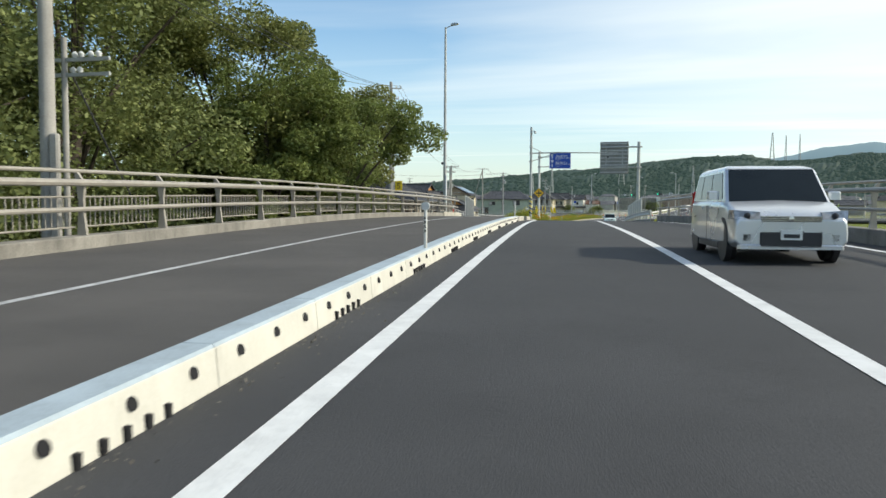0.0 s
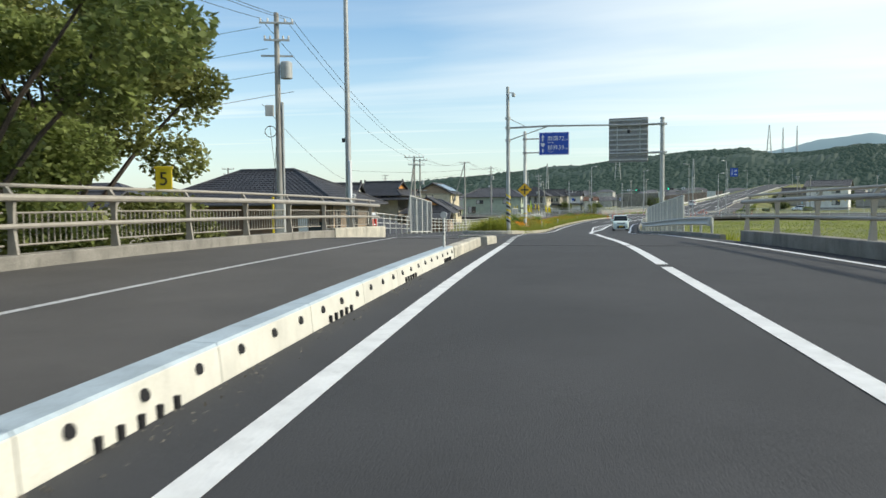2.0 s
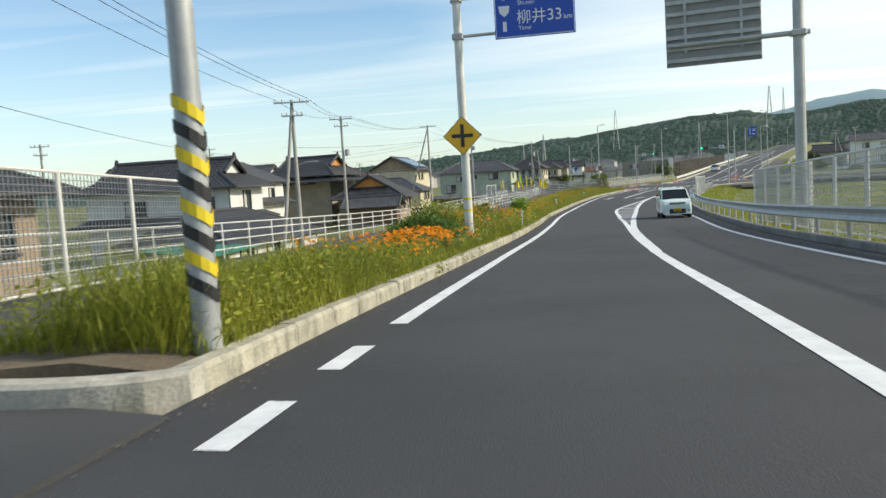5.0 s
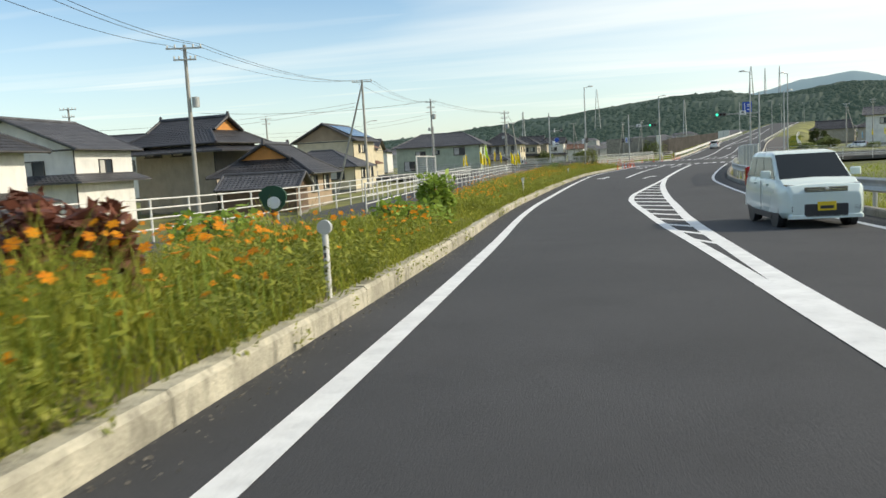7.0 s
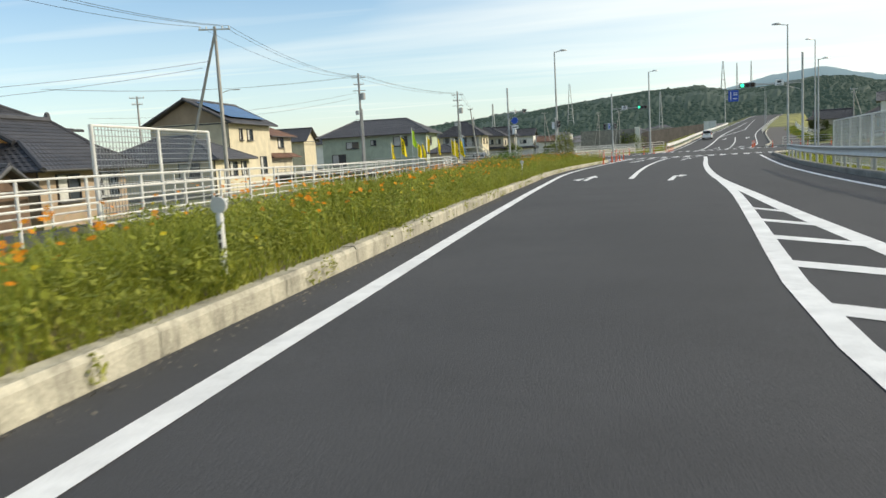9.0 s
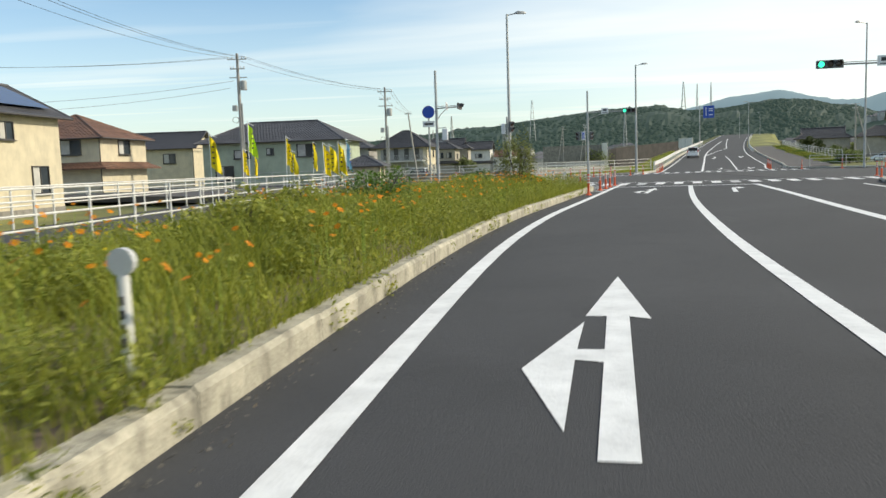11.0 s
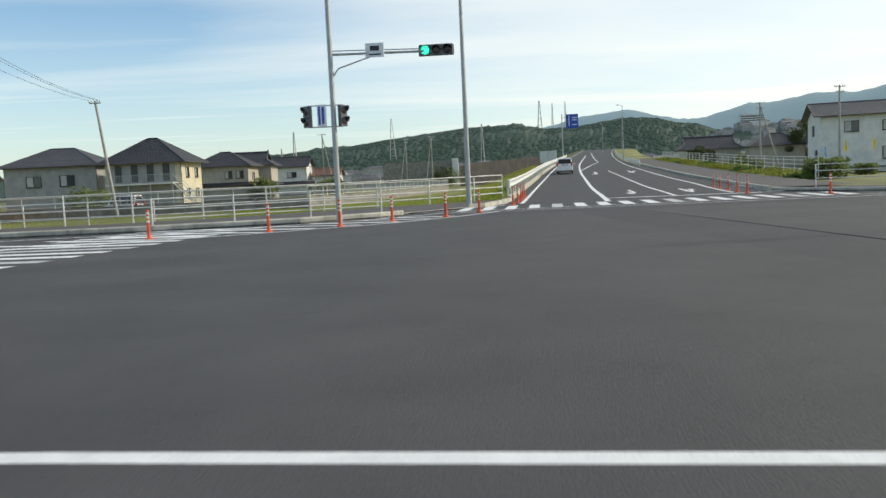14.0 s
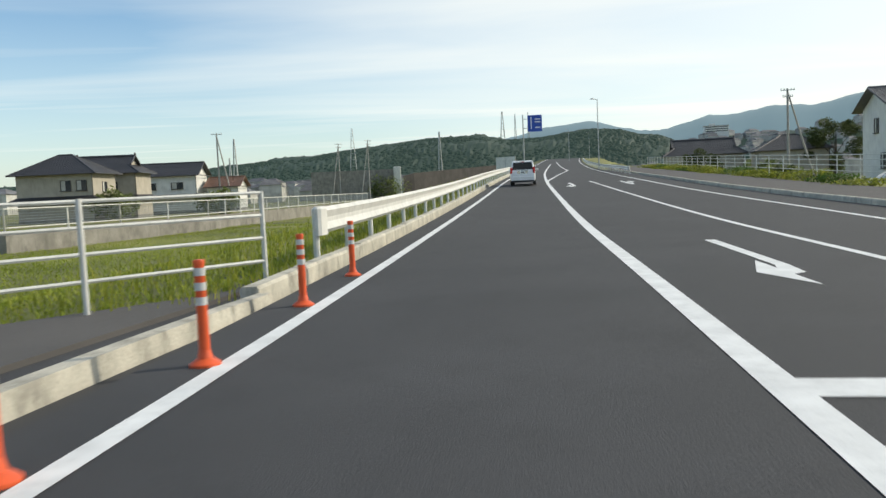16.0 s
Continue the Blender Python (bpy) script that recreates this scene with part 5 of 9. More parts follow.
def signal_head(parent, m, lit, vertical=False, count=3, size=0.32):
    """A head of lenses with hoods; faces its own -y."""
    L = size * 1.16
    body = Shape()
    if vertical:
        body.box(0, 0, 0, L, 0.14, L * count, chamfer=0.03, m=m)
    else:
        body.box(0, 0, 0, L * count + 0.06, 0.12, L, chamfer=0.05, m=m)
    hd = part("signal_head", body, HOUSING, parent)
    for k in range(count):
        q = (k - (count - 1) / 2) * L
        at = m @ Matrix.Translation((0, 0, -q) if vertical else (q, 0, 0))
        r = size * 0.44
        lens = Shape().loft([[at @ Vector((r * rr * math.cos(a), yy, r * rr * math.sin(a))) for a in np.linspace(0, 2 * math.pi, 18, endpoint=False)] for rr, yy in ((1, -0.06), (0.98, -0.075), (0.6, -0.095))])
        part("lens", lens, GREEN_ON if (lit and k == 0) else LENS_OFF, hd, smooth=True)
        hood = Shape()
        ring = []
        for a in np.linspace(math.radians(-10), math.radians(190), 14):
            ring += [at @ Vector((r * 1.06 * math.cos(a), -0.06, r * 1.06 * math.sin(a))), at @ Vector((r * 1.06 * math.cos(a), -0.06 - 0.2 * (0.4 + 0.6 * max(0, math.sin(a))), r * 1.06 * math.sin(a)))]
        hood.add(ring, [(2 * i, 2 * i + 1, 2 * i + 3, 2 * i + 2) for i in range(13)])
        part("hood", hood, HOUSING, hd)


def signal_pole(x, y, h, arm_len, arm_turn, face_turn, arm_z, lit, label, plate=True, ped=True, r=0.095):
    sg = thing("traffic_signal", Matrix.Translation((x, y, 0.1)), label, "traffic signal", "traffic signals")
    part("pole", Shape().tube((0, 0, -0.4), (0, 0, h), r, r * 0.8, n=12), STEEL, sg, smooth=True)
    d = Vector((math.cos(arm_turn), math.sin(arm_turn), 0))
    up = Vector((0, 0, 1))
    part("arm", Shape().tube(up * arm_z, d * arm_len + up * (arm_z + 0.02), 0.04, n=8), STEEL, sg, smooth=True)
    part("upper_arm", Shape().tube(up * (arm_z + 0.12), d * arm_len * 0.95 + up * (arm_z + 0.1), 0.02, n=6), STEEL, sg)
    part("brace", Shape().pipe([up * (arm_z - 0.8), d * 0.25 + up * (arm_z - 0.45), d * arm_len * 0.45 + up * (arm_z - 0.02)], 0.025, 6), STEEL, sg, smooth=True)
    signal_head(sg, Matrix.Translation(d * arm_len + up * (arm_z + 0.05)) @ Matrix.Rotation(face_turn, 4, "Z"), lit)
    if plate:
        q = Matrix.Translation(d * arm_len * 0.42 + up * (arm_z + 0.1)) @ Matrix.Rotation(face_turn, 4, "Z")
        part("name_plate", Shape().box(0, -0.05, 0, 0.62, 0.03, 0.46, chamfer=0.01, m=q), WHITE_SHEET, sg, "white name plate")
        part("plate_bar", Shape().box(0, -0.068, 0.06, 0.3, 0.004, 0.16, m=q).box(0, -0.068, -0.14, 0.4, 0.004, 0.05, m=q), DARK, sg)
    if ped:
        for off, turn_ in ((-0.85, -0.75), (0.3, 0.9)):
            for z_ in (3.05, 3.75):
                part("pedestrian_bracket", Shape().tube(up * z_, up * z_ + Vector((off, 0, 0)), 0.022, n=6), STEEL, sg)
            signal_head(sg, Matrix.Translation((off, 0, 3.4)) @ Matrix.Rotation(turn_, 4, "Z"), False, True, 2, 0.3)
        sp_ = part("side_plate", Shape().box(-0.38, -0.04, 3.42, 0.3, 0.03, 0.72, chamfer=0.01), WHITE_SHEET, sg, "white notice plate")
        part("plate_bar", Shape().box(-0.46, -0.058, 3.42, 0.06, 0.004, 0.6).box(-0.34, -0.058, 3.42, 0.08, 0.004, 0.55), BLUE_SIGN, sp_)
    return sg


signal_pole(23.3, 221.2, 7.2, 3.5, 0.05, -0.1, 5.38, True, "grey signal pole with a lit green horizontal head")
signal_pole(12.98, 201.5, 7.2, 1.6, -0.3, 1.5, 4.85, False, "grey signal pole whose heads face the side street", True, False)
signal_pole(36.7, 189.9, 7.4, 4.0, math.pi, -0.06, 5.15, True, "grey signal pole with a lit green head over the lane", True, False)
cbx = thing("control_box", Matrix.Translation((13.5, 201.45, 3.3)), "pale control box hung on the signal pole", "box")
part("box", Shape().box(0, 0, 0, 0.36, 0.3, 0.72, chamfer=0.04), WHITE_SHEET, cbx)
for z_ in (-0.42, 0.42):
    part("bracket", Shape().box(-0.22, 0.02, z_, 0.6, 0.05, 0.05), STEEL, cbx)
sgp = thing("pedestrian_signal", Matrix.Translation((17.55, 199.1, 0.1)), "grey pole with a pedestrian signal at the corner", "traffic signal", "traffic signals")
part("pole", Shape().tube((0, 0, -0.3), (0, 0, 4.0), 0.06, n=10), STEEL, sgp, smooth=True)
signal_head(sgp, Matrix.Translation((0.25, -0.05, 3.4)) @ Matrix.Rotation(0.8, 4, "Z"), False, True, 2, 0.27)
part("control_box", Shape().box(-0.22, 0, 3.3, 0.24, 0.2, 0.6, chamfer=0.03), WHITE_SHEET, sgp)


# ---------------------------------------------------------------- utility poles and cables
def utility_pole(x, y, z, h, r=0.17, arms=((-0.5, 1.6), (-1.3, 1.2)), turn=0.0, lean=(0.0, 0.0), label="concrete utility pole with crossarms and insulators", stay=None, transformer=False, lamp=False):
    m = Matrix.Translation((x, y, z)) @ Matrix.Rotation(turn, 4, "Z")
    up = thing("utility_pole", m, label, "utility pole", "utility poles")
    tip = Vector((lean[0], lean[1], h))
    part("pole", Shape().tube((0, 0, -0.6), tip, r, r * 0.6, n=12), POLE_CONC, up, smooth=True)
    ends = []
    for dz, w in arms:
        c = tip * ((h + dz) / h)
        a = part("crossarm", Shape().box(c.x, c.y - 0.12, c.z, w, 0.08, 0.08), STEEL, up)
        for q in (-0.46, -0.25, 0.25, 0.46):
            part("insulator", Shape().lathe([(0.03, 0.04), (0.055, 0.08), (0.04, 0.12), (0.055, 0.16), (0.03, 0.21)], 8, (c.x + q * w, c.y - 0.12, c.z)), CERAMIC, up, smooth=True)
            ends.append(m @ Vector((c.x + q * w, c.y - 0.12, c.z + 0.2)))
    if stay:
        part("stay_pole", Shape().tube((stay[0], stay[1], -0.6), tip * 0.97, r * 0.8, r * 0.5, n=10), POLE_CONC, up, smooth=True)
    if transformer:
        part("transformer", Shape().lathe([(0.02, 0.0), (0.27, 0.02), (0.28, 0.1), (0.28, 0.75), (0.22, 0.82), (0.02, 0.84)], 14, (0.42, 0, h - 3.1)), STEEL, up, smooth=True)
        part("hanger", Shape().box(0.15, 0, h - 2.5, 0.5, 0.1, 0.1), STEEL, up)
        part("switch_box", Shape().box(-0.4, -0.1, h - 4.6, 0.4, 0.3, 0.5, chamfer=0.04), STEEL, up)
        ring = [(0.18 + 0.26 * math.cos(a) - 0.55, -0.18, h - 5.6 + 0.26 * math.sin(a)) for a in np.linspace(0, 2 * math.pi, 17)]
        part("cable_coil", Shape().pipe(ring, 0.02, 6), WIRE, up)
        part("conduit", Shape().tube((0.2, -0.05, 0), (0.2, -0.05, h - 4.2), 0.06, n=8), STEEL, up, smooth=True)
        part("crossarm", Shape().box(0, 0.12, h - 2.0, 1.5, 0.08, 0.08), STEEL, up)
    if lamp:
        part("lamp_arm", Shape().pipe([(0, 0, h * 0.62), (0.6, 0, h * 0.64), (0.9, 0, h * 0.64)], 0.025, 6), STEEL, up)
        part("lamp_head", Shape().box(1.05, 0, h * 0.64, 0.45, 0.14, 0.07, chamfer=0.02), STEEL, up)
    return up, ends


def gz(x, y):
    return ground_z(x, y)




def cable(a, b, sag, r=0.012):
    a, b = Vector(a), Vector(b)
    pts = [a.lerp(b, k / 14) - Vector((0, 0, sag * 4 * (k / 14) * (1 - k / 14))) for k in range(15)]
    c = part("overhead_cable", Shape().pipe(pts, r, 5), WIRE)
    tagged(c, "thin black overhead cable between utility poles", "cable", "overhead cables")


p0, e0 = utility_pole(18.3, 25.2, gz(17, 25) - 0.3, 13.5, 0.17, turn=0.2, label="pale concrete utility pole behind the bridge railing", arms=((-4.0, 1.2), (-4.6, 1.0)))
part("conduit", Shape().box(0.2, -0.14, 3.3, 0.17, 0.14, 4.4, chamfer=0.03), POLE_CONC, p0, "pale conduit cover")
stub = thing("stub_pole", Matrix.Translation((17.7, 26.4, gz(17, 26) - 0.55)), "slim grey pole with white insulators beside the utility pole", "pole")
part("pole", Shape().tube((0, 0, -0.3), (0, 0, 7.6), 0.07, 0.06, n=10), POLE_CONC, stub, smooth=True)
part("crossarm", Shape().box(0.35, 0, 7.15, 1.4, 0.07, 0.07), STEEL, stub)
part("crossarm", Shape().box(0.35, 0, 6.85, 1.4, 0.07, 0.07), STEEL, stub)
for q in (0.25, 0.4, 0.62, 0.8):
    part("insulator", Shape().lathe([(0.03, 0.03), (0.06, 0.07), (0.06, 0.12), (0.02, 0.16)], 8, (q, 0, 7.15)), CERAMIC, stub, smooth=True)
for q in (0.2, 0.36):
    part("insulator", Shape().lathe([(0.03, 0.03), (0.06, 0.07), (0.06, 0.12), (0.02, 0.16)], 8, (q, 0, 6.85)), CERAMIC, stub, smooth=True)
part("guy_wire", Shape().tube((0.1, 0, 7.0), (2.2, 2.5, -0.2), 0.018, n=5), WIRE, stub)
p1, e1 = utility_pole(10.1, 71.3, gz(9, 71), 12.2 - gz(9, 71), 0.19, turn=0.4, label="utility pole with transformer, coils and a steel casing", transformer=True)
part("casing", Shape().box(0.0, -0.05, 2.9, 0.5, 0.42, 5.4, chamfer=0.08), STEEL, p1, "grey steel casing")
p2, e2 = utility_pole(4.55, 114.4, gz(4, 114), 7.95 - gz(4, 114), 0.15, turn=0.3, stay=(-1.2, -0.6), label="twin-legged utility pole with crossarm", lamp=True, arms=((-0.15, 2.0), (-0.9, 1.2)))
p3, e3 = utility_pole(-1.05, 136.8, gz(-1, 136), 8.9 - gz(-1, 136), 0.15, turn=0.3, label="utility pole with a small transformer", transformer=False, arms=((-0.2, 1.9), (-0.8, 1.2)))
part("transformer", Shape().lathe([(0.02, 0), (0.2, 0.02), (0.21, 0.55), (0.02, 0.6)], 12, (0.35, 0, 7.0)), STEEL, p3, smooth=True)
p4, e4 = utility_pole(-3.0, 173.5, gz(-3, 173), 10.35 - gz(-3, 173), 0.16, turn=0.3, stay=(-3.4, 0.6), label="utility pole with a slanting stay pole", lamp=True, arms=((-0.2, 2.0),))
p5, e5 = utility_pole(-6.2, 217.0, gz(-6, 217), 11.45 - gz(-6, 217), 0.19, turn=0.2, label="tall utility pole crowded with fittings", transformer=True)
p6, e6 = utility_pole(2.45, 236.5, gz(2, 236), 10.05 - gz(2, 236), 0.16, turn=0.1, transformer=True, label="utility pole with fittings near the crossing")
p7, e7 = utility_pole(2.0, 259.0, gz(2, 259), 8.8 - gz(2, 259), 0.15, turn=0.0, lean=(-1.1, 0), arms=((-0.2, 0.9),), label="leaning utility pole with one crossarm")
p8, e8 = utility_pole(8.5, 348.4, gz(8, 348), 11.3 - gz(8, 348), 0.16, turn=0.1, stay=(2.2, 0.0), arms=((-0.2, 1.6),), label="distant utility pole with a stay")
p9, e9 = utility_pole(76.2, 308.5, gz(76, 308), 10.4 - gz(76, 308), 0.17, turn=-0.3, stay=(3.0, 0.0), arms=((-0.2, 1.4), (-0.9, 1.0)), label="utility pole with a slanting stay behind the far fence")
p10, e10 = utility_pole(75.6, 285.9, gz(75, 286), 10.1 - gz(75, 286), 0.16, turn=-0.2, arms=((-0.2, 1.2), (-0.8, 0.9)), label="utility pole beside a white house")
for x, y, h in ((-24, 128, 9.5), (-30, 165, 10), (-28, 205, 10), (30.5, 395, 13), (24, 402, 13), (88, 250, 10), (105, 330, 11), (-40, 250, 9)):
    utility_pole(x, y, gz(x, y), h, 0.15, turn=0.4, arms=((-0.2, 1.5), (-0.9, 1.1)), label="distant utility pole with crossarms", stay=(-2.2, 0) if y > 390 else None)
for a, b, sg_ in ((e0, e1, 0.9), (e1, e2, 0.9), (e2, e3, 0.4), (e3, e4, 0.8), (e4, e5, 0.9), (e5, e6, 0.5), (e6, e7, 0.4)):
    for k in range(0, min(4, len(a), len(b))):
        if k != 1:
            cable(a[k], b[k], sg_)
for k in range(4):
    cable(e1[k] + Vector((0, 0, -1.0 * k - 0.4)), Vector((-30, 62, 9.5 - 1.1 * k)), 1.2)
    cable(e0[k] + Vector((0, 0, -0.3 * k)), Vector((-8, 60, 6.5 - 0.4 * k)), 0.6)
cable(e1[0] - Vector((0, 0, 4)), Vector((-8, 130, 6.0)), 0.8)
cable(e1[1] - Vector((0, 0, 5)), Vector((0, 92, 5.2)), 0.2)
cable(e4[1] - Vector((0, 0, 2.2)), Vector((-30, 160, 6.5)), 0.6)
cable(e4[0] - Vector((0, 0, 2.6)), Vector((-30, 162, 6.0)), 0.6)
cable(e5[1] - Vector((0, 0, 2.0)), Vector((-34, 205, 7.5)), 0.8)
cable(e5[0] - Vector((0, 0, 2.6)), Vector((-34, 207, 7.0)), 0.8)
cable(e5[0], Vector((-36, 200, 10.5)), 0.8)
cable(e5[3], Vector((-36, 201, 10.6)), 0.8)

yg = thing("guy_guard", Matrix.Translation((10.5, 69.6, gz(10.5, 69.6))), "yellow sleeve on a guy wire behind the railing", "guard")
part("sleeve", Shape().tube((0, 0, -0.1), (0.05, 0, 3.5 - gz(10.5, 69.6)), 0.05, n=10), YELLOW_PAINT, yg, smooth=True)
part("wire", Shape().tube((0.05, 0, 3.4 - gz(10.5, 69.6)), (-0.2, 1.5, 11.0), 0.014, n=5), WIRE, yg)
nb = thing("number_board", Matrix.Translation((17.0, 51.2, road_z(51) + 1.52)) @ Matrix.Rotation(0.25, 4, "Z"), "yellow number board clipped on the bridge railing", "board")
part("sheet", Shape().box(0, 0, 0.24, 0.36, 0.03, 0.46, chamfer=0.02), YELLOW_PAINT, nb)
part("rim", Shape().box(0, 0, 0.47, 0.4, 0.05, 0.05, chamfer=0.01), YELLOW_PAINT, nb)
text_part("5", 0.4, Matrix.Translation((-0.1, -0.018, 0.1)) @ FACE, BLACK_PAINT, nb)


# ---------------------------------------------------------------- foliage
LEAF_DARK = leafy("evergreen_leaves", (0.07, 0.095, 0.034), (0.3, 0.34, 0.12), (0.46, 0.47, 0.19))
LEAF_MID = leafy("broad_leaves", (0.075, 0.105, 0.034), (0.28, 0.335, 0.1), (0.44, 0.46, 0.16))
# darker leaf tone with shade painted in; also serves dark garden trees
LEAF_SHADE_DARK = leafy("shade_darkened_leaves", (0.025, 0.038, 0.012), (0.11, 0.135, 0.04), (0.19, 0.2, 0.06))
LEAF_BROWN = leafy("turning_leaves", (0.07, 0.09, 0.03), (0.3, 0.32, 0.1), (0.42, 0.4, 0.15))
LEAF_WEED = leafy("weed_leaves", (0.11, 0.15, 0.02), (0.42, 0.43, 0.06), (0.6, 0.46, 0.11), scale=0.8)
LEAF_FRESH = leafy("fresh_leaves", (0.13, 0.22, 0.03), (0.4, 0.52, 0.1), (0.54, 0.62, 0.17))
LEAF_GREEN = leafy("shrub_leaves", (0.04, 0.09, 0.015), (0.15, 0.25, 0.045), (0.25, 0.34, 0.08))
LEAF_MEADOW = leafy("meadow_blades", (0.13, 0.18, 0.02), (0.36, 0.42, 0.05), (0.46, 0.44, 0.1), scale=0.15)
LEAF_CLUMP = leafy("clump_leaves", (0.12, 0.16, 0.025), (0.4, 0.41, 0.075), (0.52, 0.46, 0.13), scale=0.6)
LEAF_RED = leafy("red_leaves", (0.09, 0.035, 0.022), (0.25, 0.09, 0.055), (0.32, 0.19, 0.08))
BARK = material("bark", (0.09, 0.07, 0.055), 0.95, vary=0.35, scale=4, fine=30, bump=0.6, stain=0.3)
GRIT = leafy("grit", (0.10, 0.09, 0.075), (0.3, 0.27, 0.22), (0.34, 0.25, 0.13), scale=3)
PETAL = leafy("orange_petals", (0.72, 0.19, 0.005), (0.9, 0.36, 0.012), (0.95, 0.55, 0.03), scale=3)
PETAL_WHITE = leafy("white_petals", (0.6, 0.6, 0.55), (0.8, 0.8, 0.78))
PETAL_YELLOW = leafy("yellow_petals", (0.7, 0.5, 0.02), (0.85, 0.7, 0.05))


def fast_mesh(name, verts, per):
    """A mesh of separate faces with per corners each, from an array of corners."""
    me = bpy.data.meshes.new(name)
    n = len(verts)
    me.vertices.add(n)
    me.vertices.foreach_set("co", np.asarray(verts, np.float32).ravel())
    me.loops.add(n)
    me.loops.foreach_set("vertex_index", np.arange(n, dtype=np.int32))
    me.polygons.add(n // per)
    me.polygons.foreach_set("loop_start", np.arange(0, n, per, dtype=np.int32))
    me.polygons.foreach_set("loop_total", np.full(n // per, per, np.int32))
    me.update()
    me.validate()
    return me


def leaf_quads(centres, sizes, rng, flat=0.35, length=1.9):
    """Pointed leaves (four corners) at the centres, turned at random, most of them facing partly up."""
    n = len(centres)
    d = rng.normal(size=(n, 3))
    d[:, 2] *= 0.6
    d /= np.linalg.norm(d, axis=1)[:, None]
    up = rng.normal(size=(n, 3)) * flat + np.array([0, 0, 1.0])
    s = np.cross(d, up)
    s /= np.linalg.norm(s, axis=1)[:, None] + 1e-9
    L, Wd = sizes[:, None] * length * 0.5, sizes[:, None] * 0.5
    return np.stack([centres - d * L, centres + s * Wd, centres + d * L, centres - s * Wd], 1).reshape(-1, 3)


def tree(x, y, h, r, seed, mat, label, leaves=9000, leaf=0.24, z=None, low=0.25, category="tree", reach=None):
    rng = np.random.default_rng(seed)
    z = ground_z(x, y) if z is None else z
    t_ = thing("tree", Matrix.Translation((x, y, z)), label, category, "roadside trees")
    tr = Shape()
    lean = rng.normal(size=2) * 0.25
    top = Vector((lean[0], lean[1], h * 0.8))
    rad = h * 0.018 + 0.06
    tr.pipe([Vector((0, 0, -0.3)), Vector((lean[0] * 0.2, 0, h * 0.25)), Vector((lean[0] * 0.6, lean[1] * 0.5, h * 0.5)), top], [rad * 1.3, rad, rad * 0.7, rad * 0.25], 9)
    part("trunk", tr, BARK, t_, smooth=True)
    clumps = []
    k = int(20 + h * 2.4)
    for i in range(k):
        a, b = rng.uniform(0, 2 * math.pi), rng.uniform(low, 1.0)
        q = math.sqrt(max(0.05, 1 - ((b - 0.55) / 0.52) ** 2)) * r * rng.uniform(0.55, 1.05)
        cx, cy, cz = q * math.cos(a), q * math.sin(a), b * h * 0.97
        if reach is not None:                        # hangs out over the bridge above head height, kept behind the railing below
            free = float(BRIDGE_X(y + cy)) - x
            cx = min(cx, free - 1.7) if z + cz < 4.9 else cx + reach * min(1.0, (z + cz - 4.9) / 0.8) * max(0.0, math.cos(a))
        clumps.append((cx, cy, cz))
    for i in range(0, k, 3):
        c = Vector(clumps[i])
        s0 = Vector((lean[0] * 0.4, lean[1] * 0.4, max(h * 0.18, c.z * 0.55)))
        mid = s0.lerp(c, 0.5) + Vector((0, 0, 0.25))
        part("limb", Shape().pipe([s0, mid, c], [rad * 0.3, rad * 0.2, rad * 0.07], 5), BARK, t_)
    leaves, leaf = int(leaves * 2.3), leaf * 0.6
    per = leaves // k
    pts = []
    for c in clumps:
        s_ = r * rng.uniform(0.2, 0.36)
        p = rng.normal(size=(per, 3))
        p /= np.linalg.norm(p, axis=1)[:, None]
        p *= (rng.uniform(0.35, 1.0, size=(per, 1)) ** 0.6) * s_
        p[:, 2] *= 0.7
        pts.append(p + np.array(c))
    pts = np.concatenate(pts)
    me = fast_mesh("crown", leaf_quads(pts, leaf * rng.uniform(0.6, 1.3, len(pts)), rng, flat=1.0), 4)
    part("crown", me, mat, t_)
    return t_


tree(15.0, 47.6, 10.4, 3.5, 3, LEAF_MID, "young broadleaf tree reaching over the bridge railing", 24000, 0.145, z=-3.0, low=0.4, reach=2.0)
tree(13.0, 44.4, 11.8, 3.6, 13, LEAF_MID, "young broadleaf tree with drooping twigs beside the bridge", 22000, 0.145, z=-3.0, low=0.32, reach=1.0)
tree(12.6, 53.5, 12.6, 4.0, 14, LEAF_BROWN, "leafy tree with olive crown behind the bridge railing", 24000, 0.155, z=-3.0, low=0.3, reach=0.0)
tree(10.2, 46.6, 15.0, 5.0, 4, LEAF_BROWN, "leafy tree with brownish crown below the bridge", 36000, 0.165, z=-3.0)
tree(5.0, 42.0, 16.5, 6.4, 5, LEAF_DARK, "tall dark evergreen tree with an open crown", 26000, 0.18)
tree(9.0, 37.0, 17.0, 5.6, 6, LEAF_DARK, "tall dark evergreen tree below the bridge", 27000, 0.165)
tree(8.0, 27.0, 17.0, 6.5, 7, LEAF_DARK, "tall dark evergreen tree with a wide crown", 23000, 0.18)
tree(1.0, 33.0, 17.5, 7.0, 8, LEAF_DARK, "tall evergreen tree behind the others", 14000, 0.26)
tree(-6.0, 45.0, 16.0, 7.0, 9, LEAF_DARK, "dark evergreen tree further back", 10000, 0.28)
tree(0.5, 55.0, 12.0, 5.5, 10, LEAF_MID, "broadleaf tree further back", 10000, 0.25)
tree(9.0, 15.0, 16.0, 7.0, 11, LEAF_DARK, "tall evergreen tree beside the bridge", 9000, 0.26)
tree(-3.0, 18.0, 18.0, 7.5, 12, LEAF_DARK, "tall evergreen tree behind the others", 9000, 0.28)


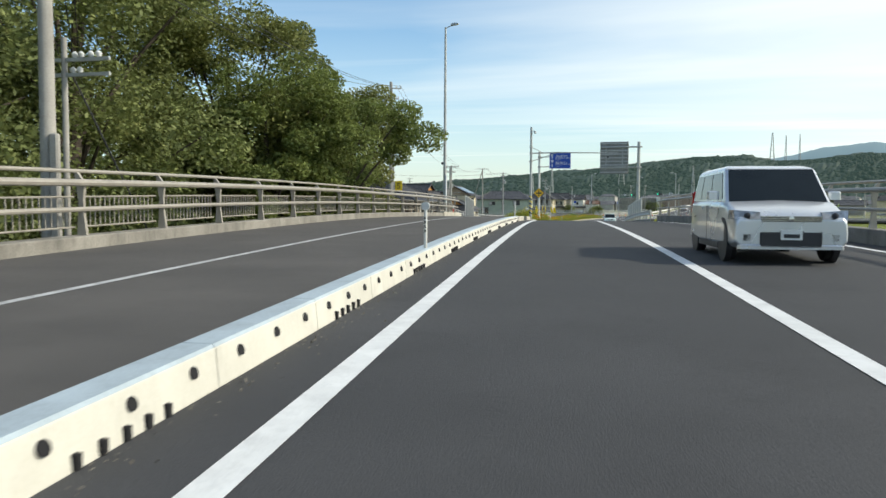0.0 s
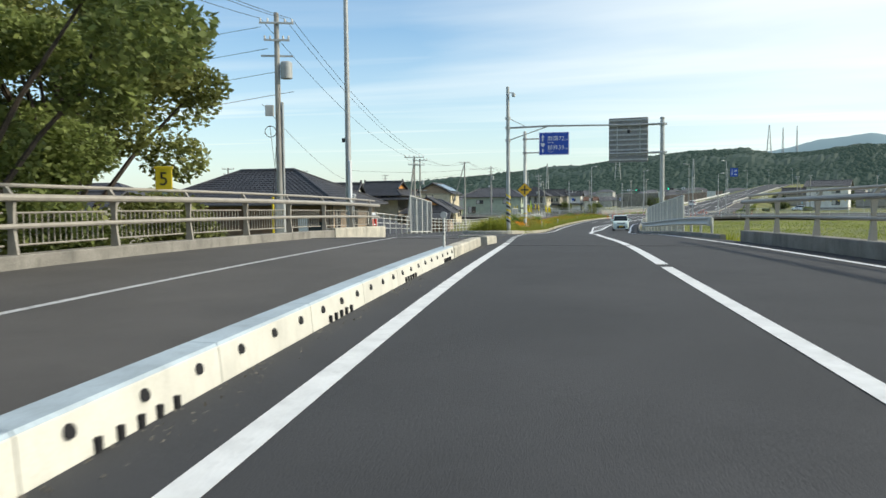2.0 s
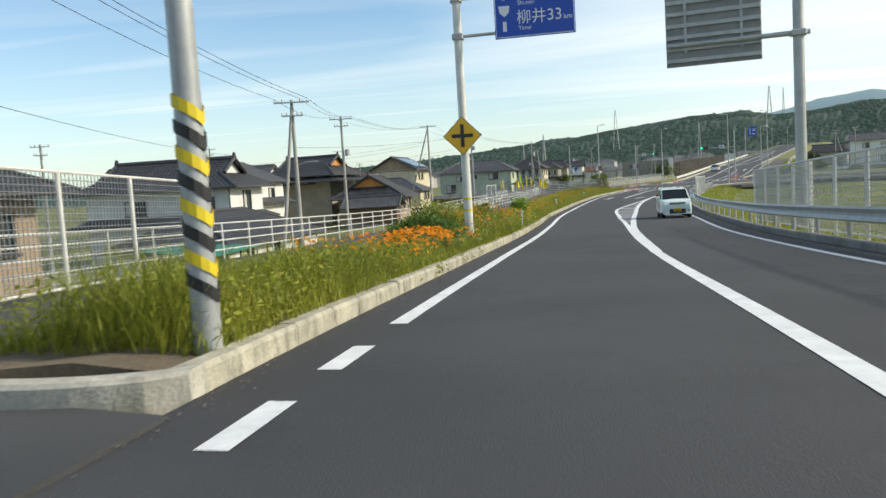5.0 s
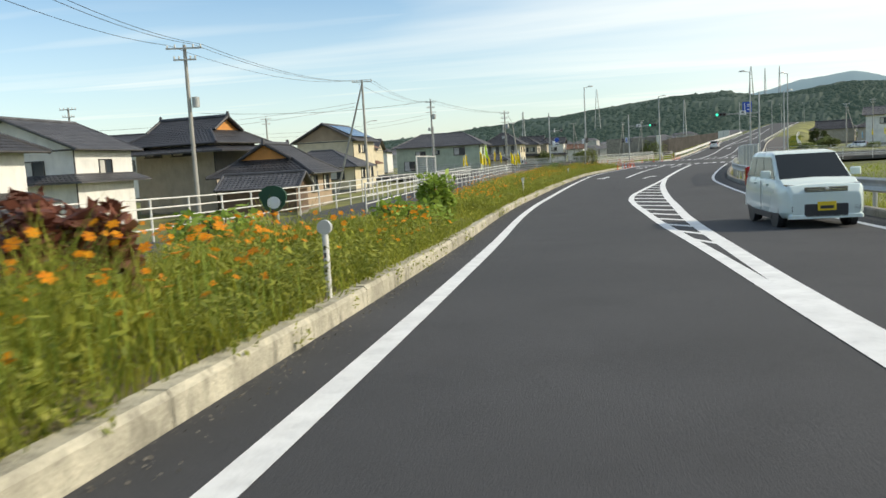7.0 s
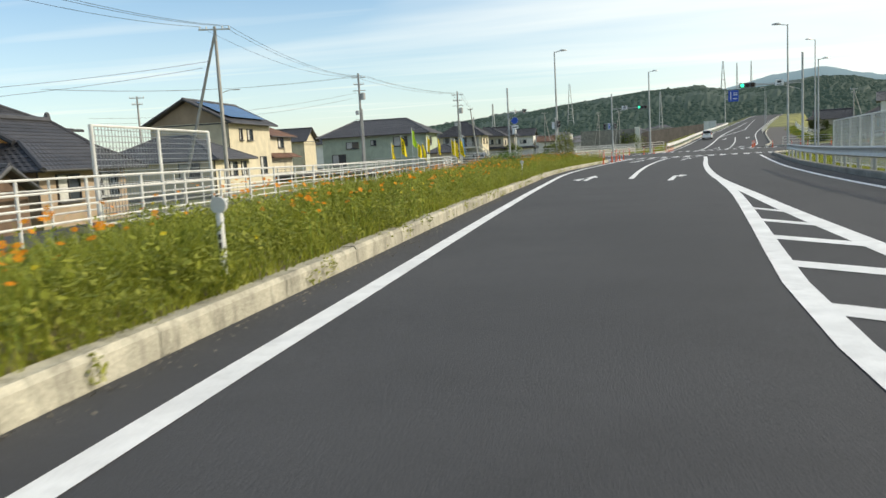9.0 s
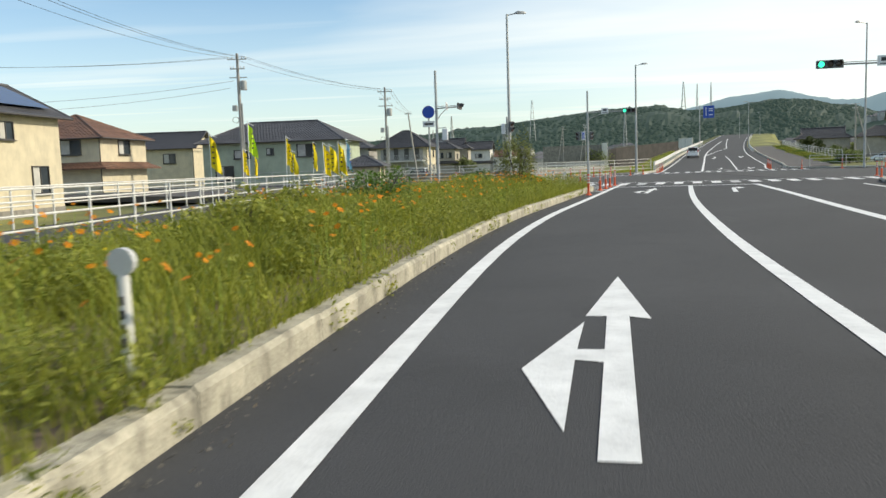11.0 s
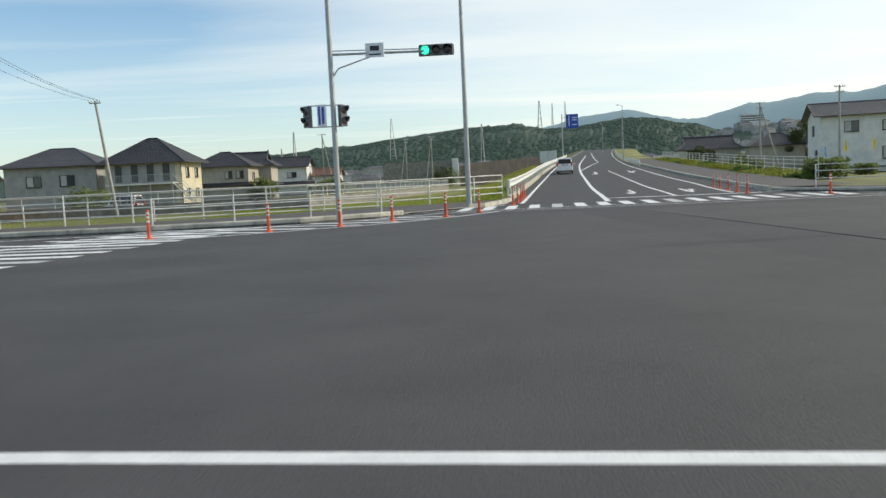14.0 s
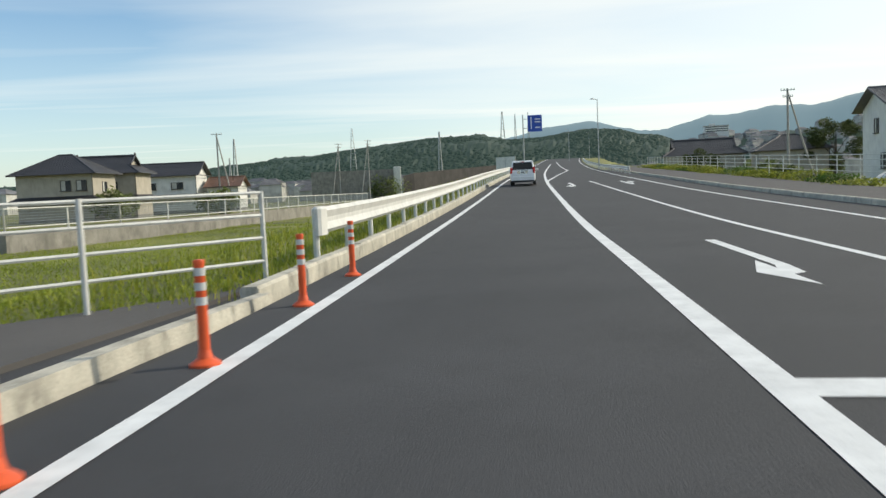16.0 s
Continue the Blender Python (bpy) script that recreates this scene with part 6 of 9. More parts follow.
def bush(x, y, z, h, r, seed, mat, label, n=1500, leaf=0.1, name="bush", stems=True):
    rng = np.random.default_rng(seed)
    t_ = thing(name, Matrix.Translation((x, y, z)), label, "bush")
    if stems:
        for i in range(6):
            a = rng.uniform(0, 6.3)
            part("stem", Shape().pipe([(0, 0, -0.1), (r * 0.3 * math.cos(a), r * 0.3 * math.sin(a), h * 0.5), (r * 0.6 * math.cos(a), r * 0.6 * math.sin(a), h * 0.85)], [0.025, 0.018, 0.008], 5), BARK, t_)
    p = rng.normal(size=(n, 3))
    p /= np.linalg.norm(p, axis=1)[:, None]
    rad = rng.uniform(0.3, 1, (n, 1)) ** 0.5
    wob = 1 + 0.35 * np.sin(p[:, :1] * 5 + seed) * np.cos(p[:, 1:2] * 4)
    p = p * rad * wob * np.array([r, r, h * 0.5]) + np.array([0, 0, h * 0.52])
    part("leaves", fast_mesh("leaves", leaf_quads(p, leaf * rng.uniform(0.6, 1.4, n), rng), 4), mat, t_)
    return t_


# undergrowth below the bridge, the trees' shade put into its leaf colour
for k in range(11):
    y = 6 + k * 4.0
    bush(float(BRIDGE_X(y)) - 2.4 - (k % 3) * 0.9, y, ground_z(float(BRIDGE_X(y)) - 2.8, y), 3.2 + (k % 4) * 0.3, 2.4, 40 + k, LEAF_SHADE_DARK, "dense green undergrowth below the bridge railing", 5200, 0.11)
bush(16.90, 103.00, road_z(102) + 0.1, 1.08, 0.62, 60, LEAF_RED, "dark red leafy shrub in the planted bed", 2600, 0.09, "red_shrub")
bush(16.6, 118.3, road_z(118) + 0.1, 1.3, 0.55, 61, LEAF_FRESH, "bright green large-leaved plant in the planted bed", 900, 0.11, "leafy_plant")
bush(15.4, 108.5, road_z(108) + 0.1, 0.85, 0.8, 62, LEAF_FRESH, "bright green leafy plant in the planted bed", 900, 0.09, "leafy_plant")
bush(17.2, 112.6, road_z(112) + 0.1, 0.8, 0.8, 66, LEAF_FRESH, "bright green leafy plant in the planted bed", 800, 0.09, "leafy_plant")
bush(18.75, 183.8, 0.05, 2.45, 0.82, 63, LEAF_BROWN, "loose olive-green shrub at the end of the bed", 4200, 0.05, "shrub")
bush(17.3, 181.2, 0.05, 1.0, 0.8, 69, LEAF_GREEN, "low green shrub with white flowers at the end of the bed", 3200, 0.045, "shrub")
for x, y, h, r_, m_ in ((15.9, 170.2, 1.15, 1.0, LEAF_GREEN), (15.3, 166.0, 0.95, 0.9, LEAF_CLUMP), (17.6, 176.4, 0.9, 0.8, LEAF_CLUMP), (18.9, 186.0, 0.8, 0.6, LEAF_FRESH), (19.4, 180.4, 0.75, 0.6, LEAF_WEED), (16.4, 160.6, 0.9, 0.8, LEAF_CLUMP)):
    bush(x, y, road_z(y) + 0.1, h, r_, 300 + int(y), m_, "loose tufty plant standing above the weeds of the bed", 2600, 0.05, "flowering_plant")
bush(18.05, 91.9, road_z(91) + 0.1, 1.0, 0.95, 64, LEAF_GREEN, "green shrub with white flowers in the bed", 6500, 0.042, "shrub")
bush(17.6, 94.6, road_z(94) + 0.1, 1.35, 0.9, 67, LEAF_WEED, "tall loose flowering plant behind the sign post", 6000, 0.035, "flowering_plant")
bush(18.3, 97.2, road_z(97) + 0.1, 1.2, 0.95, 68, LEAF_WEED, "tall loose flowering plant behind the sign post", 6000, 0.035, "flowering_plant")
for x, y, s_, h in ((54, 248, 1.6, 1.4), (70, 300, 2.4, 2.6), (73, 276, 1.3, 1.2), (60, 262, 1.0, 0.9), (92, 352, 3.5, 4.2), (12, 330, 2.5, 3.0), (-4, 268, 2.2, 2.6), (1.5, 322, 2.6, 3.4), (104, 350, 3.6, 4.4), (34, 402, 4.5, 5.4)):
    bush(x, y, ground_z(x, y), h, s_, 70 + int(x), LEAF_MID if y < 300 else LEAF_DARK, "rounded green bush in a garden", 1800, 0.16 if y < 300 else 0.3)


for k in range(20):
    y = 248.0 + k * 4.6
    bush(RX(y) + 7.5 + 0.25 * (k % 3), y, road_z(y) - 0.1, 0.42 + 0.14 * (k % 3), 1.2 + 0.35 * (k % 2), 200 + k, LEAF_WEED if k % 4 else LEAF_GREEN, "low tufty shrub on the verge before the fence", 1100, 0.08)
tree(73.7, 326.0, 5.4, 2.4, 31, LEAF_SHADE_DARK, "dark round garden tree beside the houses", 4000, 0.2)
tree(95.0, 331.0, 8.6, 3.6, 32, LEAF_SHADE_DARK, "dark bare-looking garden tree beside the white house", 5000, 0.22)


# the planted bed: weeds, grass and flowers, thousands of blades
def in_bed(rng, n, y0=77.6, y1=186.8):
    y = rng.uniform(y0, y1, n)
    a, b = BED_X(y) + 0.12, LEFT_X(y) - 0.78
    q = rng.uniform(0, 1, n)
    x = a + (b - a) * q
    return x, y, q


def blades(x, y, z, hgt, wid, rng, bend=0.35):
    """Narrow bent blades of two joined quads, as separate faces."""
    n = len(x)
    a = rng.uniform(0, 2 * math.pi, n)
    d = np.stack([np.cos(a), np.sin(a), 0 * a], 1)
    s = np.stack([-np.sin(a), np.cos(a), 0 * a], 1) * (wid / 2)[:, None]
    b = np.stack([x, y, z], 1)
    m = b + d * (hgt * bend * 0.3)[:, None] + np.array([0, 0, 1.0]) * (hgt * 0.55)[:, None]
    t_ = b + d * (hgt * bend)[:, None] + np.array([0, 0, 1.0]) * hgt[:, None]
    q1 = np.stack([b - s, b + s, m + s * 0.8, m - s * 0.8], 1)
    q2 = np.stack([m - s * 0.8, m + s * 0.8, t_ + s * 0.12, t_ - s * 0.12], 1)
    return np.concatenate([q1, q2], 1).reshape(-1, 3)


rng = np.random.default_rng(21)
sh = Shape()
rings = []
for y in np.arange(77.1, 187.4, 1.0):
    a, b, z = float(BED_X(y)) - 0.02, kerb_x(y) - 0.19, road_z(y)
    rings.append([(a, y, z + 0.1), ((a * 2 + b) / 3, y, z + 0.2 + 0.04 * math.sin(y * 1.7)), ((a + 2 * b) / 3, y, z + 0.2 + 0.03 * math.sin(y * 2.3)), (b, y, z + 0.15), (b, y, z - 0.2), (a, y, z - 0.2)])
sh.loft(rings)
tagged(part("bed_soil", sh, SOIL), "dry brown soil of the planted bed", "ground", kind="structure")


def tall_at(y):
    """How high the plants stand along the bed."""
    return np.interp(y, (77, 86, 91.5, 95, 103, 108, 116, 122, 132, 145, 160, 175, 187), (0.7, 0.5, 0.4, 0.86, 0.66, 0.58, 0.4, 0.5, 0.58, 0.58, 0.6, 0.68, 0.6))


def patchy(x, y, s=0.5, off=0.0):
    return np.array([noise.noise((a * s, b * s, off)) for a, b in zip(x, y)])


n = 150000
x, y, q = in_bed(rng, n)
dens = patchy(x[:n], y[:n], 0.45)
bare = np.clip(1 - np.abs(y - 116.0) / 3.5, 0, 1) * (q > 0.45)
keep = (rng.uniform(-0.9, 0.6, n) < dens + 0.45 - 1.4 * bare) & ~((q > 0.93) & (rng.uniform(0, 1, n) < 0.4))
x, y, q = x[keep], y[keep], q[keep]
h = tall_at(y) * rng.uniform(0.45, 1.05, len(x)) * (1 + 0.95 * patchy(x, y, 0.8, 4.0)) * np.where(q > 0.85, 0.6, 1.0) * (0.62 + 0.38 * np.clip(q * 2.2, 0, 1))
tagged(part("bed_grass", fast_mesh("bed_grass", blades(x, y, ROAD_Z(y) + 0.13, h, rng.uniform(0.008, 0.019, len(x)), rng, 0.6), 4), LEAF_WEED), "tall yellow-green grass and weeds filling the planted bed", "grass", kind="stuff")
n = 140000
x, y, q = in_bed(rng, n)
keep = (patchy(x, y, 0.6, 9.0) + rng.uniform(-0.4, 0.4, n) > 0.0) & (rng.uniform(0, 1, n) > 1.2 * np.clip(1 - np.abs(y - 116.0) / 3.5, 0, 1) * (q > 0.45))
x, y = x[keep], y[keep]
h = tall_at(y) * rng.uniform(0.15, 0.95, len(x)) * (1 + 0.4 * patchy(x, y, 0.8, 4.0))
tagged(part("bed_leaves", fast_mesh("bed_leaves", leaf_quads(np.stack([x, y, ROAD_Z(y) + 0.12 + h], 1), rng.uniform(0.018, 0.045, len(x)), rng, length=2.4), 4), LEAF_WEED), "yellow-green flower leaves in the planted bed", "leaves", kind="stuff")
n = 16000
y = rng.uniform(84.0, 186.5, n)
y = y[patchy(y, y * 0.0, 0.55, 7.0) + rng.uniform(-0.25, 0.25, n) > 0.04 - 0.3 * np.clip((y - 160) / 20, 0, 1)]
x = LEFT_X(y) - 0.8 - rng.uniform(0.0, 0.14, len(y))
tagged(part("kerb_grass", fast_mesh("kerb_grass", blades(x, y, ROAD_Z(y) + 0.16, rng.uniform(0.08, 0.32, len(y)), rng.uniform(0.006, 0.014, len(y)), rng, 0.9), 4), LEAF_WEED), "grass hanging over the edge of the kerb stones", "grass", kind="stuff")
# leafy weeds in clumps, some rooting at the foot of the kerb
def clump_leaves(cx, cy, cz, rad, high, per, size, rng):
    n = len(cx)
    p = rng.normal(size=(n * per, 3))
    p /= np.linalg.norm(p, axis=1)[:, None]
    p *= rng.uniform(0.2, 1.0, (n * per, 1)) ** 0.5
    r, h = np.repeat(rad, per), np.repeat(high, per)
    c = np.stack([np.repeat(cx, per) + p[:, 0] * r, np.repeat(cy, per) + p[:, 1] * r, np.repeat(cz, per) + h * (0.5 + 0.5 * p[:, 2])], 1)
    return leaf_quads(c, size * rng.uniform(0.6, 1.5, n * per), rng, length=2.0)


x, y, q = in_bed(rng, 1000, 92.0, 187.0)
keep = (np.abs(y - 116.0) > 3.0) | (q < 0.4)
x, y, q = x[keep], y[keep], q[keep]
tall = tall_at(y) * rng.uniform(0.55, 1.25, len(x)) * (0.6 + 0.4 * np.clip(q * 2.2, 0, 1))
tagged(part("bed_weeds", fast_mesh("bed_weeds", clump_leaves(x, y, ROAD_Z(y) + 0.14, rng.uniform(0.16, 0.42, len(x)), tall, 190, 0.026, rng), 4), LEAF_CLUMP), "clumps of fresh green leafy weeds in the planted bed", "weeds", kind="stuff")
N_KERB = 120
y = rng.uniform(84.0, 186.0, N_KERB)
x = LEFT_X(y) - 0.68 + rng.uniform(-0.08, 0.08, N_KERB)
tagged(part("kerb_weeds", fast_mesh("kerb_weeds", clump_leaves(x, y, ROAD_Z(y) + 0.01, rng.uniform(0.06, 0.16, N_KERB), rng.uniform(0.1, 0.4, N_KERB), 60, 0.02, rng), 4), LEAF_WEED), "small weeds rooting along the foot of the kerb", "weeds", kind="stuff")
# grit and dry bits swept against the kerbs
y = np.concatenate([rng.uniform(62.0, 187.0, 5200), rng.uniform(-10.0, 60.0, 2200)])
x = LEFT_X(y) - 0.64 + np.abs(rng.normal(size=len(y))) * 0.13
keep = x < LEFT_X(y) - 0.14
x, y = x[keep], y[keep]
tagged(part("road_grit", fast_mesh("road_grit", leaf_quads(np.stack([x, y, ROAD_Z(y) + 0.012], 1), rng.uniform(0.008, 0.024, len(x)), rng, flat=0.15, length=1.3), 4), GRIT), "fine grit and dry bits along the kerb", "grit", kind="stuff")
# soft grass along the guard rail and kerbs
x = np.concatenate([RIGHT_X(np.linspace(64, 185, 9000)) + rng.uniform(1.25, 4.5, 9000), LEFT_X(np.linspace(236, 330, 7000)) - rng.uniform(1.2, 5.0, 7000)])
y = np.concatenate([np.linspace(64, 185, 9000), np.linspace(236, 330, 7000)])
z = np.array([ground_z(a, b) for a, b in zip(x, y)])
tagged(part("verge_grass", fast_mesh("verge_grass", blades(x, y, z - 0.02, rng.uniform(0.12, 0.5, len(x)), rng.uniform(0.012, 0.03, len(x)), rng), 4), LEAF_WEED), "rough grass along the road verges", "grass", kind="stuff")
# meadow tufts in front of the far corner and right field
x = np.concatenate([rng.uniform(12, 33, 110000), rng.uniform(-10, 31, 40000), rng.uniform(33, 75, 30000)])
y = np.concatenate([229.0 + 49 * rng.uniform(0, 1, 110000) ** 1.5, rng.uniform(234.5, 300, 40000), rng.uniform(90, 184, 30000)])
keep = np.where(x < 33, (x < LEFT_X(y) - 1.9) & (y > np.interp(x, (12, 16.9, 22.5, 25.3, 27.95, 30.2, 33), (228.4, 229.4, 232.9, 234.4, 235.5, 237.7, 246.0))) & (patchy(x, y, 0.25, 2.0) > -0.45), x > RIGHT_X(y) + 3.5)
x, y = x[keep], y[keep]
z = np.array([ground_z(a, b) for a, b in zip(x, y)])
tall = np.where(x < 33, rng.uniform(0.03, 0.11, len(x)) * (1.0 + 0.8 * np.clip(1 - (LEFT_X(y) - 1.9 - x) / 2.0, 0, 1)), rng.uniform(0.08, 0.2, len(x)))
tagged(part("meadow_grass", fast_mesh("meadow_grass", blades(x, y, z - 0.01, tall, np.where(x < 33, 0.02, 0.05) * rng.uniform(0.7, 1.4, len(x)), rng, 0.9), 4), LEAF_MEADOW), "short yellow-green meadow grass tufts", "grass", kind="stuff")


def flower_heads(x, y, z, size, rng):
    """Open flowers of six petals, tilted a little to the light."""
    n, out = len(x), []
    c = np.stack([x, y, z], 1)
    tilt = rng.normal(size=(n, 2)) * 0.5
    nrm = np.stack([tilt[:, 0] + 0.2, tilt[:, 1] - 0.5, np.ones(n)], 1)
    nrm /= np.linalg.norm(nrm, axis=1)[:, None]
    u = np.cross(nrm, np.array([0.3, 0.9, 0.1]))
    u /= np.linalg.norm(u, axis=1)[:, None]
    v = np.cross(nrm, u)
    for k in range(6):
        a0, a1, a2 = k * math.pi / 3, k * math.pi / 3 - 0.42, k * math.pi / 3 + 0.42
        r = size[:, None]
        p = lambda a, s_, lift: c + (u * math.cos(a) + v * math.sin(a)) * r * s_ + nrm * r * lift
        out.append(np.stack([c, p(a1, 0.75, 0.12), p(a0, 1.0, 0.05), p(a2, 0.75, 0.12)], 1))
    return np.concatenate(out, 1).reshape(-1, 3)


def flowers(name, n, mat, label, y0, y1, size, up=(0.9, 1.12), seed=1):
    rng = np.random.default_rng(seed)
    x, y, q = in_bed(rng, n, y0, y1)
    keep = patchy(x, y, 0.5, seed * 3.1) + rng.uniform(-0.25, 0.3, n) > 0.0
    x, y = x[keep], y[keep]
    z = ROAD_Z(y) + 0.15 + tall_at(y) * rng.uniform(*up, len(x))
    tagged(part(name, fast_mesh(name, flower_heads(x, y, z, rng.uniform(*size, len(x)), rng), 4), mat), label, "flowers", kind="stuff")
    tagged(part("flower_stalks", fast_mesh("flower_stalks", blades(x, y, ROAD_Z(y) + 0.12, z - ROAD_Z(y) - 0.13, np.full(len(x), 0.01), rng, 0.02), 4), LEAF_FRESH), "thin green flower stalks", "flowers", kind="stuff")


flowers("orange_flowers", 1900, PETAL, "orange cosmos flowers in the planted bed", 85, 103, (0.028, 0.052), (0.45, 1.35), 2)
flowers("orange_flowers", 500, PETAL, "a few orange cosmos flowers in the planted bed", 103, 112, (0.026, 0.048), (0.5, 1.35), 6)
flowers("orange_flowers", 2600, PETAL, "scattered orange cosmos flowers in the planted bed", 120, 187, (0.022, 0.042), (0.8, 1.35), 3)
flowers("white_flowers", 300, PETAL_WHITE, "small white flowers in the planted bed", 90, 96, (0.018, 0.03), (0.6, 1.0), 4)
flowers("yellow_flowers", 300, PETAL_YELLOW, "small yellow flowers in the planted bed", 110, 187, (0.015, 0.03), (0.6, 1.0), 5)

orn = thing("garden_ornament", Matrix.Translation((16.56, 108.0, road_z(108) + 0.1)), "dark green garden ornament with a pale disc on a stick", "ornament")
part("stick", Shape().tube((0, 0, -0.1), (0, 0, 0.85), 0.03, n=8), LEAF_RED, orn)
part("plate", Shape().loft([[(0.21 * math.cos(a) * (1.0 + 0.2 * math.sin(a)), yy, 1.0 + 0.2 * math.sin(a)) for a in np.linspace(0, 2 * math.pi, 14, endpoint=False)] for yy in (-0.02, 0.02)]), material("dark_green_paint", (0.01, 0.06, 0.03), 0.5, vary=0.15), orn, "dark green plate")
part("disc", Shape().loft([[(0.02 + 0.1 * math.cos(a), yy, 0.95 + 0.09 * math.sin(a)) for a in np.linspace(0, 2 * math.pi, 14, endpoint=False)] for yy in (-0.032, -0.02)]), WHITE_SHEET, orn, "pale disc")

# low clump of bright orange blossom at the start of the bed
rngc = np.random.default_rng(30)
lant = bush(18.5, 89.6, road_z(89.6) + 0.12, 0.55, 0.8, 65, LEAF_MID, "low shrub covered with bright orange blossom", 2600, 0.07, "flowering_shrub", False)
a = rngc.uniform(0, 6.28, 420)
r_ = np.sqrt(rngc.uniform(0, 1, 420)) * 0.8
zz = 0.32 + 0.34 * np.sqrt(np.maximum(0, 1 - (r_ / 0.85) ** 2)) + rngc.uniform(-0.12, 0.08, 420)
part("blossom", fast_mesh("blossom", flower_heads(r_ * np.cos(a), r_ * np.sin(a), zz, rngc.uniform(0.03, 0.05, 420), rngc), 4), PETAL, lant, "orange blossom")


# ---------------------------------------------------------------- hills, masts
HILL = leafy("wooded_hill_haze_glow", (0.026, 0.046, 0.033), (0.036, 0.056, 0.038), (0.058, 0.076, 0.042), scale=0.008)
# distance haze over the woods is added to the leaves as emission
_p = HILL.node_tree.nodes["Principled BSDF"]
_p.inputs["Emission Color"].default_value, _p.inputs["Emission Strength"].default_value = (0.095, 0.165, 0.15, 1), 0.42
az_k = np.array([-60, -40, -25, -15, -10.7, -7, -4.5, -2, 0.5, 3.7, 7.4, 9.2, 11.3, 13, 15, 16.7, 18, 19.2, 20.4, 22.6, 30, 45, 70])
el_k = np.array([0.8, 1.0, 1.2, 1.7, 2.1, 2.45, 2.6, 2.95, 3.2, 3.55, 3.58, 3.2, 3.25, 3.42, 3.65, 3.52, 3.1, 3.0, 2.5, 2.25, 1.9, 1.8, 1.5])


def ridge(name, label, radius, depth, az, el, bumps, mat, seed, steps, rows=26, cx=26.0, cy=130.0, low=-1.0):
    verts = []
    azs = np.linspace(az[0], az[-1], steps)
    els = np.interp(azs, az, el)
    for j in range(rows):
        q = j / (rows - 1)
        rr = radius - depth * 0.5 + depth * q
        prof = math.sin(min(1.0, q / 0.55) * math.pi / 2) ** 1.2 if q < 0.55 else math.cos((q - 0.55) / 0.45 * math.pi / 2)
        for a, e in zip(azs, els):
            px, py = cx + rr * math.sin(math.radians(a)), cy + rr * math.cos(math.radians(a))
            hgt = math.tan(math.radians(e)) * radius * prof
            hgt += bumps * 2.2 * noise.noise((px / 120, py / 120, seed)) * prof
            hgt += bumps * (abs(noise.noise((px / 14, py / 14, seed + 3.0))) * 2.2 + noise.noise((px / 6.0, py / 6.0, seed + 9)) * 0.9) * min(1.0, prof * 3)
            verts.append((px, py, low + hgt))
    faces = [(j * steps + i, j * steps + i + 1, (j + 1) * steps + i + 1, (j + 1) * steps + i) for j in range(rows - 1) for i in range(steps - 1)]
    ob = part(name, Shape().add(verts, faces), mat, smooth=False)
    return tagged(ob, label, "hill", kind="structure")


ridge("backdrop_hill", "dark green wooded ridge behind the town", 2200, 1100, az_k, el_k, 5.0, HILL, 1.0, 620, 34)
rngh = np.random.default_rng(50)
# tree crowns that stand out on the ridge
c_az = rngh.uniform(-26, 32, 12000)
c_q = rngh.uniform(0.0, 1.0, 12000) ** 0.8
cen = []
for a, q in zip(c_az, c_q):
    rr = 2200 - 550 + 1100 * (0.06 + 0.5 * q)
    prof = math.sin(min(1.0, (0.06 + 0.5 * q) / 0.55) * math.pi / 2) ** 1.2
    cen.append((26 + rr * math.sin(math.radians(a)), 130 + rr * math.cos(math.radians(a)), -1.0 + math.tan(math.radians(float(np.interp(a, az_k, el_k)))) * 2200 * prof))
cen = np.array(cen)
rad = rngh.uniform(3.5, 7.5, len(cen))
dome = []                                            # faces of a low dome, one for each crown
for i, (p0, p1) in enumerate(((0.0, 0.5), (0.5, 0.95), (0.95, 1.35), (1.35, 1.57))):
    for k in range(8):
        a0, a1 = k * math.pi / 4, (k + 1) * math.pi / 4
        dome.append([(math.cos(p) * math.cos(a), math.cos(p) * math.sin(a), math.sin(p) * 0.85) for p, a in ((p0, a0), (p0, a1), (p1, a1), (p1, a0))])
dome = np.array(dome).reshape(-1, 3)
wob = rngh.uniform(0.8, 1.2, (len(cen), len(dome) // 4, 1))
pts = cen[:, None, :] + dome[None] * rad[:, None, None] * np.repeat(wob * 0.3 + 0.7, 4, axis=1)
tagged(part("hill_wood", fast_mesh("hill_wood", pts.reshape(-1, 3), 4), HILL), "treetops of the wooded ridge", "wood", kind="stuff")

# air haze on the mountains is put into blue base colour and glow
FAR = bpy.data.materials.new("mountain_haze_glow")
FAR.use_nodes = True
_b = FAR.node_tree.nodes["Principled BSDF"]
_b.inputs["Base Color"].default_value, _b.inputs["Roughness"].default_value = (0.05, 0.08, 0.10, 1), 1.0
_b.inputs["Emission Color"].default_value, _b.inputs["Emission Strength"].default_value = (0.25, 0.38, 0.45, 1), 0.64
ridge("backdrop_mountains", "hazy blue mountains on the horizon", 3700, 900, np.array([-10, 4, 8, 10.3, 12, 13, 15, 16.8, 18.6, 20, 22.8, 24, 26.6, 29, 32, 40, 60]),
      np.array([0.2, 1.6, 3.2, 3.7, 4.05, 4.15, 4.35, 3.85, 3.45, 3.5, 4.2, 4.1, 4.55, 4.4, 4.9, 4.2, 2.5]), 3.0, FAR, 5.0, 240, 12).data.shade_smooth()


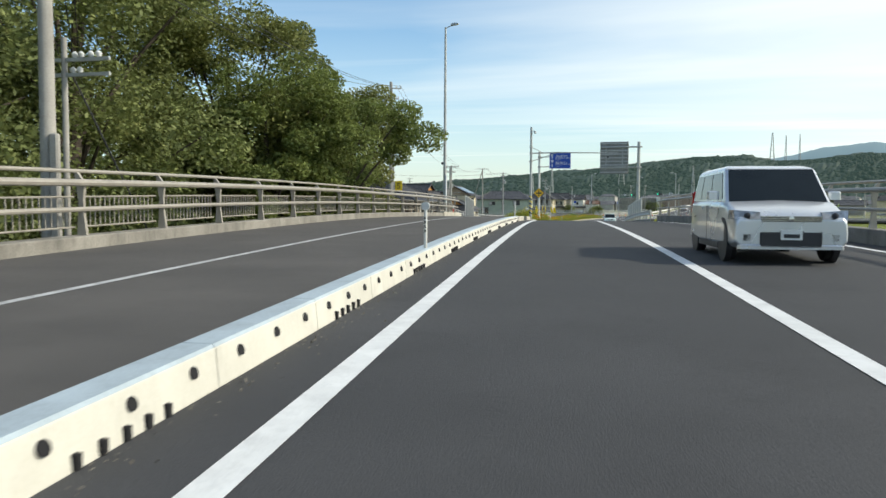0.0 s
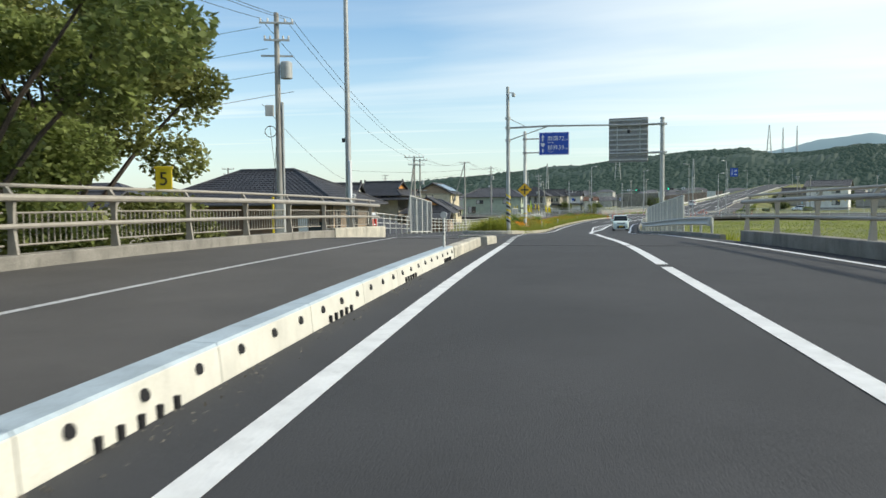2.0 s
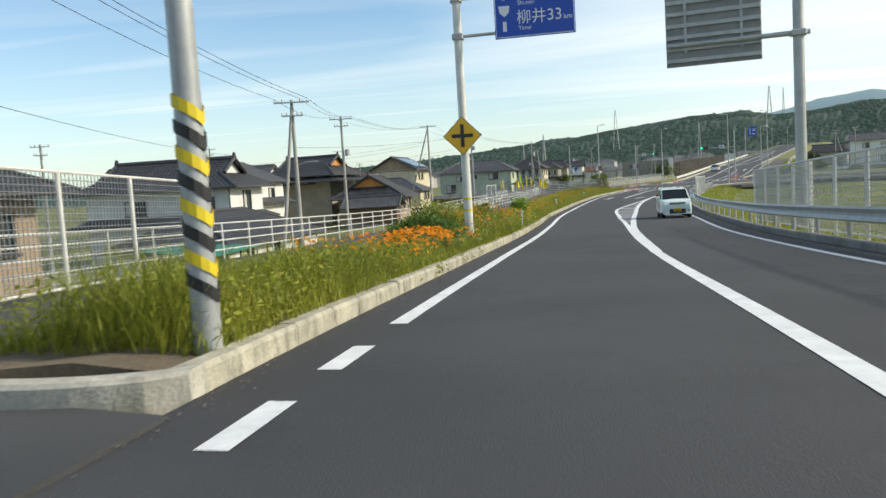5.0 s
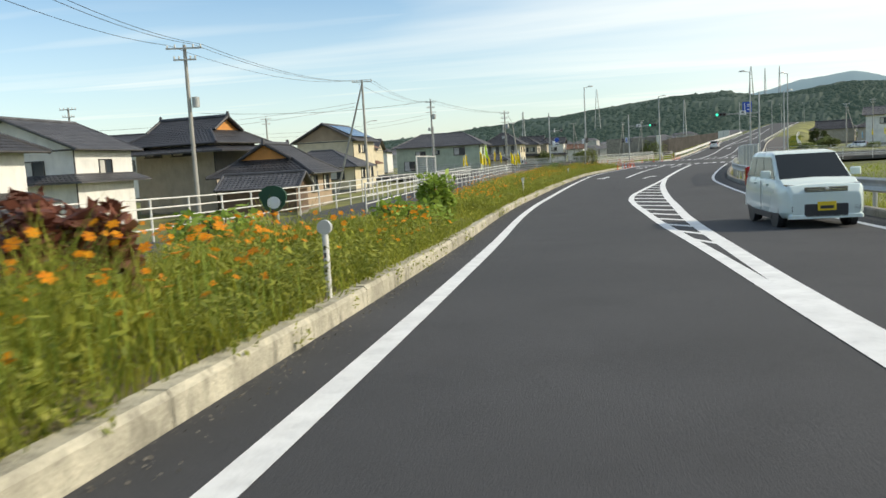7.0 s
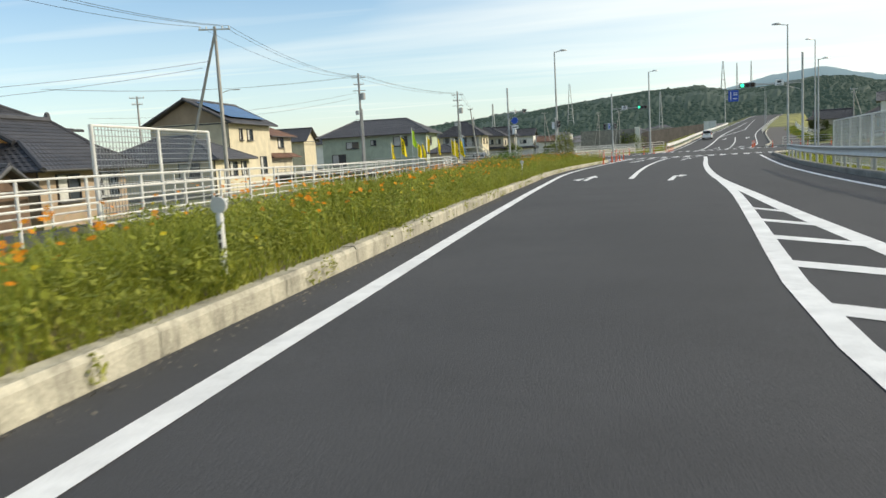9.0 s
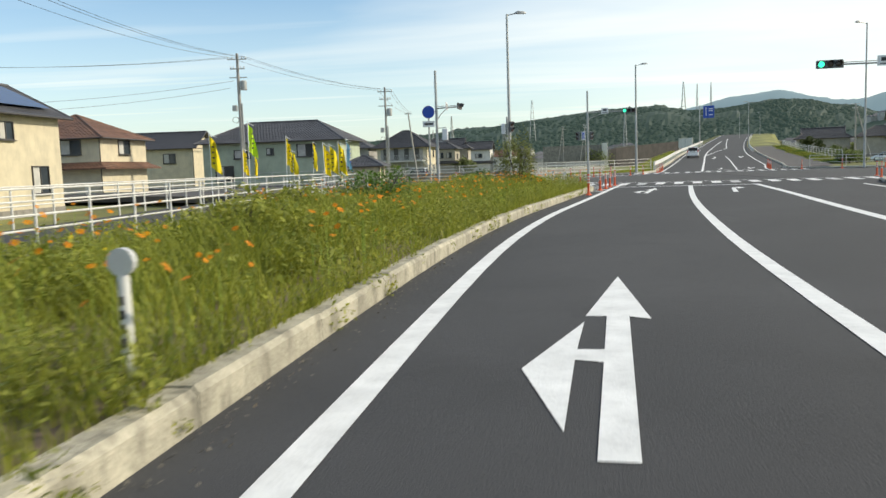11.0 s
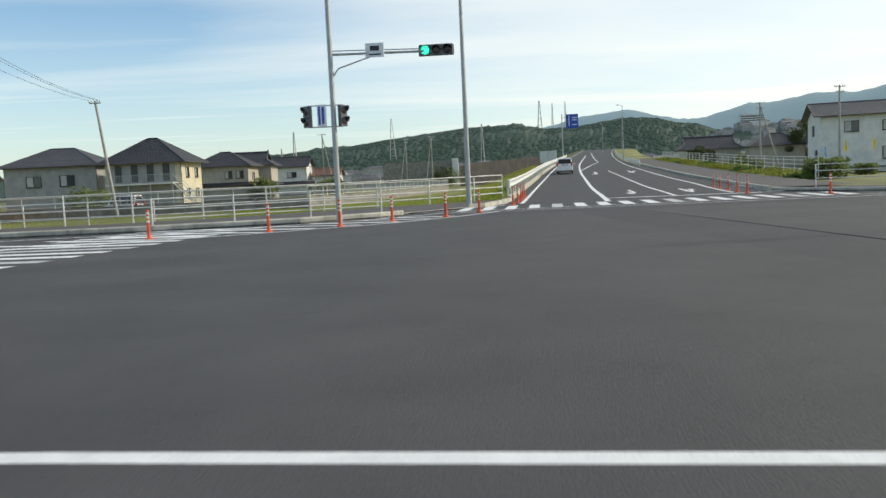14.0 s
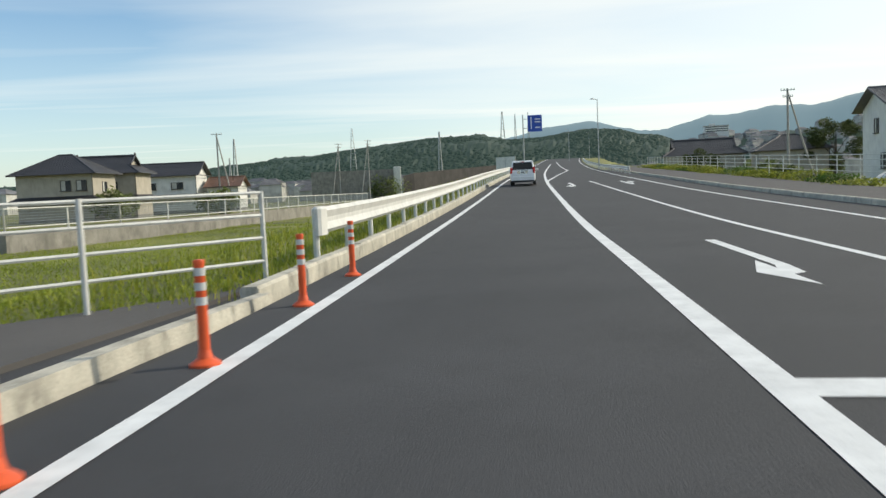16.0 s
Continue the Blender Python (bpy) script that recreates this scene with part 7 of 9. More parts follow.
def mast(x, y, z, h, w, label):
    m = thing("radio_mast", Matrix.Translation((x, y, z)), label, "mast", "radio masts")
    for sx, sy in ((-1, -1), (1, -1), (1, 1), (-1, 1)):
        part("leg", Shape().tube((sx * w, sy * w, -5), (sx * w * 0.12, sy * w * 0.12, h), h * 0.007, n=4), STEEL, m)
    for k in range(6):
        q = (k + 0.5) / 6.5
        c = w * (1 - 0.88 * q)
        part("brace", Shape().box(0, 0, h * q, c * 2, c * 2, 0.35), STEEL, m)
    return m


for t_, hh, ww in (((390, 2455, 214), 110, 8.0), ((424, 2440, 205), 90, 3.0), ((458, 2425, 207), 90, 2.6), ((-20, 1995, 146), 90, 7.0)):
    px, py, pz = t_
    mast(px, py, pz - hh, hh, ww, "slender lattice radio mast on the wooded ridge")
for px, py, hh in ((-40, 640, 30), (70, 700, 34), (-90, 900, 34)):
    mast(px, py, 2.0, hh, 1.6, "slender power pylon in the distance")


# ---------------------------------------------------------------- houses
ROOF_GREY = material("grey_roof_tiles", (0.075, 0.075, 0.08), 0.5, vary=0.3, scale=1.5, fine=30, bump=0.2, stain=0.3, rand=0.18)
ROOF_DARK = material("dark_roof_tiles", (0.045, 0.044, 0.047), 0.5, vary=0.3, scale=1.5, fine=30, bump=0.2, stain=0.3, rand=0.18)
ROOF_BROWN = material("brown_roof_tiles", (0.16, 0.085, 0.055), 0.6, vary=0.3, scale=1.5, fine=30, bump=0.2, stain=0.3, rand=0.15)
W_TAN = material("tan_rendered_wall", (0.36, 0.27, 0.185), 0.85, vary=0.12, scale=1.2, fine=40, bump=0.2, stain=0.25)
W_WHITE = material("white_rendered_wall", (0.72, 0.71, 0.67), 0.8, vary=0.08, scale=1.2, fine=40, bump=0.15, stain=0.2)
W_CREAM = material("cream_rendered_wall", (0.60, 0.53, 0.38), 0.8, vary=0.1, scale=1.2, fine=40, bump=0.15, stain=0.2)
W_GREEN = material("pale_green_wall", (0.42, 0.48, 0.36), 0.8, vary=0.1, scale=1.2, fine=40, bump=0.15, stain=0.2)
W_GREY = material("grey_rendered_wall", (0.36, 0.35, 0.33), 0.85, vary=0.12, scale=1.2, fine=40, bump=0.15, stain=0.3)
W_GREIGE = material("greige_rendered_wall", (0.42, 0.38, 0.31), 0.85, vary=0.1, scale=1.2, fine=40, bump=0.15, stain=0.25)
W_ORANGE = material("ochre_boarding", (0.55, 0.24, 0.06), 0.7, vary=0.12, scale=2, fine=40, bump=0.15, stain=0.15)
W_BROWN = material("brown_boarding_and_shade", (0.14, 0.09, 0.06), 0.8, vary=0.2, scale=2, fine=30, bump=0.2, stain=0.3)
ALU = material("dark_aluminium", (0.08, 0.075, 0.07), 0.45, 0.4, vary=0.1, bump=0.02)
PANE = plain_glass("window_pane", (0.04, 0.05, 0.06), 0.06)
CURTAIN = material("pale_curtain", (0.5, 0.49, 0.45), 0.9, vary=0.15, bump=0.05)
SOLAR = plain_glass("solar_panel_glass", (0.02, 0.04, 0.11), 0.12)


def slope_tiles(a, b, c, d, mat, parent, row=0.3, wave=0.32, lift=0.05):
    """Courses of tiles over the roof slope a-b (eave), c-d (top, may meet in a point): stepped, with a wave along each."""
    a, b, c, d = (Vector(p) for p in (a, b, c, d))
    nrm = (b - a).cross((c + d) / 2 - a)
    if nrm.z < 0:
        nrm = -nrm
    nrm.normalize()
    depth = ((c + d) / 2 - (a + b) / 2).length
    n = max(4, int(depth / row))
    for k in range(n):
        q0, q1 = k / n, min(1.0, (k + 1.12) / n)
        p0, p1, r0, r1 = a.lerp(d, q0), b.lerp(c, q0), a.lerp(d, q1), b.lerp(c, q1)
        m = max(2, int((p1 - p0).length / wave) * 2)
        vs, fs = [], []
        for i in range(m + 1):
            s_ = i / m
            up = lift * (1.0 if i % 2 else 0.25)
            lo, hi = p0.lerp(p1, s_), r0.lerp(r1, s_)
            vs += [lo - nrm * 0.03, lo + nrm * up, hi + nrm * (up * 0.35)]
        for i in range(m):
            fs += [(3 * i, 3 * i + 3, 3 * i + 4, 3 * i + 1), (3 * i + 1, 3 * i + 4, 3 * i + 5, 3 * i + 2)]
        part("tile_course", Shape().add(vs, fs), mat, parent)


def ridge_cap(p, q, mat, parent, r=0.13):
    part("ridge_cap", Shape().pipe([p, Vector(p).lerp(Vector(q), 0.5), q], r, 7), mat, parent)


def window(parent, m, w, h, bars=1, lit=True):
    """m: at the sill's middle, x along the wall, y outward is -y."""
    fr = Shape()
    t_ = 0.06
    fr.box(0, -0.03, t_ / 2, w, 0.1, t_, m=m).box(0, -0.03, h - t_ / 2, w, 0.1, t_, m=m)
    fr.box(-w / 2 + t_ / 2, -0.03, h / 2, t_, 0.1, h - 2 * t_, m=m).box(w / 2 - t_ / 2, -0.03, h / 2, t_, 0.1, h - 2 * t_, m=m)
    for k in range(bars):
        fr.box(-w / 2 + w * (k + 1) / (bars + 1), -0.02, h / 2, 0.05, 0.06, h - 2 * t_, m=m)
    win = part("window", fr, ALU, parent)
    part("pane", Shape().box(0, 0.0, h / 2, w - t_, 0.02, h - t_, m=m), PANE, win)
    if lit:
        part("curtain", Shape().box(-w * 0.24, -0.012, h / 2, w * 0.4, 0.004, h - 2 * t_, m=m), CURTAIN, win)
    part("sill", Shape().box(0, -0.09, -0.03, w + 0.12, 0.16, 0.06, m=m), ALU, win)


def house(x, y, rz, w, d, eave, top, label, wall=W_WHITE, roof=ROOF_GREY, kind="hip", over=0.6, wins=(), z=None, ridge_len=None, tile=0.3, ridge_across=True, name="house", skirt=None, gable_mat=None, category="house"):
    """w along the local x, d along the local y; eave and top are world heights. wins: (side, along, height, w, h)."""
    z = ground_z(x, y) if z is None else z
    ho = thing(name, Matrix.Translation((x, y, z)) @ Matrix.Rotation(rz, 4, "Z"), label, category, "houses beside the road")
    e, t_ = eave - z, top - z
    part("wall", Shape().box(0, 0, e / 2 - 0.15, w, d, e + 0.3), wall, ho)
    part("foundation", Shape().box(0, 0, 0.15, w + 0.06, d + 0.06, 0.5), CONCRETE_DARK, ho)
    hw, hd = w / 2 + over, d / 2 + over
    lo = e - 0.12
    if kind == "hip":
        rl = (w - d if w > d else d - w) if ridge_len is None else ridge_len
        rl = max(rl, 0.3)
        r0, r1 = ((-rl / 2, 0, t_), (rl / 2, 0, t_)) if ridge_across else ((0, -rl / 2, t_), (0, rl / 2, t_))
        A, B, C, D_ = (-hw, -hd, lo), (hw, -hd, lo), (hw, hd, lo), (-hw, hd, lo)
        if ridge_across:
            slopes = ((A, B, r1, r0), (B, C, r1, r1), (C, D_, r0, r1), (D_, A, r0, r0))
        else:
            slopes = ((A, B, r0, r0), (B, C, r1, r0), (C, D_, r1, r1), (D_, A, r0, r1))
        core = Shape().add([A, B, C, D_, r0, r1], [(3, 2, 1, 0), (0, 1, 5, 4) if ridge_across else (0, 1, 4), (1, 2, 5) if ridge_across else (1, 2, 5, 4), (2, 3, 4, 5) if ridge_across else (2, 3, 5), (3, 0, 4) if ridge_across else (3, 0, 4, 5)])
        rf = part("roof", core, roof, ho)
        for s_ in slopes:
            slope_tiles(*s_, roof, rf, tile)
        ridge_cap(r0, r1, roof, rf)
        for c_, r_ in ((A, r0), (B, r1 if ridge_across else r0), (C, r1), (D_, r0 if ridge_across else r1)):
            ridge_cap(c_, r_, roof, rf, 0.1)
    elif kind == "hip_gable":
        k_ = 0.5
        zm = lo + (t_ - lo) * k_
        iw, ih = (hw - (hd * k_) * 0.9, hd * (1 - k_)) if ridge_across else (hw * (1 - k_), hd - (hw * k_) * 0.9)
        A, B, C, D_ = (-hw, -hd, lo), (hw, -hd, lo), (hw, hd, lo), (-hw, hd, lo)
        a_, b_, c_, d_ = (-iw, -ih, zm), (iw, -ih, zm), (iw, ih, zm), (-iw, ih, zm)
        if ridge_across:
            r0, r1 = (-iw - 0.35, 0, t_), (iw + 0.35, 0, t_)
            slopes = ((A, B, b_, a_), (B, C, c_, b_), (C, D_, d_, c_), (D_, A, a_, d_), ((-iw - 0.35, -ih, zm), (iw + 0.35, -ih, zm), r1, r0), ((iw + 0.35, ih, zm), (-iw - 0.35, ih, zm), r0, r1))
            gab = [[(q * iw, -ih, zm - 0.05), (q * iw, ih, zm - 0.05), (q * iw, 0, t_ - 0.12)] for q in (-1, 1)]
            ends = (((-iw - 0.35, -ih, zm), r0), ((-iw - 0.35, ih, zm), r0), ((iw + 0.35, -ih, zm), r1), ((iw + 0.35, ih, zm), r1))
        else:
            r0, r1 = (0, -ih - 0.35, t_), (0, ih + 0.35, t_)
            slopes = ((A, B, b_, a_), (B, C, c_, b_), (C, D_, d_, c_), (D_, A, a_, d_), ((iw, -ih - 0.35, zm), (iw, ih + 0.35, zm), r1, r0), ((-iw, ih + 0.35, zm), (-iw, -ih - 0.35, zm), r0, r1))
            gab = [[(-iw, q * ih, zm - 0.05), (iw, q * ih, zm - 0.05), (0, q * ih, t_ - 0.12)] for q in (-1, 1)]
            ends = (((-iw, -ih - 0.35, zm), r0), ((iw, -ih - 0.35, zm), r0), ((-iw, ih + 0.35, zm), r1), ((iw, ih + 0.35, zm), r1))
        rf = part("roof", Shape().add([A, B, C, D_, a_, b_, c_, d_], [(3, 2, 1, 0), (0, 1, 5, 4), (1, 2, 6, 5), (2, 3, 7, 6), (3, 0, 4, 7), (4, 5, 6, 7)]), roof, ho)
        part("gable_wall", Shape().loft(gab), gable_mat or wall, ho)
        for s_ in slopes:
            slope_tiles(*s_, roof, rf, tile)
        ridge_cap(r0, r1, roof, rf, 0.2)
        for p_, q_ in ((A, a_), (B, b_), (C, c_), (D_, d_)) + ends:
            ridge_cap(p_, q_, roof, rf, 0.13)
        for q_ in (r0, r1):
            part("ridge_ornament", Shape().box(q_[0], q_[1], q_[2] + 0.16, 0.34, 0.34, 0.5, chamfer=0.08, taper=0.6), roof, rf)
    else:
        if ridge_across:
            r0, r1 = (-hw, 0, t_), (hw, 0, t_)
            A, B, C, D_ = (-hw, -hd, lo), (hw, -hd, lo), (hw, hd, lo), (-hw, hd, lo)
            slopes = ((A, B, r1, r0), (C, D_, r0, r1))
            gab = [[(s_ * w / 2, -d / 2, e - 0.02), (s_ * w / 2, d / 2, e - 0.02), (s_ * w / 2, 0, t_ - (t_ - lo) * 0.02 - 0.1)] for s_ in (-1, 1)]
        else:
            r0, r1 = (0, -hd, t_), (0, hd, t_)
            A, B, C, D_ = (-hw, -hd, lo), (hw, -hd, lo), (hw, hd, lo), (-hw, hd, lo)
            slopes = ((B, C, r1, r0), (D_, A, r0, r1))
            gab = [[(-w / 2, s_ * d / 2, e - 0.02), (w / 2, s_ * d / 2, e - 0.02), (0, s_ * d / 2, t_ - (t_ - lo) * 0.02 - 0.1)] for s_ in (-1, 1)]
        ga = Shape().loft(gab)
        part("gable_wall", ga, gable_mat or wall, ho)
        rf = None
        for s_ in slopes:
            a, b, c, d_ = (Vector(q) for q in s_)
            n_ = (b - a).cross(d_ - a)
            n_ = (n_ if n_.z > 0 else -n_).normalized() * 0.1
            sl = part("roof", Shape().loft([[a, b, c, d_], [a - n_, b - n_, c - n_, d_ - n_]]), roof, ho)
            slope_tiles(*s_, roof, sl, tile)
            rf = rf or sl
        ridge_cap(r0, r1, roof, rf, 0.15)
        for a, b in ((A, r0), (B, r1 if ridge_across else r0), (C, r1), (D_, r0 if ridge_across else r1)):
            ridge_cap(a, b, roof, rf, 0.1)
    part("gutter", Shape().tube((-hw, -hd, lo - 0.03), (hw, -hd, lo - 0.03), 0.06, n=6), ALU, ho)
    part("gutter", Shape().tube((hw, -hd, lo - 0.03), (hw, hd, lo - 0.03), 0.06, n=6), ALU, ho)
    part("downpipe", Shape().tube((w / 2 + 0.06, -d / 2 - 0.06, 0.1), (w / 2 + 0.06, -d / 2 - 0.06, lo), 0.04, n=6), ALU, ho)
    for side, al, hh, ww, wh in wins:
        m = {"front": Matrix.Translation((al, -d / 2, hh)), "right": Matrix.Translation((w / 2, al, hh)) @ Matrix.Rotation(math.pi / 2, 4, "Z"),
             "left": Matrix.Translation((-w / 2, al, hh)) @ Matrix.Rotation(-math.pi / 2, 4, "Z")}[side]
        window(ho, m, ww, wh, 2 if ww > 2.4 else 1)
    if skirt:
        sz, sw = skirt
        for side in ("front", "right"):
            if side == "front":
                a, b, c, d_ = (-w / 2 - sw, -d / 2 - sw, sz - z - 0.5), (w / 2 + sw, -d / 2 - sw, sz - z - 0.5), (w / 2, -d / 2, sz - z), (-w / 2, -d / 2, sz - z)
            else:
                a, b, c, d_ = (w / 2 + sw, -d / 2 - sw, sz - z - 0.5), (w / 2 + sw, d / 2 + sw, sz - z - 0.5), (w / 2, d / 2, sz - z), (w / 2, -d / 2, sz - z)
            sk = part("lower_roof", Shape().loft([[Vector(q) for q in (a, b, c, d_)], [Vector(q) - Vector((0, 0, 0.1)) for q in (a, b, c, d_)]]), roof, ho)
            slope_tiles(a, b, c, d_, roof, sk, tile)
    return ho


# tan bungalow with a large hipped roof by the end of the bridge
bung = house(2.45, 85.5, -0.02, 12.5, 7.6, 3.25, 5.45, "tan bungalow with a large dark hipped tile roof", W_TAN, ROOF_DARK, over=0.75, ridge_len=4.0, z=-2.2,
      wins=(("right", 2.6, 3.9, 0.8, 1.0), ("right", -0.4, 3.8, 1.5, 1.2), ("right", -3.0, 3.7, 0.7, 1.3)))
# added brown panel: the unlit front's shade is put into its colour
part("front_shade_panel", Shape().box(0, -3.83, 2.9, 12.3, 0.05, 4.8), W_BROWN, bung, "brown front panel, wall shade put into its colour")
part("meter_box", Shape().box(2.2, -3.93, 4.0, 1.2, 0.2, 1.2, chamfer=0.02), material("brown_box", (0.16, 0.09, 0.05), 0.6, vary=0.15), bung, "brown meter box")
part("meter_box", Shape().box(4.4, -3.93, 4.1, 0.6, 0.2, 1.1, chamfer=0.02), WHITE_SHEET, bung, "pale meter box")
part("window", Shape().box(5.3, -3.88, 3.7, 1.1, 0.06, 1.1), PANE, bung)
# white two-storey house with a gabled roof and lower wing
house(-9.6, 124.6, 0.12, 10.5, 6.6, 3.5, 5.5, "white two-storey house with dark tiled hip-and-gable roof", W_WHITE, ROOF_DARK, "hip_gable", over=0.8, z=-1.9, ridge_across=True, skirt=(1.6, 1.0),
      wins=(("right", 0.0, 3.5, 1.5, 1.5), ("front", 3.6, 3.6, 1.2, 1.1), ("front", -1.6, 3.6, 1.6, 1.1), ("right", -1.2, 0.6, 1.8, 1.6), ("front", 2.0, 0.8, 1.8, 1.5)))
house(-1.9, 117.3, 0.0, 7.0, 12.5, 0.1, 1.9, "low white wing with dark hipped tile roof", W_WHITE, ROOF_DARK, over=0.6, z=-2.1, ridge_across=False,
      wins=(("right", -4.0, 0.8, 1.6, 1.1), ("right", -0.6, 0.8, 1.8, 1.1), ("right", 3.0, 0.8, 1.4, 1.1), ("front", 1.5, 0.8, 1.8, 1.2)))
house(-15.5, 143.0, 0.1, 8.5, 7.0, 4.0, 6.0, "white two-storey house with dark tiled roof", W_WHITE, ROOF_GREY, "gable", over=0.6, z=-1.5, ridge_across=False, wins=(("right", 0.0, 3.6, 1.6, 1.2), ("front", 1.5, 3.6, 1.6, 1.2)), skirt=(2.4, 0.9))
# dark-roofed farmhouse with ochre gable; wall colours darkened to carry the front's shade
house(-13.2, 158.6, -0.12, 7.6, 6.0, 4.5, 6.6, "old farmhouse with layered dark tile roofs", W_GREIGE, ROOF_DARK, "hip_gable", over=1.0, z=-1.4, ridge_across=True, skirt=(4.2, 2.6), gable_mat=W_ORANGE,
      wins=(("front", 0.9, 4.9, 2.2, 0.8), ("front", -2.0, 4.9, 1.6, 0.8)))
house(-4.9, 156.2, 0.1, 6.6, 7.4, 1.7, 4.0, "single-storey wing with an ochre gable under dark tiles", W_TAN, ROOF_DARK, "hip_gable", over=0.8, z=-1.4, ridge_across=False, gable_mat=W_ORANGE,
      wins=(("front", -1.2, 1.6, 1.6, 1.2), ("right", -1.5, 1.6, 1.8, 1.2), ("right", 2.0, 1.6, 1.6, 1.2)))
house(-3.0, 149.6, 0.1, 5.2, 3.0, 0.85, 1.75, "low brown shed with corrugated grey roof", W_BROWN, ROOF_GREY, "gable", over=0.4, z=-1.4)
# beige two-storey house with solar panels, low wing
# tan gable on cream walls: shade of the front put into its colour
hb = house(-12.2, 190.6, 0.04, 6.8, 9.6, 5.0, 7.0, "beige two-storey house with solar panels on its roof", W_CREAM, ROOF_GREY, "gable", over=0.6, z=-0.7, ridge_across=False, gable_mat=W_TAN,
           wins=(("right", -2.2, 4.2, 0.7, 1.0), ("right", -0.2, 4.2, 1.3, 1.0), ("front", 0.4, 4.0, 0.7, 0.6), ("right", 2.6, 1.2, 1.6, 1.6)))
pv = Shape()
pv.add([(0.5, -4.2, 7.56), (3.4, -4.2, 6.15), (3.4, 4.2, 6.15), (0.5, 4.2, 7.56)], [(0, 1, 2, 3)])
part("solar_panel", pv, SOLAR, hb, "blue solar panels")
house(-10.2, 180.0, 0.04, 9.0, 6.5, 2.0, 3.75, "low cream wing with grey hipped tile roof", W_CREAM, ROOF_GREY, over=0.5, z=-0.9, wins=(("right", 0.0, 1.5, 1.4, 1.1), ("front", 2.6, 1.5, 1.6, 1.1), ("right", 2.0, 1.5, 1.0, 1.1)))
house(-19.5, 214.0, 0.05, 8.0, 8.0, 4.6, 6.6, "cream two-storey house with a brown tile roof", W_CREAM, ROOF_BROWN, over=0.6, z=-0.6, skirt=(2.6, 0.9), wins=(("right", 0, 3.8, 2.0, 1.2), ("front", 1.6, 3.8, 1.8, 1.2)))
house(-27.0, 226.0, 0.05, 8.5, 8.0, 4.4, 6.4, "house with a reddish-brown tile roof and brown balcony", W_BROWN, ROOF_BROWN, over=0.6, z=-0.6, wins=(("right", 0, 3.8, 2.0, 1.2), ("front", 1.6, 3.8, 1.8, 1.2)))
house(-8.6, 235.0, 0.02, 14.5, 9.6, 4.55, 6.7, "pale green two-storey house with grey tile roof", W_GREEN, ROOF_GREY, over=0.7, z=-0.5, ridge_len=7.6,
      wins=(("front", -3.0, 3.3, 1.8, 0.9), ("front", 0.0, 3.6, 0.8, 0.7), ("front", 3.8, 3.3, 2.0, 1.3), ("front", -5.0, 1.0, 2.0, 1.6), ("right", -1.0, 3.3, 1.2, 1.2)))
house(1.6, 229.0, 0.02, 3.6, 3.2, 1.7, 2.6, "small cream porch with grey tile roof", W_CREAM, ROOF_GREY, over=0.5, z=-0.4, wins=(("right", 0, 0.9, 1.0, 0.9),))
house(-10.5, 256.0, 0.05, 6.5, 5.0, 3.0, 4.2, "house with orange timber balcony", W_ORANGE, ROOF_DARK, "gable", over=0.5, z=-0.5, wins=(("front", 0, 2.2, 2.2, 0.8),))
apt = house(-5.5, 292.0, -0.08, 9.0, 6.8, 5.0, 7.9, "two-storey apartment house with dark hipped roof and stairs", W_CREAM, ROOF_DARK, over=0.8, z=-0.5, ridge_len=1.2,
            wins=(("right", -1.4, 3.6, 1.0, 1.2), ("right", 1.6, 3.6, 1.0, 1.2), ("right", -1.4, 1.1, 1.0, 1.2), ("right", 1.6, 1.1, 1.0, 1.2)))
# added grey panel paints the shade of the front over the cream wall
part("front_cladding", Shape().box(0, -3.43, 2.6, 7.7, 0.06, 5.0), W_GREY, apt, "grey front panel with shade put into its colour")
for q in (-2.9, -1.0, 0.9, 2.8):
    part("door", Shape().box(q, -3.48, 4.2, 0.8, 0.06, 1.95, chamfer=0.01), ALU, apt)
part("walkway", Shape().box(0, -4.1, 2.95, 8.0, 1.4, 0.2), WHITE_STEEL, apt, "white access balcony")
bal = Shape().box(0, -4.75, 4.0, 8.0, 0.05, 0.05)
for q in np.linspace(-4, 4, 41):
    bal.box(q, -4.75, 3.5, 0.03, 0.03, 1.0)
part("balustrade", bal, STEEL, apt)
for q in (-3.9, -1.3, 1.3, 3.9):
    part("balcony_post", Shape().box(q, -4.75, 1.4, 0.12, 0.12, 3.1), STEEL, apt)
st = Shape()
for k in range(11):
    st.box(4.2 + k * 0.26, -4.1, 2.95 - k * 0.28, 0.32, 1.1, 0.05)
for q in (-4.65, -3.55):
    st.tube((4.0, q, 2.95), (6.9, q, -0.15), 0.07, n=6).tube((4.0, q, 3.95), (6.9, q, 0.85), 0.04, n=6)
part("stairs", st, WHITE_STEEL, apt, "white outside stairs")
house(-18.0, 296.0, 0.0, 11.0, 8.0, 5.2, 7.4, "grey two-storey house with pale metal roof", W_GREY, ROOF_GREY, over=0.7, z=-0.5, wins=(("front", 2.0, 3.2, 1.8, 1.3), ("front", -2.0, 3.2, 1.8, 1.3)))
house(-4.4, 324.0, -0.05, 8.6, 7.0, 5.15, 7.4, "greige two-storey house with dark tile roof", W_GREIGE, ROOF_DARK, over=0.7, z=-0.5, skirt=(2.5, 0.9), wins=(("front", 1.3, 3.6, 1.2, 1.2), ("front", 3.1, 3.6, 1.2, 1.2), ("right", 0, 3.4, 1.4, 1.2)))
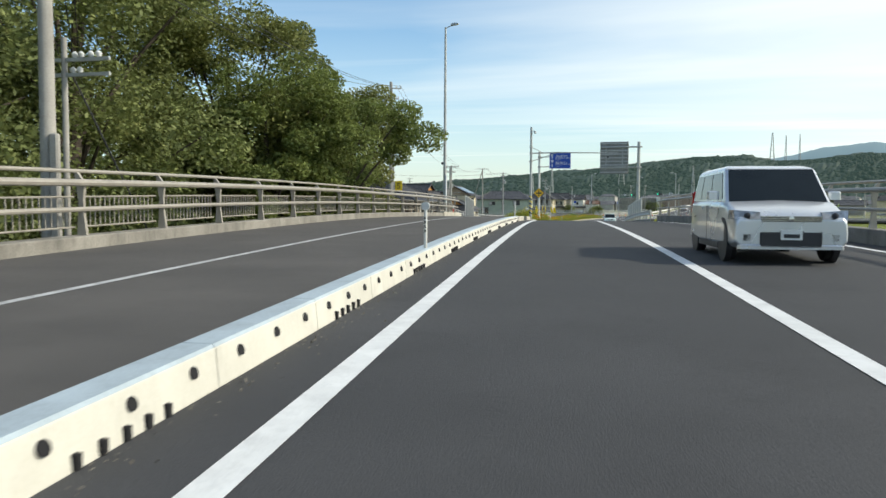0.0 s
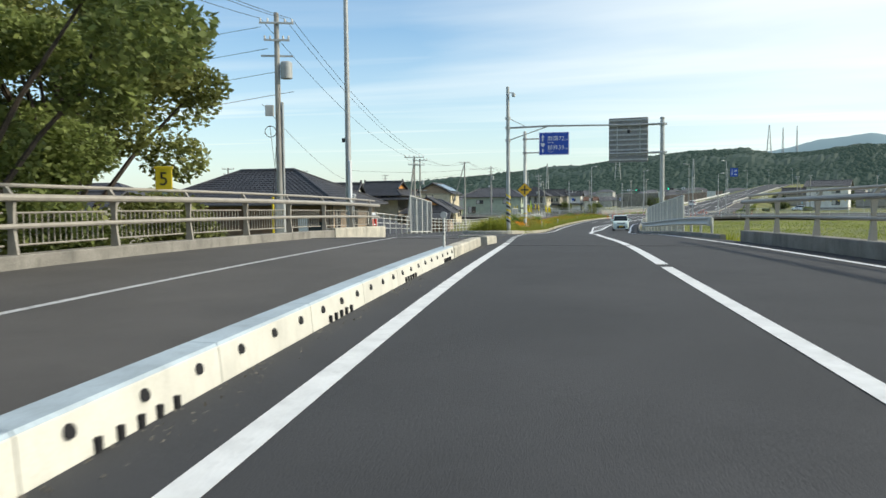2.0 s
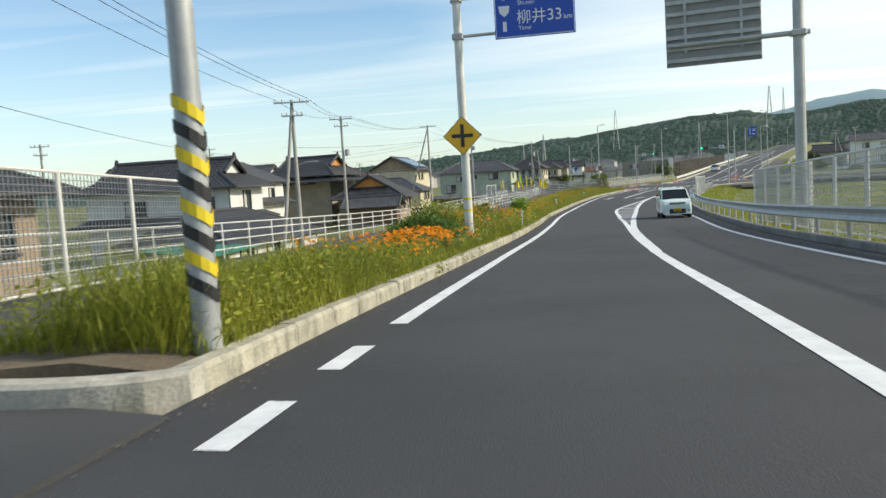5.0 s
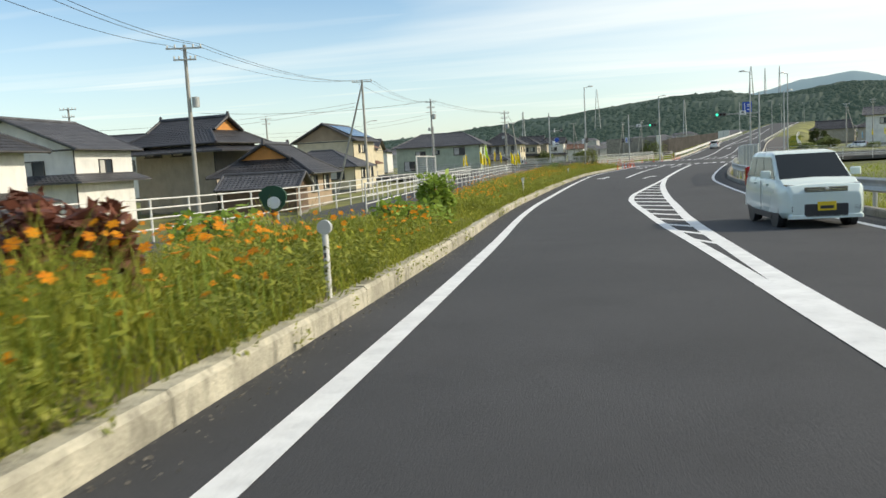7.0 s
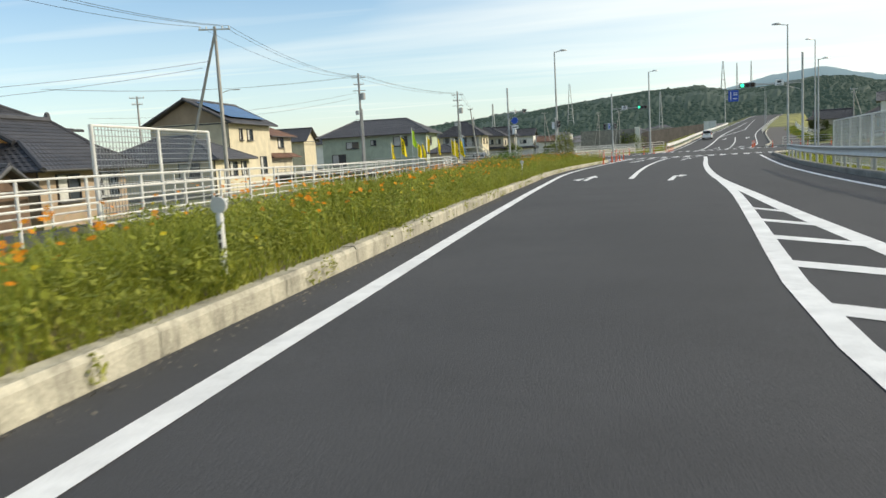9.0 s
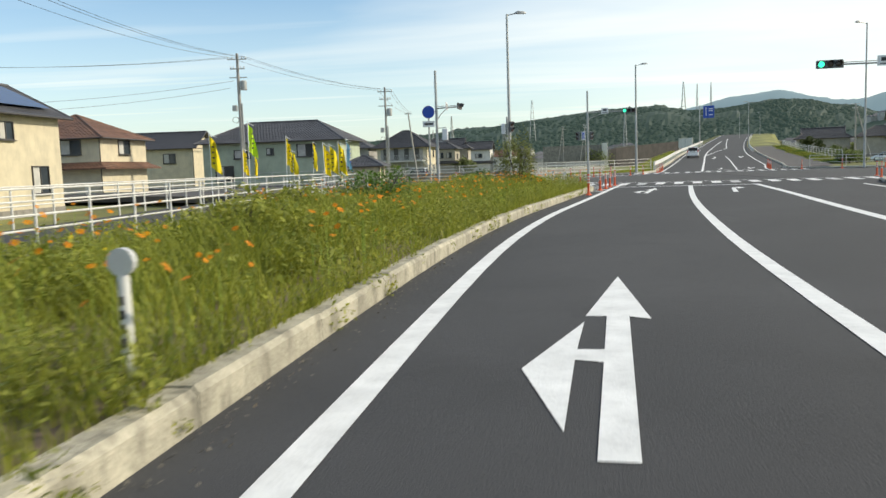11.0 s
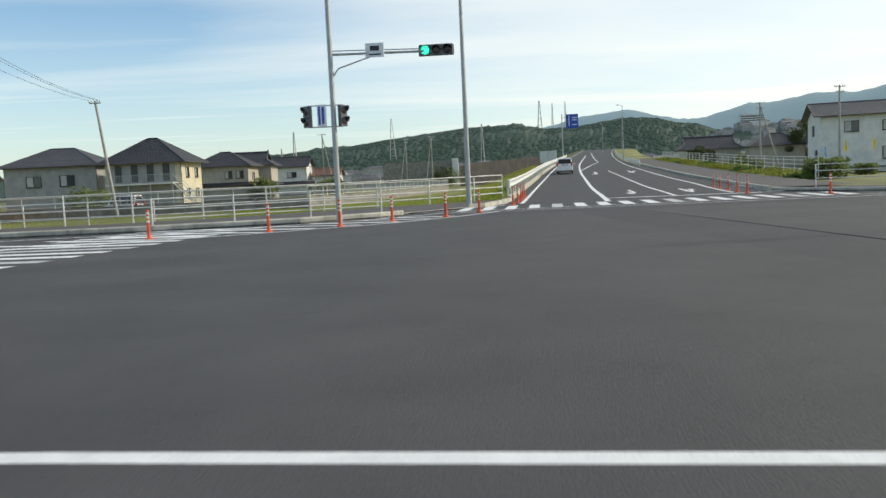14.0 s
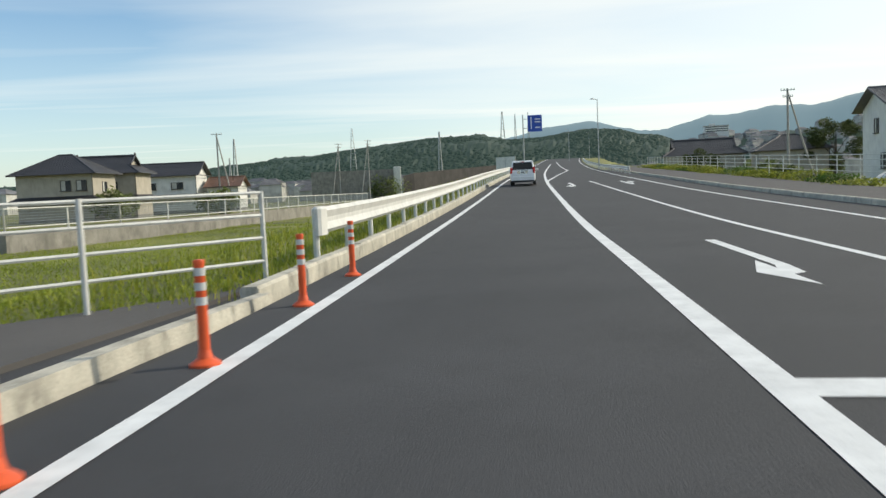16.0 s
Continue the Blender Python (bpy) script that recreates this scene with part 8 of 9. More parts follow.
house(-3.0, 334.0, 0.0, 9.0, 7.0, 5.4, 7.6, "two-storey house with dark tile roof", W_GREIGE, ROOF_DARK, "hip_gable", over=0.7, z=-0.5, skirt=(2.5, 0.9), wins=(("front", -2.0, 3.6, 1.4, 1.1), ("front", 1.6, 3.6, 1.4, 1.1)))
house(0.6, 351.0, -0.05, 9.5, 6.5, 5.3, 7.2, "white two-storey house with dark tile roof", W_WHITE, ROOF_DARK, "gable", over=0.6, z=-0.4, skirt=(2.4, 0.9), wins=(("front", -2.0, 3.6, 1.8, 1.0), ("front", 2.0, 3.6, 1.8, 1.0)))
house(9.0, 352.0, -0.05, 4.5, 6.5, 3.4, 4.8, "low house with brown tile roof", W_WHITE, ROOF_BROWN, "gable", over=0.5, z=-0.4)
# opposite side
house(82.0, 292.5, -0.32, 11.0, 9.0, 6.9, 8.6, "white two-storey house with grey gable roof", W_WHITE, ROOF_GREY, "gable", over=0.7, z=0.2, ridge_across=True,
      wins=(("left", 0.0, 4.4, 1.3, 1.3), ("front", -2.0, 4.6, 1.6, 1.3), ("front", 2.4, 4.6, 2.2, 1.2), ("front", 2.4, 1.2, 2.2, 1.5), ("left", -2.0, 1.2, 1.4, 1.4)))
house(91.0, 336.0, -0.3, 9.0, 7.0, 4.8, 6.9, "low house with dark tile roof", W_GREIGE, ROOF_DARK, over=0.6, z=0.6)
house(82.5, 346.0, -0.3, 11.0, 7.0, 4.9, 7.2, "low house with dark hip-and-gable tile roof", W_GREIGE, ROOF_DARK, "hip_gable", over=0.6, z=0.8)
house(100.0, 316.0, -0.3, 9.0, 7.0, 3.4, 5.0, "low grey house with grey roof", W_GREY, ROOF_GREY, "gable", over=0.6, z=0.3)
house(108.0, 300.0, -0.3, 9.0, 8.0, 4.9, 6.9, "house with dark tile roof", W_CREAM, ROOF_DARK, over=0.6, z=0.2)
for x, y, w_, e, t_, wm, rm in ((118, 330, 10, 4.8, 6.8, W_GREY, ROOF_DARK), (130, 300, 10, 5.2, 7.4, W_CREAM, ROOF_GREY), (126, 262, 10, 5.0, 7.2, W_WHITE, ROOF_DARK), (-30, 250, 10, 4.8, 6.9, W_CREAM, ROOF_DARK), (-34, 180, 10, 4.8, 6.9, W_WHITE, ROOF_GREY),
                               (-28, 150, 10, 4.2, 6.4, W_CREAM, ROOF_DARK), (-30, 112, 11, 3.6, 5.6, W_WHITE, ROOF_GREY), (-22, 96, 10, 2.4, 4.4, W_GREY, ROOF_DARK), (-40, 290, 11, 5.0, 7.2, W_WHITE, ROOF_DARK), (-26, 330, 11, 5.2, 7.2, W_CREAM, ROOF_GREY)):
    house(x, y, 0.1, w_, 8.0, e, t_, "two-storey house with tiled roof in the back row", wm, rm, "hip" if w_ % 2 else "gable", over=0.6, tile=0.5, wins=(("front", 2.0, 3.4, 1.6, 1.2), ("front", -2.0, 3.4, 1.6, 1.2)))

# white wall seen through the railing, green awning, meters
awn = thing("awning", Matrix.Translation((2.6, 108.5, -0.2)) @ Matrix.Rotation(0.1, 4, "Z"), "green lean-to awning on a low shed", "awning")
part("canopy", Shape().add([(-3, -3, 0.6), (1.0, -3, 0.2), (1.0, 3, 0.2), (-3, 3, 0.6), (-3, -3, 0.55), (1.0, -3, 0.15), (1.0, 3, 0.15), (-3, 3, 0.55)], [(0, 1, 2, 3), (7, 6, 5, 4), (0, 4, 5, 1), (1, 5, 6, 2), (2, 6, 7, 3), (3, 7, 4, 0)]), material("green_sheet", (0.02, 0.2, 0.13), 0.5, vary=0.12, bump=0.05), awn)
for a, b in ((-2.9, -2.9), (0.9, -2.9), (0.9, 2.9), (-2.9, 2.9)):
    part("leg", Shape().tube((a, b, -1.9), (a, b, 0.3), 0.05, n=6), STEEL, awn)
part("back_wall", Shape().box(-2.8, 0, -0.7, 0.1, 5.6, 2.4), W_TAN, awn)

# ---------------------------------------------------------------- underpass walls beyond the meadow
W_DARKWALL = material("dark_retaining_wall", (0.055, 0.05, 0.046), 0.95, vary=0.3, scale=0.4, fine=10, bump=0.3, stain=0.3)
sh = Shape()
sh.box(27.5, 404.0, 3.2, 19.5, 3.0, 6.4)
uw = tagged(part("underpass_wall", sh, CONCRETE_DARK), "weathered concrete underpass wall beyond the meadow", "wall", kind="structure")
part("end_pier", Shape().box(36.6, 402.0, 3.4, 1.6, 3.0, 6.9, chamfer=0.1), WHITE_STEEL, uw)
sh = Shape()
rings = []
for k in range(13):
    yy = 404.0 + k * 4.0
    xx = 38.0 + k * 2.3
    rings.append([(xx, yy, -1.0), (xx, yy, 4.8 + 0.15 * k), (xx + 2.5, yy + 2, 5.4 + 0.2 * k), (xx + 2.5, yy + 2, -1.0)])
sh.loft(rings)
tagged(part("retaining_wall", sh, W_DARKWALL), "dark retaining wall beside the climbing road", "wall", kind="structure")
scr = thing("noise_screen", Matrix.Translation((LX(366) - 3.2, 366.0, road_z(366) - 0.3)) @ Matrix.Rotation(flow(366) + 1.1, 4, "Z"), "pale panel screen beside the climbing road", "screen")
for k in range(2):
    part("panel", Shape().box(0, k * 2.0, 1.4, 0.12, 1.94, 2.6, chamfer=0.02), WHITE_STEEL, scr)
    part("post", Shape().box(0, k * 2.0 - 1.0, 1.3, 0.16, 0.1, 2.9), STEEL, scr)

# far town at the foot of the hill
rngt = np.random.default_rng(77)
tw, tr_ = Shape(), Shape()
for k in range(420):
    a = math.radians(rngt.uniform(-24, 46))
    rr = rngt.uniform(330, 720)
    px, py = 30 + rr * math.sin(a), 190 + rr * math.cos(a)
    if LX(py) - 14 < px < RX(py) + 16:
        continue
    g = -0.5 + max(0.0, (rr - 380) * 0.016) + rngt.uniform(0, 3) * (rr > 480)
    w_, d_, h_ = rngt.uniform(7, 14), rngt.uniform(6, 10), rngt.uniform(3.5, 7)
    q = rngt.uniform(-0.5, 0.5)
    tw.box(px, py, g + h_ / 2 - 1.5, w_, d_, h_ + 3, rz=q)
    m = Matrix.Translation((px, py, g + h_)) @ Matrix.Rotation(q, 4, "Z")
    c = [(-w_ / 2 - 0.5, -d_ / 2 - 0.5, -0.1), (w_ / 2 + 0.5, -d_ / 2 - 0.5, -0.1), (w_ / 2 + 0.5, d_ / 2 + 0.5, -0.1), (-w_ / 2 - 0.5, d_ / 2 + 0.5, -0.1), (-w_ / 4, 0, 1.9), (w_ / 4, 0, 1.9)]
    tr_.add([m @ Vector(v) for v in c], [(3, 2, 1, 0), (0, 1, 5, 4), (1, 2, 5), (2, 3, 4, 5), (3, 0, 4)])
town = tagged(part("far_town", tw, material("far_walls", (0.42, 0.41, 0.38), 0.85, vary=0.35, scale=0.02, fine=0.5, bump=0.0, coords="World")), "distant houses of the town below the hill", "houses", kind="stuff")
tagged(part("far_roofs", tr_, material("far_roof_tiles", (0.12, 0.12, 0.125), 0.7, vary=0.4, scale=0.02, fine=0.5, bump=0.0, coords="World")), "grey and brown roofs of the distant town", "roofs", kind="stuff")
SLOPE_AZ, SLOPE_EL = np.array([16, 19, 21, 23, 26, 30, 36, 46]), np.array([0.5, 1.2, 2.2, 2.85, 2.8, 3.1, 3.4, 3.3])
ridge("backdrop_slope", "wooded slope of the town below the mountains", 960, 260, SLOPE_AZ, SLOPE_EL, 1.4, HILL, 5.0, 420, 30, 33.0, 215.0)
sw, sr = Shape(), Shape()
for k in range(110):
    a, rr = rngt.uniform(21, 44), rngt.uniform(870, 965)
    px, py = 33 + rr * math.sin(math.radians(a)), 215 + rr * math.cos(math.radians(a))
    g = -1.0 + math.tan(math.radians(float(np.interp(a, SLOPE_AZ, SLOPE_EL)))) * 960 * math.sin(min(1.0, (rr - 830) / 260 / 0.55) * math.pi / 2) ** 1.2
    w_, d_, h_, q = rngt.uniform(8, 14), rngt.uniform(7, 10), rngt.uniform(4.5, 7.0), rngt.uniform(-0.5, 0.5)
    sw.box(px, py, g + h_ / 2 - 1.5, w_, d_, h_ + 3, rz=q)
    m = Matrix.Translation((px, py, g + h_)) @ Matrix.Rotation(q, 4, "Z")
    c = [(-w_ / 2 - 0.3, -d_ / 2 - 0.3, -0.1), (w_ / 2 + 0.3, -d_ / 2 - 0.3, -0.1), (w_ / 2 + 0.3, d_ / 2 + 0.3, -0.1), (-w_ / 2 - 0.3, d_ / 2 + 0.3, -0.1), (-w_ / 4, 0, 2.0), (w_ / 4, 0, 2.0)]
    sr.add([m @ Vector(v) for v in c], [(3, 2, 1, 0), (0, 1, 5, 4), (1, 2, 5), (2, 3, 4, 5), (3, 0, 4)])
tagged(part("slope_houses", sw, town.data.materials[0]), "small pale houses scattered over the far slope", "houses", kind="stuff")
tagged(part("slope_roofs", sr, bpy.data.materials["far_roof_tiles"]), "grey roofs of the houses on the far slope", "roofs", kind="stuff")
blk = thing("apartment_block", Matrix.Translation((411, 1088, 54.0)) @ Matrix.Rotation(-0.25, 4, "Z"), "white apartment block high on the far slope", "building")
part("wall", Shape().box(0, 0, -2.0, 26, 9, 13), W_WHITE, blk)
for k in range(3):
    part("window_band", Shape().box(0, -4.6, -1.2 + k * 2.3, 24.0, 0.3, 1.0), PANE, blk)
part("roof", Shape().box(0, 0, 4.7, 26.8, 9.8, 0.5), W_GREY, blk)
part("stair_tower", Shape().box(-4.0, 1.0, 6.0, 6.0, 5.0, 2.4), W_WHITE, blk)

# ---------------------------------------------------------------- yellow banner flags
FLAG_Y = material("yellow_banner_cloth", (0.85, 0.66, 0.01), 0.8, vary=0.08, scale=3, fine=60, bump=0.1)
FLAG_G = material("lime_banner_cloth", (0.5, 0.72, 0.03), 0.8, vary=0.08, scale=3, fine=60, bump=0.1)
FLAG_B = material("blue_banner_cloth", (0.25, 0.5, 0.65), 0.8, vary=0.2, scale=3, fine=60, bump=0.1)


def banner(x, y, z, h, turn, seed, mat, label, lean=0.1):
    rng = np.random.default_rng(seed)
    b = thing("banner_flag", Matrix.Translation((x, y, z)) @ Matrix.Rotation(turn, 4, "Z"), label, "flag", "banner flags")
    tip = Vector((lean, 0, h))
    part("pole", Shape().tube((0, 0, -0.1), tip, 0.016, n=6), WHITE_SHEET, b)
    part("top_rod", Shape().tube(tip - Vector((0, 0, 0.05)), tip + Vector((0.3, 0, -0.2)), 0.012, n=5), WHITE_SHEET, b)
    vs, fs, n, m = [], [], 10, 6
    ph = rng.uniform(0, 6)
    for i in range(n + 1):
        for k in range(m + 1):
            u, v = k / m, i / n
            w_ = (0.12 + 0.22 * abs(math.sin(ph * 1.7)) + 0.16 * v) * u
            vs.append((lean * (1 - v * 0.6) + w_, 0.1 * math.sin(u * 9 + v * 4 + ph) * u ** 0.5, h - 0.08 - v * 1.2 - u * 0.35))
    fs = [(i * (m + 1) + k, i * (m + 1) + k + 1, (i + 1) * (m + 1) + k + 1, (i + 1) * (m + 1) + k) for i in range(n) for k in range(m)]
    cl = part("cloth", Shape().add(vs, fs), mat, b, smooth=True)
    bars = Shape()
    for k in range(4):
        v = 0.2 + 0.17 * k
        bars.box(lean * (1 - v * 0.6) + 0.14, -0.105, h - 0.3 - v * 1.2, 0.08, 0.004, 0.06)
    part("lettering_bar", bars, BLACK_PAINT if mat is not FLAG_B else BLUE_SIGN, cl)


for k, (x, y, h) in enumerate(((7.3, 180.1, 2.85), (7.6, 187.8, 3.0), (7.7, 191.8, 2.85), (10.4, 187.0, 2.6), (10.5, 184.5, 2.5), (6.0, 193.9, 2.5), (9.4, 189.2, 2.6), (3.2, 193.4, 2.7), (1.9, 198.5, 2.5), (5.0, 196.0, 2.6))):
    banner(x, y, 0.0, h, 0.2 + 0.9 * math.sin(k * 2.1), 90 + k, FLAG_Y, "yellow banner flag hanging limp on a white pole", 0.12 * math.sin(k))
banner(7.2, 184.2, 0.0, 3.5, 0.9, 120, FLAG_G, "tall lime-green banner flag by the fence", 0.05)
banner(10.4, 188.4, 0.0, 2.8, 0.9, 121, FLAG_B, "blue and white banner flag by the fence", 0.05)
for k, (x, y) in enumerate(((76.0, 280.0), (79.0, 277.0), (82.0, 274.0), (74.5, 283.0), (86.0, 271.0), (77.5, 278.6), (80.6, 275.4))):
    banner(x, y, ground_z(x, y), 4.1, 0.4, 130 + k, FLAG_Y if k != 4 else FLAG_G, "yellow banner flag beside the white house", 0.15)
banner(73.0, 284.5, ground_z(73, 284), 3.6, 0.3, 140, FLAG_B, "blue and white banner flag beside the white house", 0.05)


# ---------------------------------------------------------------- cars
def paint(name, colour, metal=0.2):
    m = material(name, colour, 0.28, metal, vary=0.04, scale=1.0, fine=200, bump=0.0)
    m.node_tree.nodes["Principled BSDF"].inputs["Coat Weight"].default_value = 0.7
    return m


TYRE = material("tyre_rubber", (0.018, 0.018, 0.018), 0.85, vary=0.2, bump=0.15)
ALLOY = material("alloy_rim", (0.5, 0.5, 0.5), 0.3, 0.7, vary=0.06, bump=0.0)
CAR_GLASS = material("car_glass", (0.012, 0.016, 0.017), rough=0.06, vary=0.1, bump=0.0, spec=0.35)
CHROME = material("chrome_trim", (0.6, 0.6, 0.6), 0.15, 0.9, vary=0.03, bump=0.0)
RED_LENS = material("red_tail_lens", (0.42, 0.01, 0.012), 0.2, vary=0.1, bump=0.0)
CLEAR_LENS = material("clear_headlamp", (0.3, 0.31, 0.32), 0.1, 0.6, vary=0.5, scale=12, bump=0.0)
PLATE = material("white_plate", (0.72, 0.74, 0.72), 0.45, vary=0.03, bump=0.0)
PLATE_Y = material("yellow_plate", (0.7, 0.5, 0.02), 0.45, vary=0.03, bump=0.0)


def soften(ob, width):
    bev = ob.modifiers.new("rounded_edges", "BEVEL")
    bev.width, bev.segments, bev.limit_method, bev.angle_limit = width, 3, "ANGLE", radians(28)
    bev.harden_normals = True


def car(x, y, z, rz, L, Wd, H, body, label, hood=0.95, belt=0.98, nose=0.55, screen=0.75, rear_slope=0.25, roof_in=0.13, plate=PLATE, wheel_r=0.31, kindname="car", square=0.0):
    """Its front looks along the local +y. hood: height of the bonnet's back; nose: the front's top; screen: run of the windscreen."""
    c = thing(kindname, Matrix.Translation((x, y, z)) @ Matrix.Rotation(rz, 4, "Z"), label, "car", "cars on the road")
    hl, hw = L / 2, Wd / 2
    bonnet = L * 0.2
    st = [(-hl, 0.42, belt - 0.28, 0.9), (-hl + 0.06, 0.3, belt - 0.08, 0.96), (-hl + 0.25, 0.24, belt, 0.995), (-hl * 0.5, 0.2, belt, 1.0), (0, 0.2, belt, 1.0), (hl - bonnet - 0.15, 0.2, belt - 0.02, 1.0),
          (hl - bonnet + 0.15, 0.2, hood, 0.995), (hl - 0.35, 0.22, hood - 0.1, 0.98), (hl - 0.1, 0.24, nose + 0.15, 0.93 + 0.05 * square), (hl, 0.26, nose + 0.06 * square, 0.84 + 0.11 * square)]
    rings = []
    for yy, z0, z1, k in st:
        w_ = hw * k
        mid = (z0 + z1) / 2
        rings.append([(-w_ * 0.9, yy, z0), (-w_, yy, z0 + 0.1), (-w_, yy, mid), (-w_ * 0.985, yy, z1 - 0.08), (-w_ * 0.93, yy, z1), (0, yy, z1 + 0.025), (w_ * 0.93, yy, z1), (w_ * 0.985, yy, z1 - 0.08), (w_, yy, mid), (w_, yy, z0 + 0.1), (w_ * 0.9, yy, z0)])
    bd = part("body", Shape().loft(rings), body, c, smooth=True)
    soften(bd, 0.06)
    yf0, yb0 = hl - bonnet + 0.05, -hl + 0.14
    yf1, yb1 = yf0 - screen, yb0 + rear_slope
    w0, w1 = hw * 0.955, hw * (0.955 - roof_in)
    zb, zt = belt - 0.04, H
    low = [(-w0, yb0, zb), (w0, yb0, zb), (w0, yf0, zb - 0.03), (-w0, yf0, zb - 0.03)]
    top = [(-w1, yb1, zt - 0.06), (w1, yb1, zt - 0.06), (w1, yf1, zt - 0.05), (-w1, yf1, zt - 0.05)]
    cap = [(-w1 * 0.86, yb1 + 0.15, zt), (w1 * 0.86, yb1 + 0.15, zt), (w1 * 0.86, yf1 - 0.25, zt), (-w1 * 0.86, yf1 - 0.25, zt)]
    soften(part("cabin", Shape().loft([low, top, cap]), body, c, smooth=True), 0.05)

    def glass(a, b, cc, d, u0, u1, v0, v1, nm):
        a, b, cc, d = (Vector(q) for q in (a, b, cc, d))
        at = lambda u, v: a.lerp(b, u).lerp(d.lerp(cc, u), v)
        n_ = (b - a).cross(d - a).normalized()
        mid_ = (a + b + cc + d) / 4
        if n_.dot(mid_ - Vector((0, 0, 0.9))) < 0:
            n_ = -n_
        ring = [at(u0, v0), at(u1, v0), at(u1, v1), at(u0, v1)]
        part(nm, Shape().loft([[p - n_ * 0.02 for p in ring], [p + n_ * 0.008 for p in ring]]), CAR_GLASS, c)

    glass(low[3], low[2], top[2], top[3], 0.035, 0.965, 0.05, 0.96, "windscreen")
    glass(low[0], low[1], top[1], top[0], 0.07, 0.93, 0.12, 0.9, "rear_window")
    for s_ in (0, 1):
        a, b = (low[1], low[2]) if s_ else (low[0], low[3])
        d, cc = (top[1], top[2]) if s_ else (top[0], top[3])
        for u0, u1 in ((0.05, 0.28), (0.3, 0.6), (0.62, 0.93)):
            glass(a, b, cc, d, u0, u1, 0.1, 0.88, "side_window")
    for sx in (-1, 1):
        for wy in (hl - 0.78, -hl + 0.72):
            wheel = new("wheel")
            wheel.parent = c
            wheel.matrix_basis = Matrix.Translation((sx * (hw - 0.1), wy, wheel_r)) @ Matrix.Rotation(radians(90 * sx), 4, "Y")
            part("tyre", Shape().lathe([(wheel_r * 0.62, -0.09), (wheel_r * 0.95, -0.09), (wheel_r, -0.05), (wheel_r, 0.05), (wheel_r * 0.95, 0.09), (wheel_r * 0.62, 0.09)], 24), TYRE, wheel, smooth=True)
            rim = Shape().lathe([(wheel_r * 0.64, -0.07), (wheel_r * 0.66, 0.085), (wheel_r * 0.57, 0.075), (wheel_r * 0.55, 0.03)], 20)
            for k in range(6):
                rim.box(wheel_r * 0.3, 0, 0.07, wheel_r * 0.56, 0.045, 0.03, m=Matrix.Rotation(k * math.pi / 3, 4, "Z"))
            part("hub", Shape().lathe([(wheel_r * 0.57, 0.0), (wheel_r * 0.5, 0.02), (0.02, 0.025)], 16), DARK, wheel, smooth=True)
            part("rim", rim, ALLOY, wheel, smooth=True)
            arch = Shape().lathe([(wheel_r * 1.14, -0.05), (wheel_r * 1.14, 0.05)], 22)
            part("wheel_arch", arch, DARK, c, at=Matrix.Translation((sx * (hw - 0.055), wy, wheel_r + 0.02)) @ Matrix.Rotation(radians(90), 4, "Y"))
        part("mirror", Shape().box(sx * (hw + 0.1), yf0 - 0.35, belt + 0.08, 0.2, 0.1, 0.15, chamfer=0.03), body, c)
        zl = nose + 0.02 + 0.04 * square
        x0, x1, yf = hw * 0.52, hw * (0.89 + 0.07 * square), hl - 0.1 * (1 - square) + 0.012
        lamp_ = part("headlamp", Shape().loft([[(sx * x0, yf + 0.01, zl), (sx * x1, yf - 0.05, zl), (sx * x1, yf - 0.09, zl + 0.15), (sx * x0, yf - 0.05, zl + 0.12)],
                                      [(sx * x0, yf - 0.3, zl), (sx * (x1 + 0.02), yf - 0.42, zl), (sx * (x1 + 0.01), yf - 0.45, zl + 0.15), (sx * x0, yf - 0.3, zl + 0.12)]]), CLEAR_LENS, c)
        part("bulb", Shape().lathe([(0.05, -0.01), (0.045, 0.02), (0.01, 0.03)], 12), DARK, lamp_, at=Matrix.Translation((sx * (x0 + x1) / 2, yf - 0.03, zl + 0.065)) @ Matrix.Rotation(radians(-90), 4, "X"))
        part("tail_lamp", Shape().box(sx * hw * 0.88, -hl + 0.1, belt - 0.02, 0.15, 0.2, 0.42, chamfer=0.04), RED_LENS, c)
        part("fog_lamp", Shape().box(sx * hw * 0.74, hl - 0.04, 0.42, 0.16, 0.08, 0.12, chamfer=0.02), DARK, c)
        part("reflector", Shape().box(sx * hw * 0.74, -hl + 0.03, 0.55, 0.2, 0.05, 0.05), RED_LENS, c)
        part("sill", Shape().box(sx * hw * 0.95, 0, 0.24, 0.08, L * 0.45, 0.12, chamfer=0.02), DARK, c)
        for yy in (0.35, -0.65):
            part("door_handle", Shape().box(sx * (hw + 0.005), yy, belt - 0.14, 0.03, 0.18, 0.04, chamfer=0.01), body, c)
        part("door_gap", Shape().box(sx * hw, -0.12, 0.6, 0.008, 0.012, belt - 0.35), DARK, c)
    gr = part("grille", Shape().box(0, hl - 0.02, nose + 0.07, hw * 1.02, 0.05, 0.09, chamfer=0.01), DARK, c)
    for q in (0.045, 0.075, 0.105):
        part("grille_bar", Shape().box(0, hl + 0.008, nose + q, hw * 1.02, 0.02, 0.014), CHROME, gr)
    part("badge", Shape().lathe([(0.05, 0), (0.045, 0.012), (0.01, 0.014)], 14), CHROME, gr, at=Matrix.Translation((0, hl + 0.012, nose + 0.07)) @ Matrix.Rotation(radians(-90), 4, "X"))
    part("lower_grille", Shape().box(0, hl + 0.0, 0.38, hw * 1.05, 0.04, 0.24, chamfer=0.02), DARK, c)
    part("front_bumper", Shape().box(0, hl - 0.05, 0.27, Wd * 0.9, 0.14, 0.09, chamfer=0.04), body, c)
